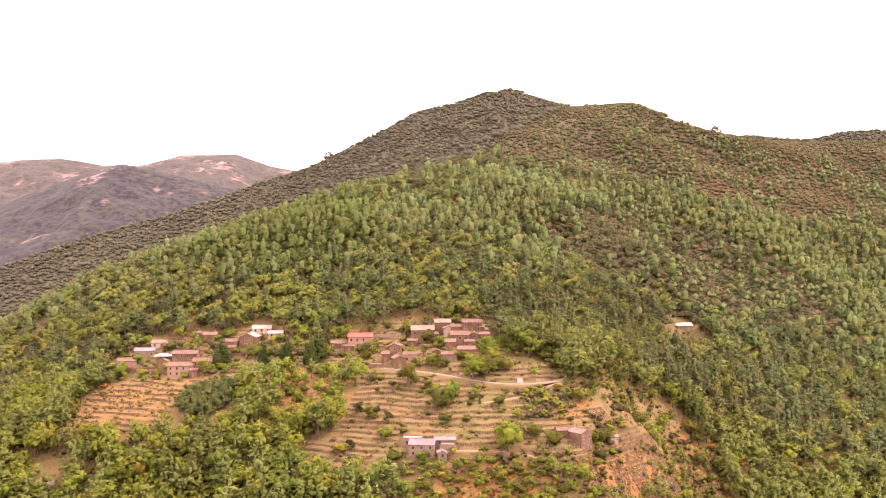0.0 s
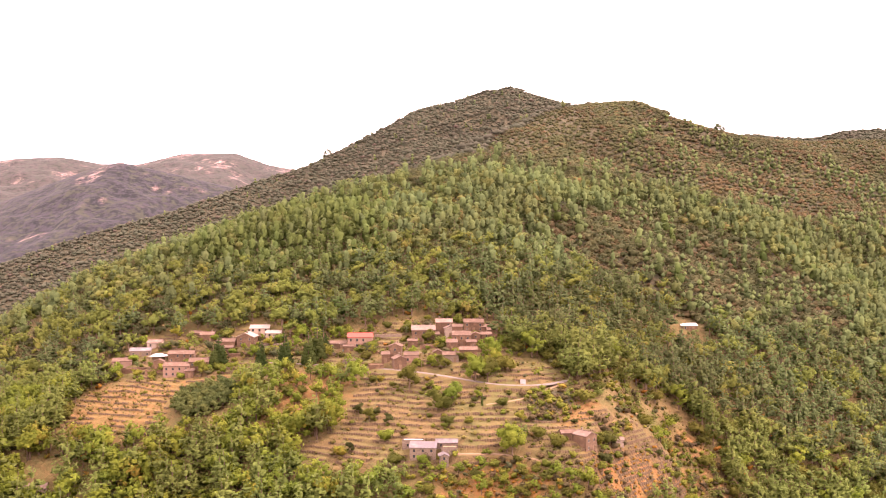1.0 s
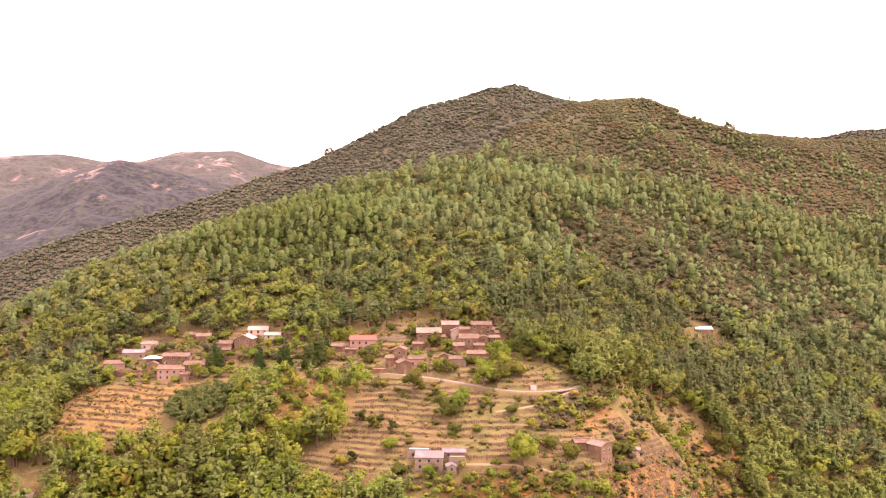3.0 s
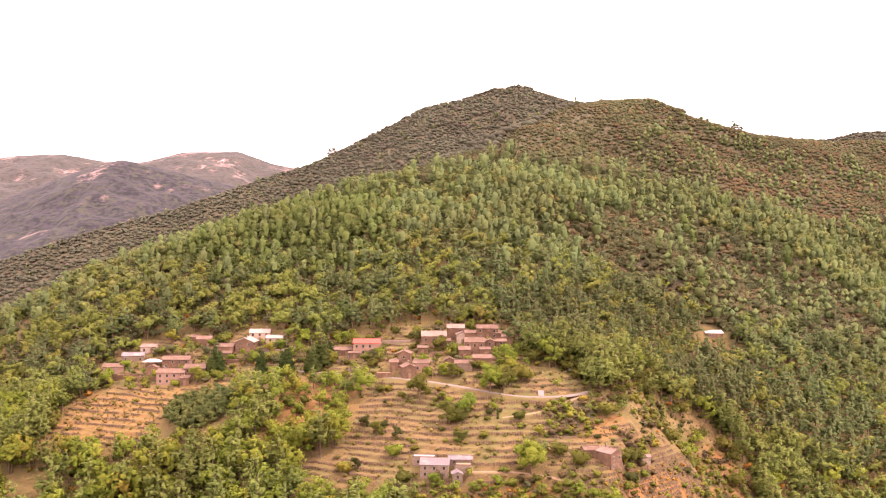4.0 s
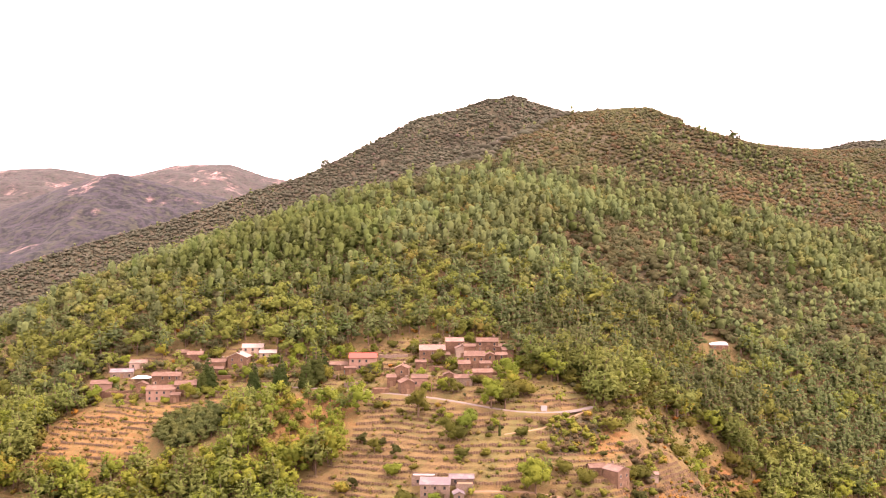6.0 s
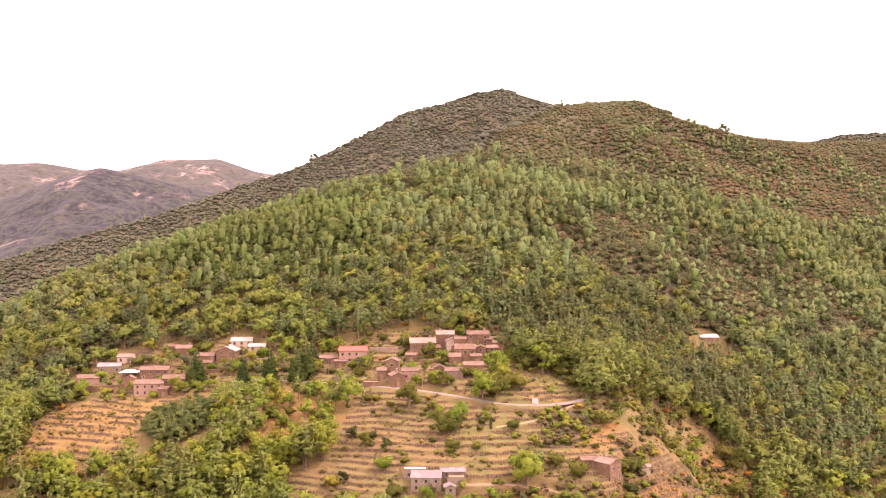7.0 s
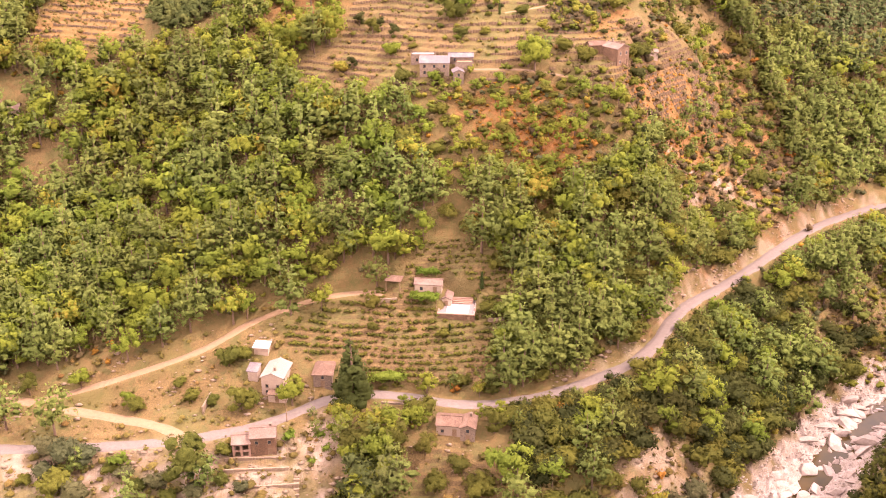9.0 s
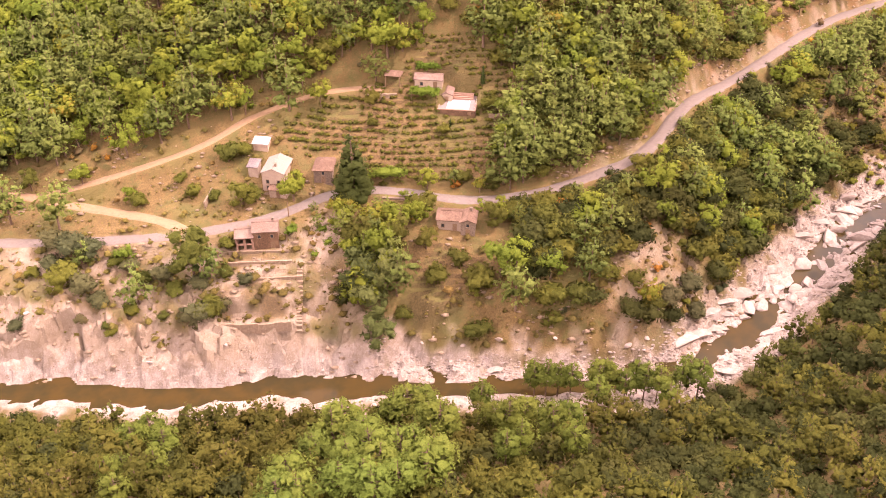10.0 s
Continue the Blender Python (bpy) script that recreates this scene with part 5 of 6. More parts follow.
def open_shelter(label, x, y, w, d, h, turn, roof, name="shelter"):
    """A hipped roof on four posts."""
    z = at_ground(x, y)
    ob = thing(name, pose(x, y, z, 0, 0, turn), label, name)
    for sx in (-1, 1):
        for sy in (-1, 1):
            part("post", boxes((sx * w / 2 - 0.1, sx * w / 2 + 0.1, sy * d / 2 - 0.1, sy * d / 2 + 0.1, -1.2, h)), WOOD, ob)
    bm = bmesh.new()
    o = 0.4
    base = [bm.verts.new(c) for c in ((-w / 2 - o, -d / 2 - o, h), (w / 2 + o, -d / 2 - o, h), (w / 2 + o, d / 2 + o, h), (-w / 2 - o, d / 2 + o, h))]
    a, b = bm.verts.new((-w * 0.2, 0, h + d * 0.28)), bm.verts.new((w * 0.2, 0, h + d * 0.28))
    for f in ((base[0], base[1], b, a), (base[1], base[2], b), (base[2], base[3], a, b), (base[3], base[0], a), tuple(base[::-1])):
        bm.faces.new(f)
    part("roof", bm, roof, ob)
    part("back_wall", boxes((-w / 2, w / 2, d / 2 - 0.1, d / 2 + 0.1, -1.2, h - 0.05)), WOOD, ob)
    HOUSE_SPOTS.append((x, y, w))
    return ob


open_shelter("open timber shelter with a hipped clay roof", -12.2, 261.6, 4.2, 3.4, 2.3, -12, TILE)
open_shelter("open carport under a pale sheet roof", -120, 406.5, 7.2, 4.0, 2.4, 0, WHITE, "carport")


def pool_terrace():
    x, y, z = 6.4, 255.9, at_ground(5.9, 251.0)
    ob = thing("pool_terrace", pose(x, y, z, 0, 0, -8), "raised stone pool terrace with white copings", "terrace")
    w, d, h = 10.8, 9.6, 1.9
    bm = bmesh.new()
    panel(bm, (-w / 2, -d / 2, 0), (1, 0, 0), (0, -1, 0), w, h, [(w - 2.3, w - 1.2, 0.02, 1.6)], 0.4)
    panel(bm, (w / 2, -d / 2, 0), (0, 1, 0), (1, 0, 0), d, h, [], 0.4)
    panel(bm, (-w / 2, d / 2, 0), (0, -1, 0), (-1, 0, 0), d, h, [], 0.4)
    part("wall", bm, STONE, ob)
    part("deck", boxes((-w / 2 + 0.41, w / 2 - 0.41, -d / 2 + 0.41, -3.6, h - 0.35, h), (-w / 2 + 0.41, -3.0, -3.6, 1.6, h - 0.35, h), (3.4, w / 2 - 0.41, -3.6, 1.6, h - 0.35, h), (-w / 2 + 0.41, w / 2 - 0.41, 1.6, d / 2, h - 0.35, h)), FLAGS, ob)
    part("pool_cover", boxes((-2.99, 3.39, -3.59, 1.59, h - 0.3, h - 0.06), bevel=0.03), POOL_BLUE, ob, "pale smooth pool cover")
    for x0, x1, y0, y1 in ((-w / 2 - 0.1, w / 2 + 0.1, -d / 2 - 0.1, -d / 2 + 0.4), (-w / 2 - 0.1, -w / 2 + 0.4, -d / 2 + 0.41, d / 2), (w / 2 - 0.4, w / 2 + 0.1, -d / 2 + 0.41, d / 2)):
        part("coping", boxes((x0, x1, y0, y1, h + 0.003, h + 0.28), bevel=0.05), PINK, ob)
    for k in range(4):
        part("step", boxes((-3.6, 4.2, 2.2 + 0.55 * k, 2.74 + 0.55 * k, h + 0.003, h + 0.3 + 0.28 * k)), PINK, ob)
    for k in range(4):
        part("pillar", boxes((w / 2 - 0.35, w / 2 - 0.05, -4.2 + 2.6 * k, -3.9 + 2.6 * k, h + 0.28, h + 0.9)), WHITE, ob)
    part("door", boxes((w / 2 - 2.25, w / 2 - 1.25, -d / 2 + 0.25, -d / 2 + 0.3, 0.03, 1.58)), WOOD, ob)
    HOUSE_SPOTS.append((x, y, 7.5))


pool_terrace()


def leafy_patch(name, label, category, x, y, w, d, z_low, z_high, turn, leaf, count, seed, posts=True, size=0.5):
    """A pergola, hedge or climber: a box full of leaf sprays, on posts if it is a pergola."""
    rng = np.random.RandomState(seed)
    ob = thing(name, pose(x, y, at_ground(x, y), 0, 0, turn), label, category)
    c = rng.uniform(-0.5, 0.5, (count, 3)) * (w, d, z_high - z_low) + (0, 0, (z_low + z_high) / 2)
    c[:, 2] += 0.25 * np.sin(c[:, 0] * 1.7) + 0.2 * np.sin(c[:, 1] * 2.3)
    o = rng.normal(0, 0.5, (count, 3)) + (0, -0.2, 1)
    sprays = clumps(rng, c, unit(o), size)
    core = lump(rng, (0, 0, (z_low + z_high) / 2), (w * 0.47, d * 0.47, (z_high - z_low) * 0.5), 9, 4, 0.1)
    v, f, n = merged([sprays, core])
    part("leaves", mesh_from("leaves", v, f, leaf, True, np.full(len(v), 0.6), normals=n), None, ob)
    if posts:
        for sx in (-1, 1):
            for sy in (-1, 1):
                part("post", boxes((sx * w * 0.44 - 0.06, sx * w * 0.44 + 0.06, sy * d * 0.42 - 0.06, sy * d * 0.42 + 0.06, -1.0, z_high - 0.1)), WOOD, ob)
    return ob


leafy_patch("pergola", "pergola overgrown with bright green vine", "pergola", -3.3, 256.2, 8.4, 4.0, 2.0, 3.1, -8, VINE_LEAF, 900, 5)
leafy_patch("awning_vine", "green climber on a frame beside the pink house", "vine frame", -39.2, 215.2, 2.8, 3.4, 1.9, 2.5, 4, VINE_LEAF, 180, 6)
leafy_patch("hedge", "clipped green hedge on the garden terrace", "hedge", -2.0, 264.2, 7.5, 1.6, -0.2, 1.5, -4, VINE_LEAF, 260, 7, False)
leafy_patch("hedge", "bright green strip of tall grass above the road", "hedge", -14.0, 236.0, 11.0, 4.4, -0.3, 1.5, 2, VINE_LEAF, 800, 8, False, 0.4)


for k, (gx, gy, gw) in enumerate(((-31.5, 217.5, 3.0), (-29.5, 213.5, 2.4), (-33.0, 210.5, 2.0), (-28.0, 219.5, 2.2))):
    leafy_patch("creeper", "bright green creeper spreading over pale rubble", "creeper", gx, gy, gw, gw * 0.8, -0.3, 0.5, 20 * k, VINE_LEAF, 90, 40 + k, False, 0.4)


def culvert():
    x, y = -12.3, 227.4
    ob = thing("culvert", pose(x, y, at_ground(x, 229.5) - 2.6, 0, 0, -8), "small stone arch carrying the road over a gully", "culvert")
    bm = bmesh.new()
    n, r = 9, 0.95
    ring = [(r * math.cos(math.pi * k / n), 1.1 + r * math.sin(math.pi * k / n)) for k in range(n + 1)]
    for yy in (0.0, 0.8):
        pts = [(3.2, -1), (3.2, 2.7), (-3.2, 2.7), (-3.2, -1), (-r, -1)] + [(-p[0], p[1]) for p in ring] + [(r, -1)]
        f = bm.faces.new([bm.verts.new((p[0], yy, p[1])) for p in pts])
    v = list(bm.verts)
    m = len(v) // 2
    for k in range(m):
        bm.faces.new((v[k], v[(k + 1) % m], v[m + (k + 1) % m], v[m + k]))
    part("arch", bm, GREYSTONE, ob)
    # thin dark plate closing the arch, standing for the shade inside
    part("barrel", boxes((-r - 0.1, r + 0.1, 0.81, 0.95, -1, 2.2)), SLATE, ob)


culvert()


def utility_pole(x, y, h):
    ob = thing("utility_pole", pose(x, y, at_ground(x, y)), "weathered timber power pole with a crossarm", "pole", "power poles")
    v, f, _ = stem(h, 0.15, (0, 0), 8)
    part("pole", mesh_from("pole", v, f, WOOD, True), None, ob)
    part("crossarm", boxes((-0.8, 0.8, -0.06, 0.06, h - 0.75, h - 0.6)), WOOD, ob)
    for k in (-0.65, 0.0, 0.65):
        part("insulator", boxes((k - 0.06, k + 0.06, -0.06, 0.06, h - 0.6, h - 0.38)), WHITE, ob)
    return (x, y, at_ground(x, y) + h - 0.5)


tops = [utility_pole(-37.0, 390.0, 7.0), utility_pole(0.0, 368.5, 8.5), utility_pole(-70.0, 394.5, 7.0), utility_pole(-40.6, 222.0, 7.5)]


def cable(a, b, sag):
    cu = bpy.data.curves.new("power_cable", "CURVE")
    cu.dimensions, cu.bevel_depth = "3D", 0.025
    sp = cu.splines.new("POLY")
    sp.points.add(12)
    for k in range(13):
        t = k / 12
        p = Vector(a).lerp(Vector(b), t)
        sp.points[k].co = (p.x, p.y, p.z - 4 * sag * t * (1 - t), 1)
    cu.materials.append(SLATE)
    tagged(new("power_cable", cu), "thin dark power cable sagging between poles", "cable")


cable(tops[2], tops[0], 0.9)
cable(tops[0], tops[1], 1.2)

tarp = thing("tarpaulin", pose(-34.4, 397.8, at_ground(-34.4, 397.8) + 0.1, 0, 0, 5), "turquoise tarpaulin spread over stacked wood", "tarpaulin")
bm = boxes((-1.2, 1.2, -0.7, 0.7, -0.6, 0.8), bevel=0.2)
part("sheet", bm, TARP, tarp)


# ---- single trees ----
grove = Grove()
grove.plant("fir", -23.2, 229.0, 1.28, 0.4, label="tall dark fir standing at the roadside", group="", wide=1.12)
# kind, x, y, size
LOWER = [("broad", -64.1, 205.4, 1.65), ("broad", -99.4, 202, 0.8), ("pine", -93.6, 210, 0.6), ("broad", -58, 195, 0.75), ("broad", -20.5, 203, 1.5), ("broad", -11.6, 212, 1.15), ("broad", -14, 202, 1.5), ("broad", -16.2, 192, 1.15), ("broad", -18, 197, 1.3),
         ("broad", -21, 211, 1.35), ("broad", -15.5, 208, 1.4), ("broad", -3.5, 211.5, 0.75), ("bush", -4, 223, 1.5), ("broad", 14.9, 217, 0.95), ("bush", 20.4, 219.6, 1.6), ("bush", 5, 207, 1.35), ("bush", -1.3, 204, 1.4), ("bush", 10.5, 202, 1.7), ("bush", 9.5, 194, 1.6)]
MIDDLE = [("broad", -39.9, 228.9, 1.05), ("broad", -53.6, 227, 0.95), ("bush", -51.5, 229.5, 1.2), ("bush", -58.9, 241, 1.6), ("bush", -55, 242.3, 1.3), ("broad", -100, 237.5, 0.75), ("broad", -85.5, 231.5, 0.6), ("bush", -83, 229.5, 1.2), ("bush", -68, 232, 1.1), ("bush", -72, 236, 0.9), ("bush", -62, 231, 0.8), ("broad", -114.5, 237, 0.8), ("bush", 7.1, 233.5, 0.95),
          ("bush", 1.9, 246, 0.85), ("bush", 15.1, 253, 1.25), ("bush", -18.4, 256, 1.1), ("cypress", 3.9, 248.2, 0.35), ("cypress", 13.7, 259.5, 0.75), ("bush", -80, 198, 0.9), ("bush", -85.7, 194, 0.6), ("bush", -55.8, 206, 0.7), ("bush", -50, 204, 0.6), ("bush", -18.3, 249.4, 0.7), ("broad", -5.5, 269, 0.6), ("broad", -12, 267.5, 0.7)]
UPPER = [("fir", -90.5, 397.5, 0.85), ("fir", -92.5, 394.5, 0.7), ("fir", -70.6, 388.5, 0.8), ("fir", -59.6, 385, 0.95), ("fir", -49.3, 384.5, 0.95), ("fir", -46.0, 389, 1.0), ("fir", -44.0, 396, 0.75), ("broad", -4.9, 355, 1.25), ("broad", 6.1, 340.5, 1.06), ("broad", 12.2, 343, 1.12), ("bush", 9, 341, 1.72), ("cypress", 23.9, 342.7, 0.6), ("bush", 31.9, 342, 1.06),
         ("broad", 21.8, 357.6, 1.25), ("broad", 27.0, 358.5, 1.19), ("bush", 34.8, 368, 1.85), ("broad", 29.9, 379.3, 1.12), ("broad", 33.5, 314.4, 1.39), ("broad", 31.8, 317.5, 1.12), ("bush", 50.5, 317.5, 1.58), ("bush", 71.1, 329, 1.58), ("bush", 66, 325, 1.19), ("bush", -9.7, 313.2, 1.25)]
GARDENS = [("broad", 1.0, 310.4, 0.65), ("bush", -6.9, 302, 1.0), ("bush", 2.9, 302, 1.0), ("bush", -27.2, 393.5, 1.1), ("bush", -43, 418, 1.1), ("broad", -37.7, 413, 0.6), ("bush", -16.4, 416, 1.0), ("broad", -4.3, 383.5, 0.6), ("broad", 4.3, 370.5, 0.7), ("broad", 8.3, 368.4, 0.75),
           ("bush", -2.1, 373, 0.9), ("broad", 21.5, 369, 0.7), ("broad", -75.4, 398, 0.7), ("bush", -70, 400, 1.1), ("fir", 66.7, 296, 0.62), ("fir", 69.5, 293, 0.55), ("broad", 34.7, 284, 0.7), ("bush", 22.1, 296, 1.0), ("bush", 1, 291.5, 1.3), ("broad", -20, 338, 0.7), ("bush", 101.2, 346, 0.9)]
garden_rng = random.Random(31)
SHRUBS = []
while len(SHRUBS) < 130:
    gx, gy = garden_rng.uniform(-146, 58), garden_rng.uniform(372, 428)
    room = min(math.hypot(gx - hx, gy - hy) - 0.72 * hr for hx, hy, hr in HOUSE_SPOTS)
    lane = min(float(along(line_[::3].tolist(), np.array([gx]), np.array([gy]))[0][0]) for line_ in (GRADED["hamlet"], GRADED["field_track"]))
    if room > 0.3 and room < 9 and lane > 2.6 and inside(CLEARINGS["hamlet"], np.array([gx]), np.array([gy]), 2)[0] > 0.5:
        SHRUBS.append((garden_rng.choice(("bush", "bush", "broad")), gx, gy, garden_rng.uniform(0.4, 1.15) if len(SHRUBS) % 3 else garden_rng.uniform(0.3, 0.5)))
for kind_, gx, gy, size_ in SHRUBS:
    grove.plant(kind_, gx, gy, size_ * (0.75 if kind_ == "broad" else 1.0), garden_rng.uniform(0, 6.28), garden_rng.choice((None, BROAD_LEAF, OAK_LEAF, YOUNG_LEAF)), group="garden trees of the hamlet", label="small green tree in a hamlet garden" if kind_ == "broad" else "rounded green shrub in a hamlet garden", wide=1.1)


def garden_wall(x, y, length, tall, turn, label="low dry-stone retaining wall between the hamlet gardens", group="garden walls of the hamlet"):
    """A dry-stone wall with an uneven top, sunk into the slope."""
    ob = thing("garden_wall", pose(x, y, at_ground(x, y), 0, 0, turn), label, "wall", group)
    bm = bmesh.new()
    k = -length / 2
    while k < length / 2:
        w = garden_rng.uniform(0.7, 1.5)
        box(bm, k, k + w, -0.25 + garden_rng.uniform(-0.05, 0.05), 0.25, -1.6, tall * garden_rng.uniform(0.85, 1.1), 0.05)
        k += w + 0.004
    part("stonework", bm, RUBBLE if y < 270 else garden_rng.choice((STONE, GREYSTONE)), ob)


for row in ((-128, 400, 14, 1.3, 6), (-117, 395, 12, 1.2, 4), (-96, 402, 10, 1.1, 2), (-84, 402, 12, 1.4, -3), (-66, 408, 16, 1.3, 4), (-56, 397, 14, 1.1, -6), (-42, 394, 13, 1.4, 2), (-22, 392, 9, 1.2, 4), (-16, 407, 12, 1.3, 0), (4, 392, 10, 1.6, 2), (26, 386, 10, 1.2, -4), (6, 381, 7, 1.2, 0), (28, 400, 8, 1.1, 0), (-110, 414, 9, 1.0, 4), (-30, 384, 9, 1.0, 12), (38, 392, 8, 1.0, 0)):
    garden_wall(*row)
for row in ((-48.2, 211.0, 15, 0.5, 1), (-48.0, 208.3, 18, 0.6, 2), (-46.8, 204.6, 20, 0.7, 4), (-52.0, 193.4, 10, 1.4, -2), (-43.0, 193.9, 9, 1.4, 8), (-63.3, 233.0, 12.5, 0.9, 83), (-16, 257, 9, 0.9, 4), (17.5, 251.2, 5, 0.7, 4)):
    garden_wall(*row, "low dry-stone wall holding up a terrace by the road", "terrace walls by the road")


def stone_stair(x, y0, y1, count):
    """A steep flight of rough stone steps down the bank."""
    ob = thing("stone_stair", pose(x, y0, at_ground(x, y0)), "steep flight of rough stone steps down the bank", "stair")
    base = at_ground(x, y0)
    for k in range(count):
        yy = y0 + (y1 - y0) * k / (count - 1)
        z = at_ground(x, yy) - base
        part("step", boxes((-0.7 + garden_rng.uniform(-0.08, 0.08), 0.7, yy - y0 - 0.45, yy - y0 + 0.45, z - 0.7, z + 0.22), bevel=0.04), RUBBLE, ob)


stone_stair(-36.7, 207.0, 195.5, 18)
BANK = [(-101.6, 213.8, 1.5), (-97.1, 212.7, 1.8), (-92.5, 211.9, 1.6), (-101.5, 208.2, 1.3), (-97.3, 205.2, 1.6), (-92.4, 202.2, 1.5), (-88.3, 199.8, 1.2), (-84.7, 209.4, 1.0), (-80.7, 207.8, 1.1), (-77.3, 204.7, 1.0), (-72.2, 205.1, 1.2), (-68.7, 201.3, 1.1), (-63.3, 196.3, 1.5), (-58.8, 194.9, 1.7), (-57.5, 197.9, 1.3), (-60.9, 193.1, 1.4), (-62.2, 202.4, 1.2), (-109.0, 195.8, 1.0), (-79.5, 197.7, 0.9), (-71.3, 196.1, 0.7), (-84.3, 193.1, 0.7), (-92.4, 195.8, 0.7), (-106.4, 206.7, 0.8), (-55.8, 204.8, 0.8), (-50.6, 203.4, 0.9), (-55.8, 212.4, 1.0), (33.2, 209.1, 1.6), (40.6, 207.1, 1.5), (60.6, 203.3, 1.5), (68.3, 209.5, 1.4), (55.4, 199.4, 1.3), (69.4, 205.0, 1.2), (50.5, 197.1, 1.0)]
turner = random.Random(8)
for row in LOWER + MIDDLE + UPPER + GARDENS:
    leaf = turner.choice((OAK_LEAF, COPSE_LEAF, None)) if row in LOWER and row[0] == "broad" else OAK_LEAF if row[0] == "broad" and turner.random() < 0.3 else None
    grove.plant(row[0], row[1], row[2], row[3], turner.uniform(0, 6.28), leaf, wide=turner.uniform(0.95, 1.2))
for bx, by, bs in BANK:
    grove.plant("bush", bx, by, bs, turner.uniform(0, 6.28), OAK_LEAF if turner.random() < 0.55 else SCRUB_LEAF, group="shrubs on the rocky bank", label="green shrub rooted in the rocky bank", wide=1.15)
for k in range(80):  # the dark dense copse below the western houses
    u, v = -1 + 0.25 * (k % 9) + turner.uniform(-0.08, 0.08), -1 + 0.25 * (k // 9) + turner.uniform(-0.08, 0.08)
    if u * u + v * v < 1.1:
        grove.plant("broad", -90 + 13.5 * u, 362 + 10.5 * v, turner.uniform(0.56, 0.64), turner.uniform(0, 6.28), COPSE_LEAF, group="dark copse", label="dense blue-green young tree crowded into a copse", wide=1.15)
terrace_rng = random.Random(47)
planted = 0
while planted < 60:  # bushes and young trees along the terrace walls
    gx, gy = terrace_rng.uniform(-46, 110), terrace_rng.uniform(308, 376)
    spot = (np.array([gx]), np.array([gy]))
    room = min(math.hypot(gx - hx, gy - hy) - hr for hx, hy, hr in HOUSE_SPOTS)
    lane = min(float(along(line_[::3].tolist(), *spot)[0][0]) for line_ in (GRADED["hamlet"], GRADED["field_track"]))
    if room > 0.5 and lane > 2.4 and max(inside(CLEARINGS["fields"], *spot, 2)[0], inside(CLEARINGS["barn"], *spot, 2)[0]) > 0.7:
        young_ = terrace_rng.random() < 0.2
        grove.plant("broad" if young_ else "bush", gx, gy, terrace_rng.uniform(0.35, 0.6) if young_ else min(1.3, 0.35 + terrace_rng.expovariate(4.0)), terrace_rng.uniform(0, 6.28), terrace_rng.choice((BROAD_LEAF, OAK_LEAF, OAK_LEAF, YOUNG_LEAF, DARK_OAK)), group="bushes on the terraces", label="young tree on a dry terrace" if young_ else "rounded bush beside a dry-stone terrace wall", wide=1.15)
        planted += 1
for px, py, ps in ((258, 832, 0.85), (263, 834, 0.7), (-146, 1397, 1.2), (-151, 1398, 0.9)):  # pines that stand out on the skyline
    grove.plant("pine", px, py, ps, turner.uniform(0, 6.28), FIR_LEAF, group="pines on the skyline", label="lone dark pine standing on the ridge line", wide=1.3)
# tall light pines over the near bank
BANK_PINES = [(9, 168), (11, 156), (14, 151), (18, 155), (15, 137), (23, 146), (27, 150), (26, 138), (12, 135), (23, 178), (26, 179), (29, 179), (32, 178), (39, 178), (42, 178), (45, 175), (49, 179), (50, 176), (53, 175), (59, 177), (62, 180), (63, 175), (37, 169), (53, 166)]
SLOPE_PINES = [(-66, 131), (-68, 151), (-66, 157), (-60, 147), (-64, 134), (-58, 135), (-62, 124), (-30, 124), (-26, 114), (-27, 141), (-24, 148), (-22, 155), (-17, 145), (-15, 134), (-19, 131), (-19, 115), (-15, 117), (-13, 128), (-13, 113), (-30, 113), (-12, 162), (-8, 165), (-5, 168), (-3, 155), (-1, 150), (-6, 138), (-9, 136), (-2, 132), (-4, 123), (-9, 119)]
for px, py in BANK_PINES:
    grove.plant("pine", px, py, turner.uniform(0.85, 1.1), turner.uniform(0, 6.28), LIGHT_PINE, group="pines on the near bank", label="slender light green pine above the river bank", wide=0.85)
for px, py in SLOPE_PINES:
    grove.plant("pine", px, py, turner.uniform(0.85, 1.08) * (0.75 if px < -50 else 1.0), turner.uniform(0, 6.28), LIGHT_PINE, group="pines on the near slope", label="tall light green pine on the near slope", wide=1.15)

# ---- woods ----
def wood(x0, x1, y0, y1, gap, seed, side_wanted=1):
    x, y, rng = scattered(x0, x1, y0, y1, gap, seed)
    keep = rng.uniform(size=len(x)) < free(x, y)
    keep &= along(RIVER, x, y)[2] * side_wanted > 0
    return x[keep], y[keep], rng


x, y, rng = wood(-150, 200, 114, 300, 4.4, 11, -1)
roll = rng.uniform(size=len(x))
pick = np.where(roll < 0.7, 0, np.where(roll < 0.85, 1, 2))
# darker leaf towards +x: that end's shade painted into the foliage
pick = np.where((pick < 2) & (rng.uniform(size=len(x)) < np.clip((x - 10) / 30, 0.1, 0.85)), 3, pick)
forest("near_bank_wood", "dense evergreen oak wood with a few pines on the near slope", "wood", ["bush", "broad", "pine", "bush"], x, y, np.where((pick == 0) | (pick == 3), rng.uniform(0.9, 1.5, len(x)), rng.uniform(0.6, 0.95, len(x))), pick, 4, 96, [BANK_OAK, BANK_OAK, BANK_OAK, DARK_OAK], 12, wide=1.1)

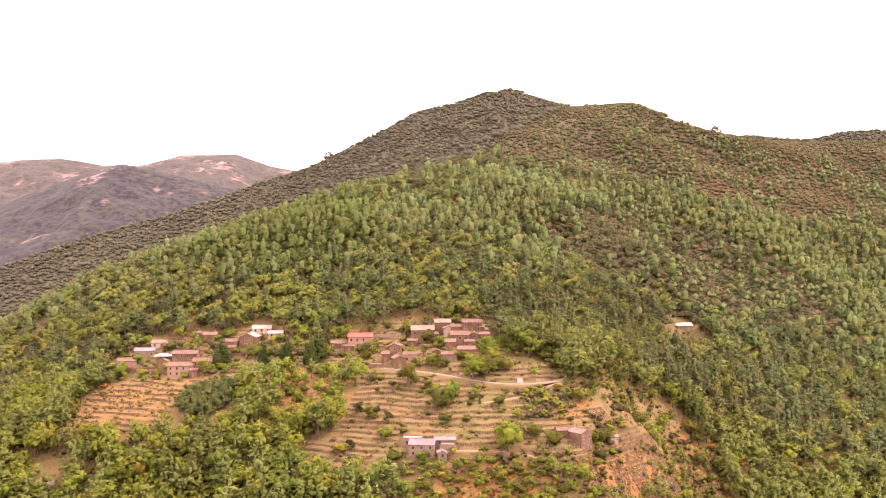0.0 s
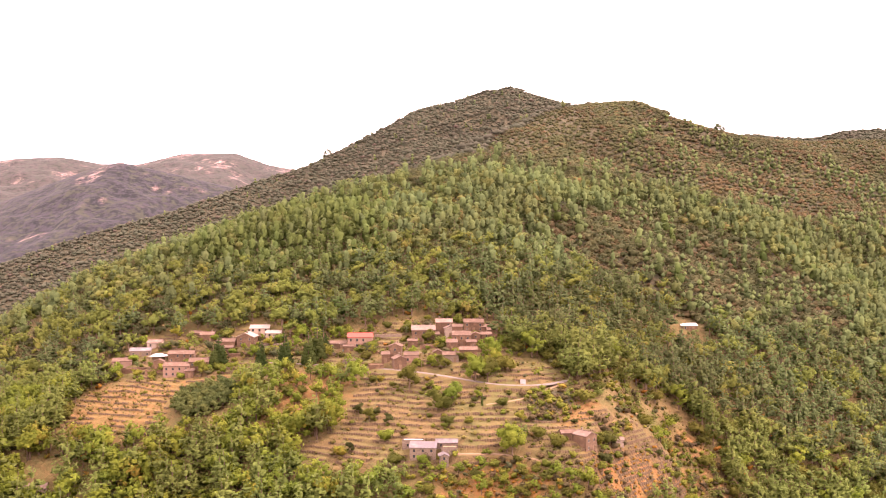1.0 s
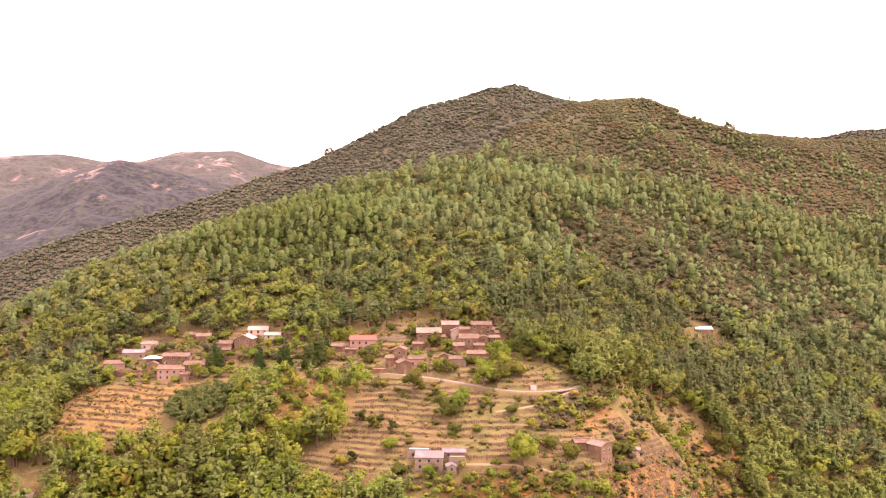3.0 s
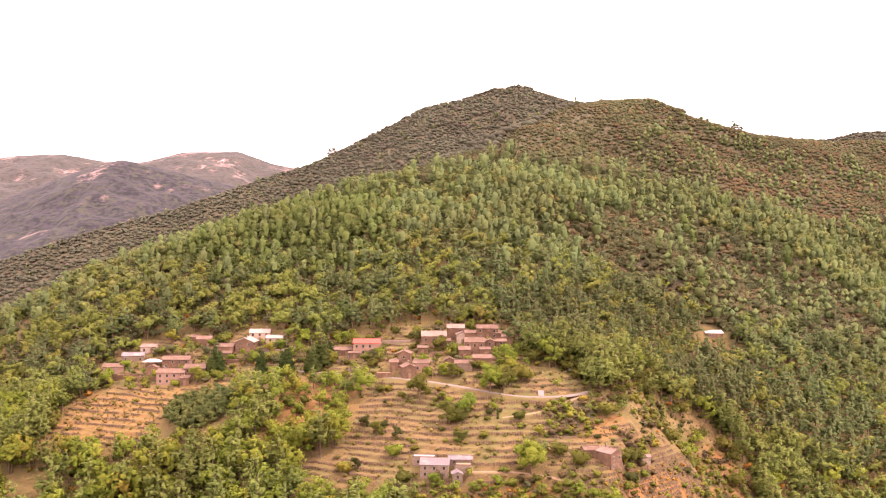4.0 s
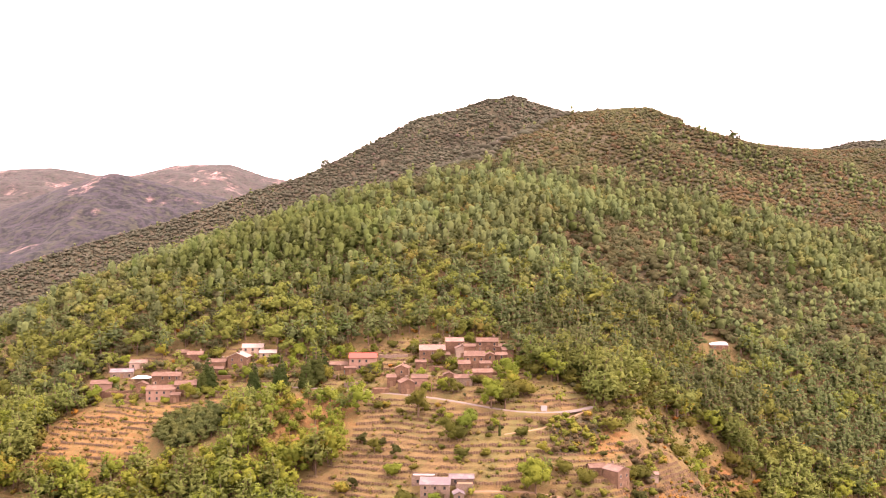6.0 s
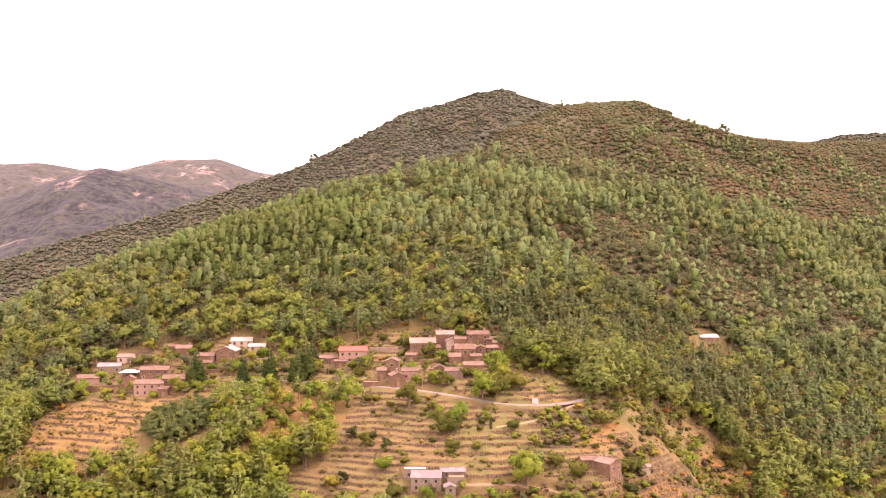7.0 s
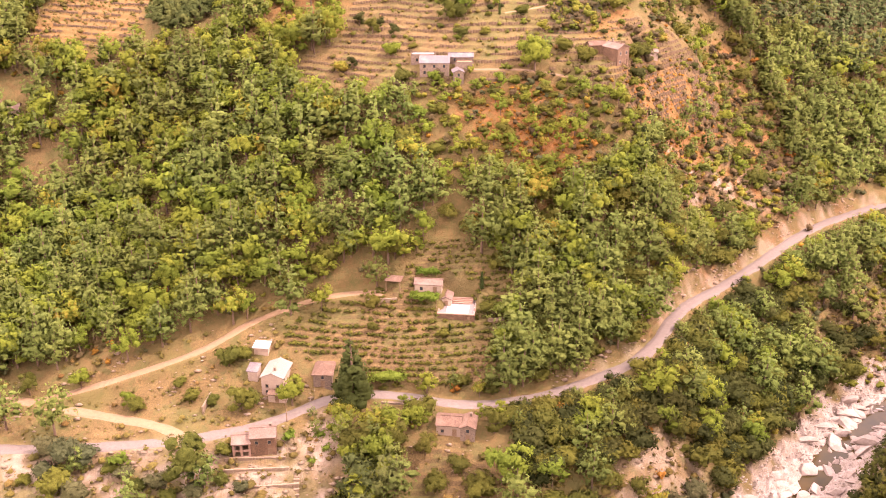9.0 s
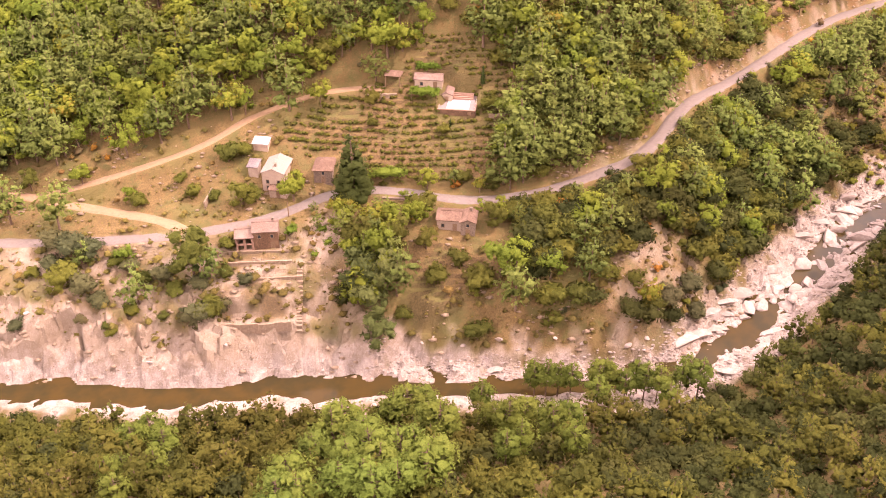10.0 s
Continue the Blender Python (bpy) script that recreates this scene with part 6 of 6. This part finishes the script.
x, y, rng = wood(-185, 230, 189, 398, 4.9, 13)
x2, y2, _ = wood(20, 200, 189, 305, 5.0, 33)
x, y = np.concatenate([x, x2]), np.concatenate([y, y2])
roll = rng.uniform(size=len(x))
west = x < 22
below = along(GRADED["valley"][::3].tolist(), x, y)[2] < 0
pine = np.where(west, 0.42, np.where(y > 300, 0.62, np.where(below, 0.1, 0.5)))
leafy = np.where(west, 0.5, np.where(y > 300, 0.08, np.where(below, 0.1, 0.15)))
young = inside([(-14, 312), (60, 316), (72, 300), (48, 280), (0, 284)], x, y, 6)
yards = inside(CLEARINGS["hamlet"], x, y, 3)
young = np.maximum(np.maximum(young, yards), 0.8 * inside([(-62, 340), (-60, 382), (-26, 376), (-32, 342)], x, y, 6))
pine, leafy = pine * (1 - 0.98 * young), leafy * (1 - young) + 0.5 * young
pick = np.where(roll < pine, 0, np.where(roll < pine + leafy, 1, 2))
size = np.where(pick == 0, rng.uniform(0.85, 1.4, len(x)), np.where(pick == 1, rng.uniform(0.95, 1.5, len(x)), rng.uniform(1.2, 1.9, len(x))))
size = kept_low(x, y, size * (1 - 0.5 * young), np.where(pick == 0, 14.0, np.where(pick == 1, 9.5, 4.2)))
pick = np.where((pick == 2) & below & (rng.uniform(size=len(x)) < 0.55), 3, pick)
low = y < 288
for name, text, here, sprays in (("slope_wood", "mixed pine and broadleaf wood on the lower slope", low, 215), ("terrace_wood", "pine and broadleaf wood below the terraced fields", ~low, 116)):
    forest(name, text, "wood", ["pine", "broad", "bush", "bush"], x[here], y[here], size[here], pick[here], 5, sprays, [PINE_LEAF, BROAD_LEAF, OAK_LEAF, DARK_OAK], 14, wide=1.12)

x, y, rng = wood(-330, 380, 396, 660, 5.1, 15)
heath = inside(HEATH, x, y, 30)
up = np.clip((y - 560 - 0.15 * x) / 70, 0, 1)
keep = rng.uniform(size=len(x)) > 0.3 * heath
x, y, heath, up = x[keep], y[keep], heath[keep], up[keep]
roll = rng.uniform(size=len(x))
pine = np.where(x > 30, 0.75, np.where(x > -60, 0.5, 0.25)) * (1 - 0.85 * np.maximum(heath, up))
plantation = inside([(-150, 520), (-110, 580), (-40, 570), (-20, 500), (-55, 462), (-95, 473)], x, y, 20)
dark_pines = inside([(94, 400), (101, 430), (150, 440), (215, 440), (195, 398), (120, 396)], x, y, 12)
pine = np.maximum(pine, np.maximum(0.9 * plantation, 0.88 * dark_pines))
pick = np.where(roll < pine, 0, np.where(roll < pine + 0.4 * (1 - up) * (1 - heath), 1, 2))
fresh = (pick == 0) & (rng.uniform(size=len(x)) < np.maximum(0.8 * plantation, 0.06))
size = np.where(pick == 0, rng.uniform(0.75, 1.2, len(x)), np.where(pick == 1, rng.uniform(0.85, 1.35, len(x)), rng.uniform(1.1, 1.7, len(x))))
size = kept_low(x, y, size, np.where(pick == 0, 14.0, np.where(pick == 1, 9.5, 4.2)))
pick = np.where(fresh, 3, pick)
low = y + rng.normal(0, 20, len(x)) < 478
for name, text, here, sprays, leaves_ in (("hamlet_wood", "pine and chestnut wood close above the hamlet", low, 62, [HAZED_PINE, UPPER_LEAF, SCRUB_LEAF, HIGH_LIGHT]), ("upper_wood", "young pine and oak wood high above the hamlet", ~low, 32, [HAZED_PINE, HAZED_LEAF, SCRUB_LEAF, HIGH_LIGHT])):
    forest(name, text, "wood", ["pine", "broad", "bush", "pine"], x[here], y[here], size[here], pick[here], 4, sprays, leaves_, 16, wide=1.15)

x, y, rng = wood(-340, 480, 600, 960, 3.7, 17)
x2, y2, _ = wood(40, 275, 455, 640, 3.7, 37)
low = inside(HEATH, x2, y2, 20) > 0.35
x, y = np.concatenate([x, x2[low]]), np.concatenate([y, y2[low]])
keep = along(CREST, x, y)[2] * along(CREST, x, y)[0] < 12
x, y = x[keep], y[keep]
roll = rng.uniform(size=len(x))
tall = (roll < np.where(x > 120, 0.22, 0.05)) & (ripple(x, y, 70, 51) > -0.1) & (along(CREST, x, y)[0] > 75)
brown = ~tall & (rng.uniform(size=len(x)) < np.where((y < 640) & (x > 40), 0.7, 0.08 + 0.22 * (ripple(x, y, 80, 55) > 0.2) + 0.4 * inside([(179, 728), (273, 775), (370, 800), (330, 664), (238, 645), (190, 676)], x, y, 40)))
low_top = np.clip(along(CREST, x, y)[0] / 40, 0.75, 1)
forest("crest_scrub", "dense low scrub and scattered pines on the upper slope", "scrub", ["tuft", "pine", "tuft"], x, y, np.where(tall, rng.uniform(0.5, 0.8, len(x)), rng.uniform(0.8, 1.4, len(x))) * low_top, np.where(tall, 1, np.where(brown, 2, 0)), 6, 5, [SCRUB_LEAF, HAZED_PINE, HEATH_LEAF], 18, wide=1.45)

x, y, rng = wood(-640, 860, 560, 1560, 4.9, 19)
keep = ((y > 1000) | (x < 230)) & ((y < 1440) | (x > 380)) & ((along(CREST, x, y)[2] * along(CREST, x, y)[0] > -4) | (y > 1000)) & ((x < 290) | (x > 400))
x, y = x[keep], y[keep]
tall = (rng.uniform(size=len(x)) < 0.012) & (x < 380)
forest("back_mountain_scrub", "low scrub covering the mountain behind", "scrub", ["tuft", "pine"], x, y, np.where(tall, rng.uniform(0.5, 0.8, len(x)), np.minimum(2.3, 0.9 + rng.exponential(0.5, len(x)))), np.where(tall, 1, 0), 6, 1, [HAZED_BACK_LEAF, HAZED_PINE], 20, wide=1.45)

x, y, rng = scattered(-20, 175, 232, 392, 2.5, 34)
w = np.maximum(np.minimum(0.8, 1.6 * thinned(x, y)), 0.0)
w = np.maximum(w, 0.8 * inside([(-14, 312), (60, 316), (72, 300), (48, 280), (0, 284)], x, y, 6))
w = np.maximum(w, 0.5 * inside(CLEARINGS["east_slope"], x, y, 6) + 0.4 * inside([(66, 305), (84, 322), (135, 345), (140, 320), (95, 290), (60, 285)], x, y, 6))
d, _, above = along(GRADED["valley"][::3].tolist(), x, y)
w = np.maximum(w, 0.6 * (d > 6.5) * (d < 12) * (above > 0) * (x > 30))
w = np.maximum(w, 0.45 * inside(CLEARINGS["east_bank"], x, y, 4)) * ((d > 6.0) | (x < 30) | (above < 0))
w = np.maximum(w, 0.7 * inside([(80, 318), (100, 350), (128, 383), (134, 352), (98, 302)], x, y, 8))
w = np.maximum(w, 0.85 * np.maximum(inside(CLEARINGS["grass"], x, y, 3), 0.7 * inside(CLEARINGS["saddle"], x, y, 5) * (x < 92)))
keep = rng.uniform(size=len(x)) < w * (1 - 0.5 * inside(CLEARINGS["bracken"], x, y, 4))
x, y = x[keep], y[keep]
pick = (rng.uniform(size=len(x)) < np.where(x < 62, 0.3, 0.5)).astype(int)
forest("hillside_shrubs", "yellow-green young shrubs on the open slope", "shrubs", ["bush", "bush"], x, y, rng.uniform(0.35, 0.9, len(x)), pick, 4, 24, [YOUNG_LEAF, HEATH_LEAF], 35, 0.1)

x, y, rng = wood(-200, 240, 189, 466, 3.75, 31)
keep = rng.uniform(size=len(x)) < np.where(x < 22, 0.3, 0.5)
x, y = x[keep], y[keep]
pick = (rng.uniform(size=len(x)) < np.where(x < 22, 0.35, 0.6)).astype(int)
pick = np.where((rng.uniform(size=len(x)) < 0.5) & (ripple(x, y, 42, 57) > 0.25), 2, pick)
forest("undergrowth", "low undergrowth of brambles, bracken and young oaks", "undergrowth", ["bush", "bush", "bush"], x, y, rng.uniform(0.4, 0.95, len(x)), pick, 3, 8, [YOUNG_LEAF, SCRUB_LEAF, FERN_LEAF], 32, 0.1)

# low growth on the clearings: vine rows, weeds and bracken
x, y, rng = scattered(-60, 40, 228, 276, 0.85, 23)
u = (bare_height(x, y) + wander(x, y)) / 1.25
f = u - np.floor(u)
keep = (inside(CLEARINGS["garden"], x, y, 2) > 0.6) & (f > 0.35) & (f < 0.68) & (ripple(x, y, 26, 52) > -0.9)
for hx, hy, hr in HOUSE_SPOTS:
    keep &= np.hypot(x - hx, y - hy) > hr * 0.8
forest("vine_rows", "rows of low green vines along the dry terraces", "vines", ["bush"], x[keep], y[keep], rng.uniform(0.26, 0.46, keep.sum()), np.zeros(keep.sum(), int), 3, 14, [OAK_LEAF], 24, 0.05)

x, y, rng = scattered(-150, 185, 186, 425, 1.9, 25)
dry = np.zeros(len(x))
for name in CLEARINGS:
    if name != "garden":
        dry = np.maximum(dry, inside(CLEARINGS[name], x, y, 3) * {"bank": 0.9, "fork": 0.7, "east_bank": 1.2, "riverbank": 1.3, "scree": 0.6, "hamlet": 0.5, "barn": 0.7, "bracken": 0.5, "grass": 1.6, "copse": 0.0, "strips": 0.75, "fields": 0.34, "saddle": 0.8, "mound": 0.4, "east_slope": 1.0}.get(name, 0.16))
step = (bare_height(x, y) + wander(x, y)) / np.where(y < 275, 1.25, 1.55)
step = step - np.floor(step)
keep = rng.uniform(size=len(x)) < dry * np.where((step > 0.62) & (step < 0.95), 2.6, 0.7)
for name, line in GRADED.items():
    keep &= along(line[::3].tolist(), x, y)[0] > WIDTHS[name] / 2 + 0.5
keep &= along(RIVER, x, y)[0] > 11
for hx, hy, hr in HOUSE_SPOTS:
    keep &= np.hypot(x - hx, y - hy) > hr * 0.75
forest("dry_weeds", "dry shrubs and weeds dotted over the clearings", "shrubs", ["tuft", "tuft"], x[keep], y[keep], 1.2 * np.minimum(np.where(y[keep] < 216, 0.8, 0.6), rng.exponential(0.15, keep.sum()) * np.where(y[keep] < 216, 1.7, 1.0) + 0.1), ((rng.uniform(size=keep.sum()) < 0.4) & (y[keep] > 300)).astype(int), 4, 5, [WEED_LEAF, OAK_LEAF], 26, 0.05)

x, y, rng = scattered(-5, 120, 275, 352, 1.7, 27)
w = np.maximum(inside(CLEARINGS["bracken"], x, y, 8), 0.8 * inside([(62, 315), (78, 330), (100, 345), (108, 347), (98, 318), (72, 296)], x, y, 6))
keep = rng.uniform(size=len(x)) < 0.8 * w
forest("bracken", "rust-coloured autumn bracken on the open slope", "bracken", ["bush"], x[keep], y[keep], rng.uniform(0.18, 0.42, keep.sum()), np.zeros(keep.sum(), int), 3, 12, [FERN_LEAF], 28, 0.05)


# ---- dry-stone walls of the terraces ----
def terrace_walls(name, label, seed):
    """Rough blocks of dry-stone along every terrace edge of a clearing."""
    rng = np.random.RandomState(seed)
    poly = CLEARINGS[name]
    ys = np.arange(min(p[1] for p in poly), max(p[1] for p in poly), 0.2)
    xs = np.arange(min(p[0] for p in poly), max(p[0] for p in poly), 0.95)
    X, Y = np.meshgrid(xs, ys, indexing="ij")
    tall = np.where(Y < 275, 1.25, 1.55)
    u = (bare_height(X.ravel(), Y.ravel()) + wander(X.ravel(), Y.ravel())).reshape(X.shape) / tall - 0.9
    col, row = np.where(np.floor(u[:, 1:]) > np.floor(u[:, :-1]))
    x, y = xs[col], ys[row]
    ok = (inside(poly, x, y, 2) > 0.5) & (ripple(x, y, 13, 81) > -0.45) & (rng.uniform(size=len(x)) < 0.96)
    for key, line in GRADED.items():
        ok &= along(line[::3].tolist(), x, y)[0] > WIDTHS[key] / 2 + 1.0
    for hx, hy, hr in HOUSE_SPOTS:
        ok &= np.hypot(x - hx, y - hy) > hr * 0.75
    ok &= height(x, y + 0.5) - height(x, y - 0.7) < 2.0
    x, y = x[ok], y[ok]
    n = len(x)
    top, foot = height(x, y + 0.5) + rng.uniform(-0.12, 0.22, n), np.minimum(height(x, y - 0.7), height(x, y)) - 0.5
    half, back = rng.uniform(0.48, 0.56, n), y + 0.35
    front = y - rng.uniform(0.1, 0.3, n)
    V = np.stack([np.stack([x + sx * half * (0.94 if up else 1.0), front + 0.06 * up if sy < 0 else back, top if up else foot], -1) for up, sx, sy in ((0, -1, -1), (0, 1, -1), (0, 1, 1), (0, -1, 1), (1, -1, -1), (1, 1, -1), (1, 1, 1), (1, -1, 1))], 1)
    quads = np.array([(4, 5, 6, 7), (0, 1, 5, 4), (1, 2, 6, 5), (2, 3, 7, 6), (3, 0, 4, 7)])
    me = mesh_from("terrace_walls", V.reshape(-1, 3), (quads[None] + (np.arange(n) * 8)[:, None, None]).reshape(-1, 4), DRYSTONE)
    return tagged(new("terrace_walls", me), label, "dry-stone walls", kind="stuff")


for key, text in (("fields", "weathered dry-stone walls stepping up the open fields"), ("barn", "low dry-stone walls on the terraces by the farmhouse"), ("strips", "low dry-stone walls between narrow straw terraces"), ("hamlet", "dry-stone walls between the hamlet's gardens")):
    terrace_walls(key, text, 90 + len(key))


# ---- rocks by the river ----
def rock_mesh(seed, flat=0.7):
    rng = np.random.RandomState(seed)
    bm = bmesh.new()
    bmesh.ops.create_icosphere(bm, subdivisions=2, radius=1.0)
    shear = rng.uniform(-0.4, 0.4, 2)
    cuts = rng.normal(0, 1, (11, 3))
    cuts /= np.linalg.norm(cuts, axis=1)[:, None]
    for v in bm.verts:
        p = np.array(v.co)
        for c in cuts:
            over = p @ c - 0.52
            if over > 0:
                p = p - c * over * 0.92
        v.co = (p[0] * 1.5 + shear[0] * p[2], p[1] * 1.1 + shear[1] * p[2], p[2] * flat * 1.2)
    me = bpy.data.meshes.new("boulder")
    bm.to_mesh(me)
    bm.free()
    me.materials.append(ROCK)
    return me


rocks = [rock_mesh(60 + k, 0.55 + 0.08 * (k % 4)) for k in range(6)]
r = np.random.RandomState(71)
laid = 0
line = smooth_line(RIVER, 1.0)
line = line[(line[:, 0] > -120) & (line[:, 0] < 165)]
while laid < 210:
    p = line[r.randint(len(line))]
    if r.uniform() > np.interp(p[0], [-120, -20, 0, 60, 80, 165], [0.1, 0.12, 0.6, 0.6, 1.0, 1.0]):
        continue
    off = r.choice((-1, 1)) * r.uniform(4.0, 13.5)
    bx, by = p[0] + off * 0.6 * (p[0] > 60), p[1] + off
    z = at_ground(bx, by)
    s = min(2.6, 0.45 + r.exponential(0.55)) * (1.3 if p[0] > 70 else 0.65 if p[0] < 0 else 0.9)
    if z < -1.2:
        continue
    ob = tagged(new("boulder", rocks[r.randint(6)]), "pale water-worn granite boulder on the river bank", "boulder", "river boulders")
    ob.matrix_world = Matrix.LocRotScale((bx, by, z - 0.1 * s), Euler((r.uniform(-0.25, 0.25), r.uniform(-0.25, 0.25), r.uniform(0, 6.28))), (s, s, s))
    laid += 1

for k in range(84):  # bedrock breaking through the banks
    p = line[r.randint(len(line))]
    far_side = r.uniform() < (0.8 if p[0] < 0 else 0.45)
    if (not far_side and p[0] < 55) or p[0] < 10:
        continue
    off = r.uniform(5.5, 10.5) * (1 if far_side else -1)
    bx, by = p[0] - 0.55 * off * (p[0] > 60), p[1] + off * (1 if p[0] < 60 else 0.8)
    s = r.uniform(1.5, 3.6)
    z = at_ground(bx, by)
    ob = tagged(new("rock_outcrop", rocks[r.randint(6)]), "jagged pale bedrock outcrop at the water's edge", "rock", "bedrock along the river")
    ob.matrix_world = Matrix.LocRotScale((bx, by, z - 0.25 * s), Euler((r.uniform(0.1, 0.7) * (1 if far_side else -0.4), r.uniform(-0.3, 0.3), r.uniform(-0.6, 0.6))), (s * r.uniform(0.8, 1.5), s * 0.8, s * r.uniform(0.6, 1.1)))

pebble = lump(np.random.RandomState(5), (0, 0, 0.1), (0.5, 0.4, 0.3), 5, 2, 0.25)
px, py, r = scattered(-20, 150, 170, 300, 0.8, 72)
d, _, side = along(RIVER, px, py)
keep = (d > 4.2) & (d < np.where(px < 62, 10, 13)) & (r.uniform(size=len(px)) < np.where(px < 62, np.where(side > 0, 0.75, 0.2), 0.3))
px, py = px[keep], py[keep]
s = r.uniform(0.35, 1.25, len(px))[:, None]
pz = height(px, py)
V = np.stack([px[:, None] + s * pebble[0][None, :, 0], py[:, None] + s * pebble[0][None, :, 1], pz[:, None] + s * pebble[0][None, :, 2]], -1).reshape(-1, 3)
Fp = (pebble[1][None] + (np.arange(len(px)) * len(pebble[0]))[:, None, None]).reshape(-1, 3)
tagged(new("river_stones", mesh_from("river_stones", V, Fp, ROCK, True)), "bed of pale rounded river stones", "stones", kind="stuff")

x, y, r = scattered(-125, 185, 188, 350, 1.15, 74)
w = np.zeros(len(x))
for name, share in (("fork", 0.22), ("bank", 0.3), ("steps", 0.35), ("scree", 0.4), ("riverbank", 0.4), ("east_bank", 0.4), ("yard", 0.12)):
    w = np.maximum(w, share * inside(CLEARINGS[name], x, y, 3))
d, _, above = along(GRADED["valley"][::3].tolist(), x, y)
w = np.maximum(w, 0.95 * (d < 5.5) * (above > 0) * (x > 28) * (x < 175))  # the rocky cutting above the road
w = w * np.clip(0.6 + 1.2 * ripple(x, y, 16, 75), 0, 2)
for line in GRADED.values():
    w = w * (along(line[::3].tolist(), x, y)[0] > 2.6)
for hx, hy, hr in HOUSE_SPOTS:
    w = w * (np.hypot(x - hx, y - hy) > hr * 0.8)
keep = r.uniform(size=len(x)) < w
x, y = x[keep], y[keep]
s = np.minimum(2.2, 0.4 + r.exponential(0.5, len(x)))[:, None]
z = height(x, y)
V = np.stack([x[:, None] + s * pebble[0][None, :, 0], y[:, None] + s * pebble[0][None, :, 1], z[:, None] + s * pebble[0][None, :, 2]], -1).reshape(-1, 3)
Fp = (pebble[1][None] + (np.arange(len(x)) * len(pebble[0]))[:, None, None]).reshape(-1, 3)
tagged(new("rubble", mesh_from("rubble", V, Fp, RUBBLE)), "tan rubble stones strewn over the dry bank", "stones", kind="stuff")
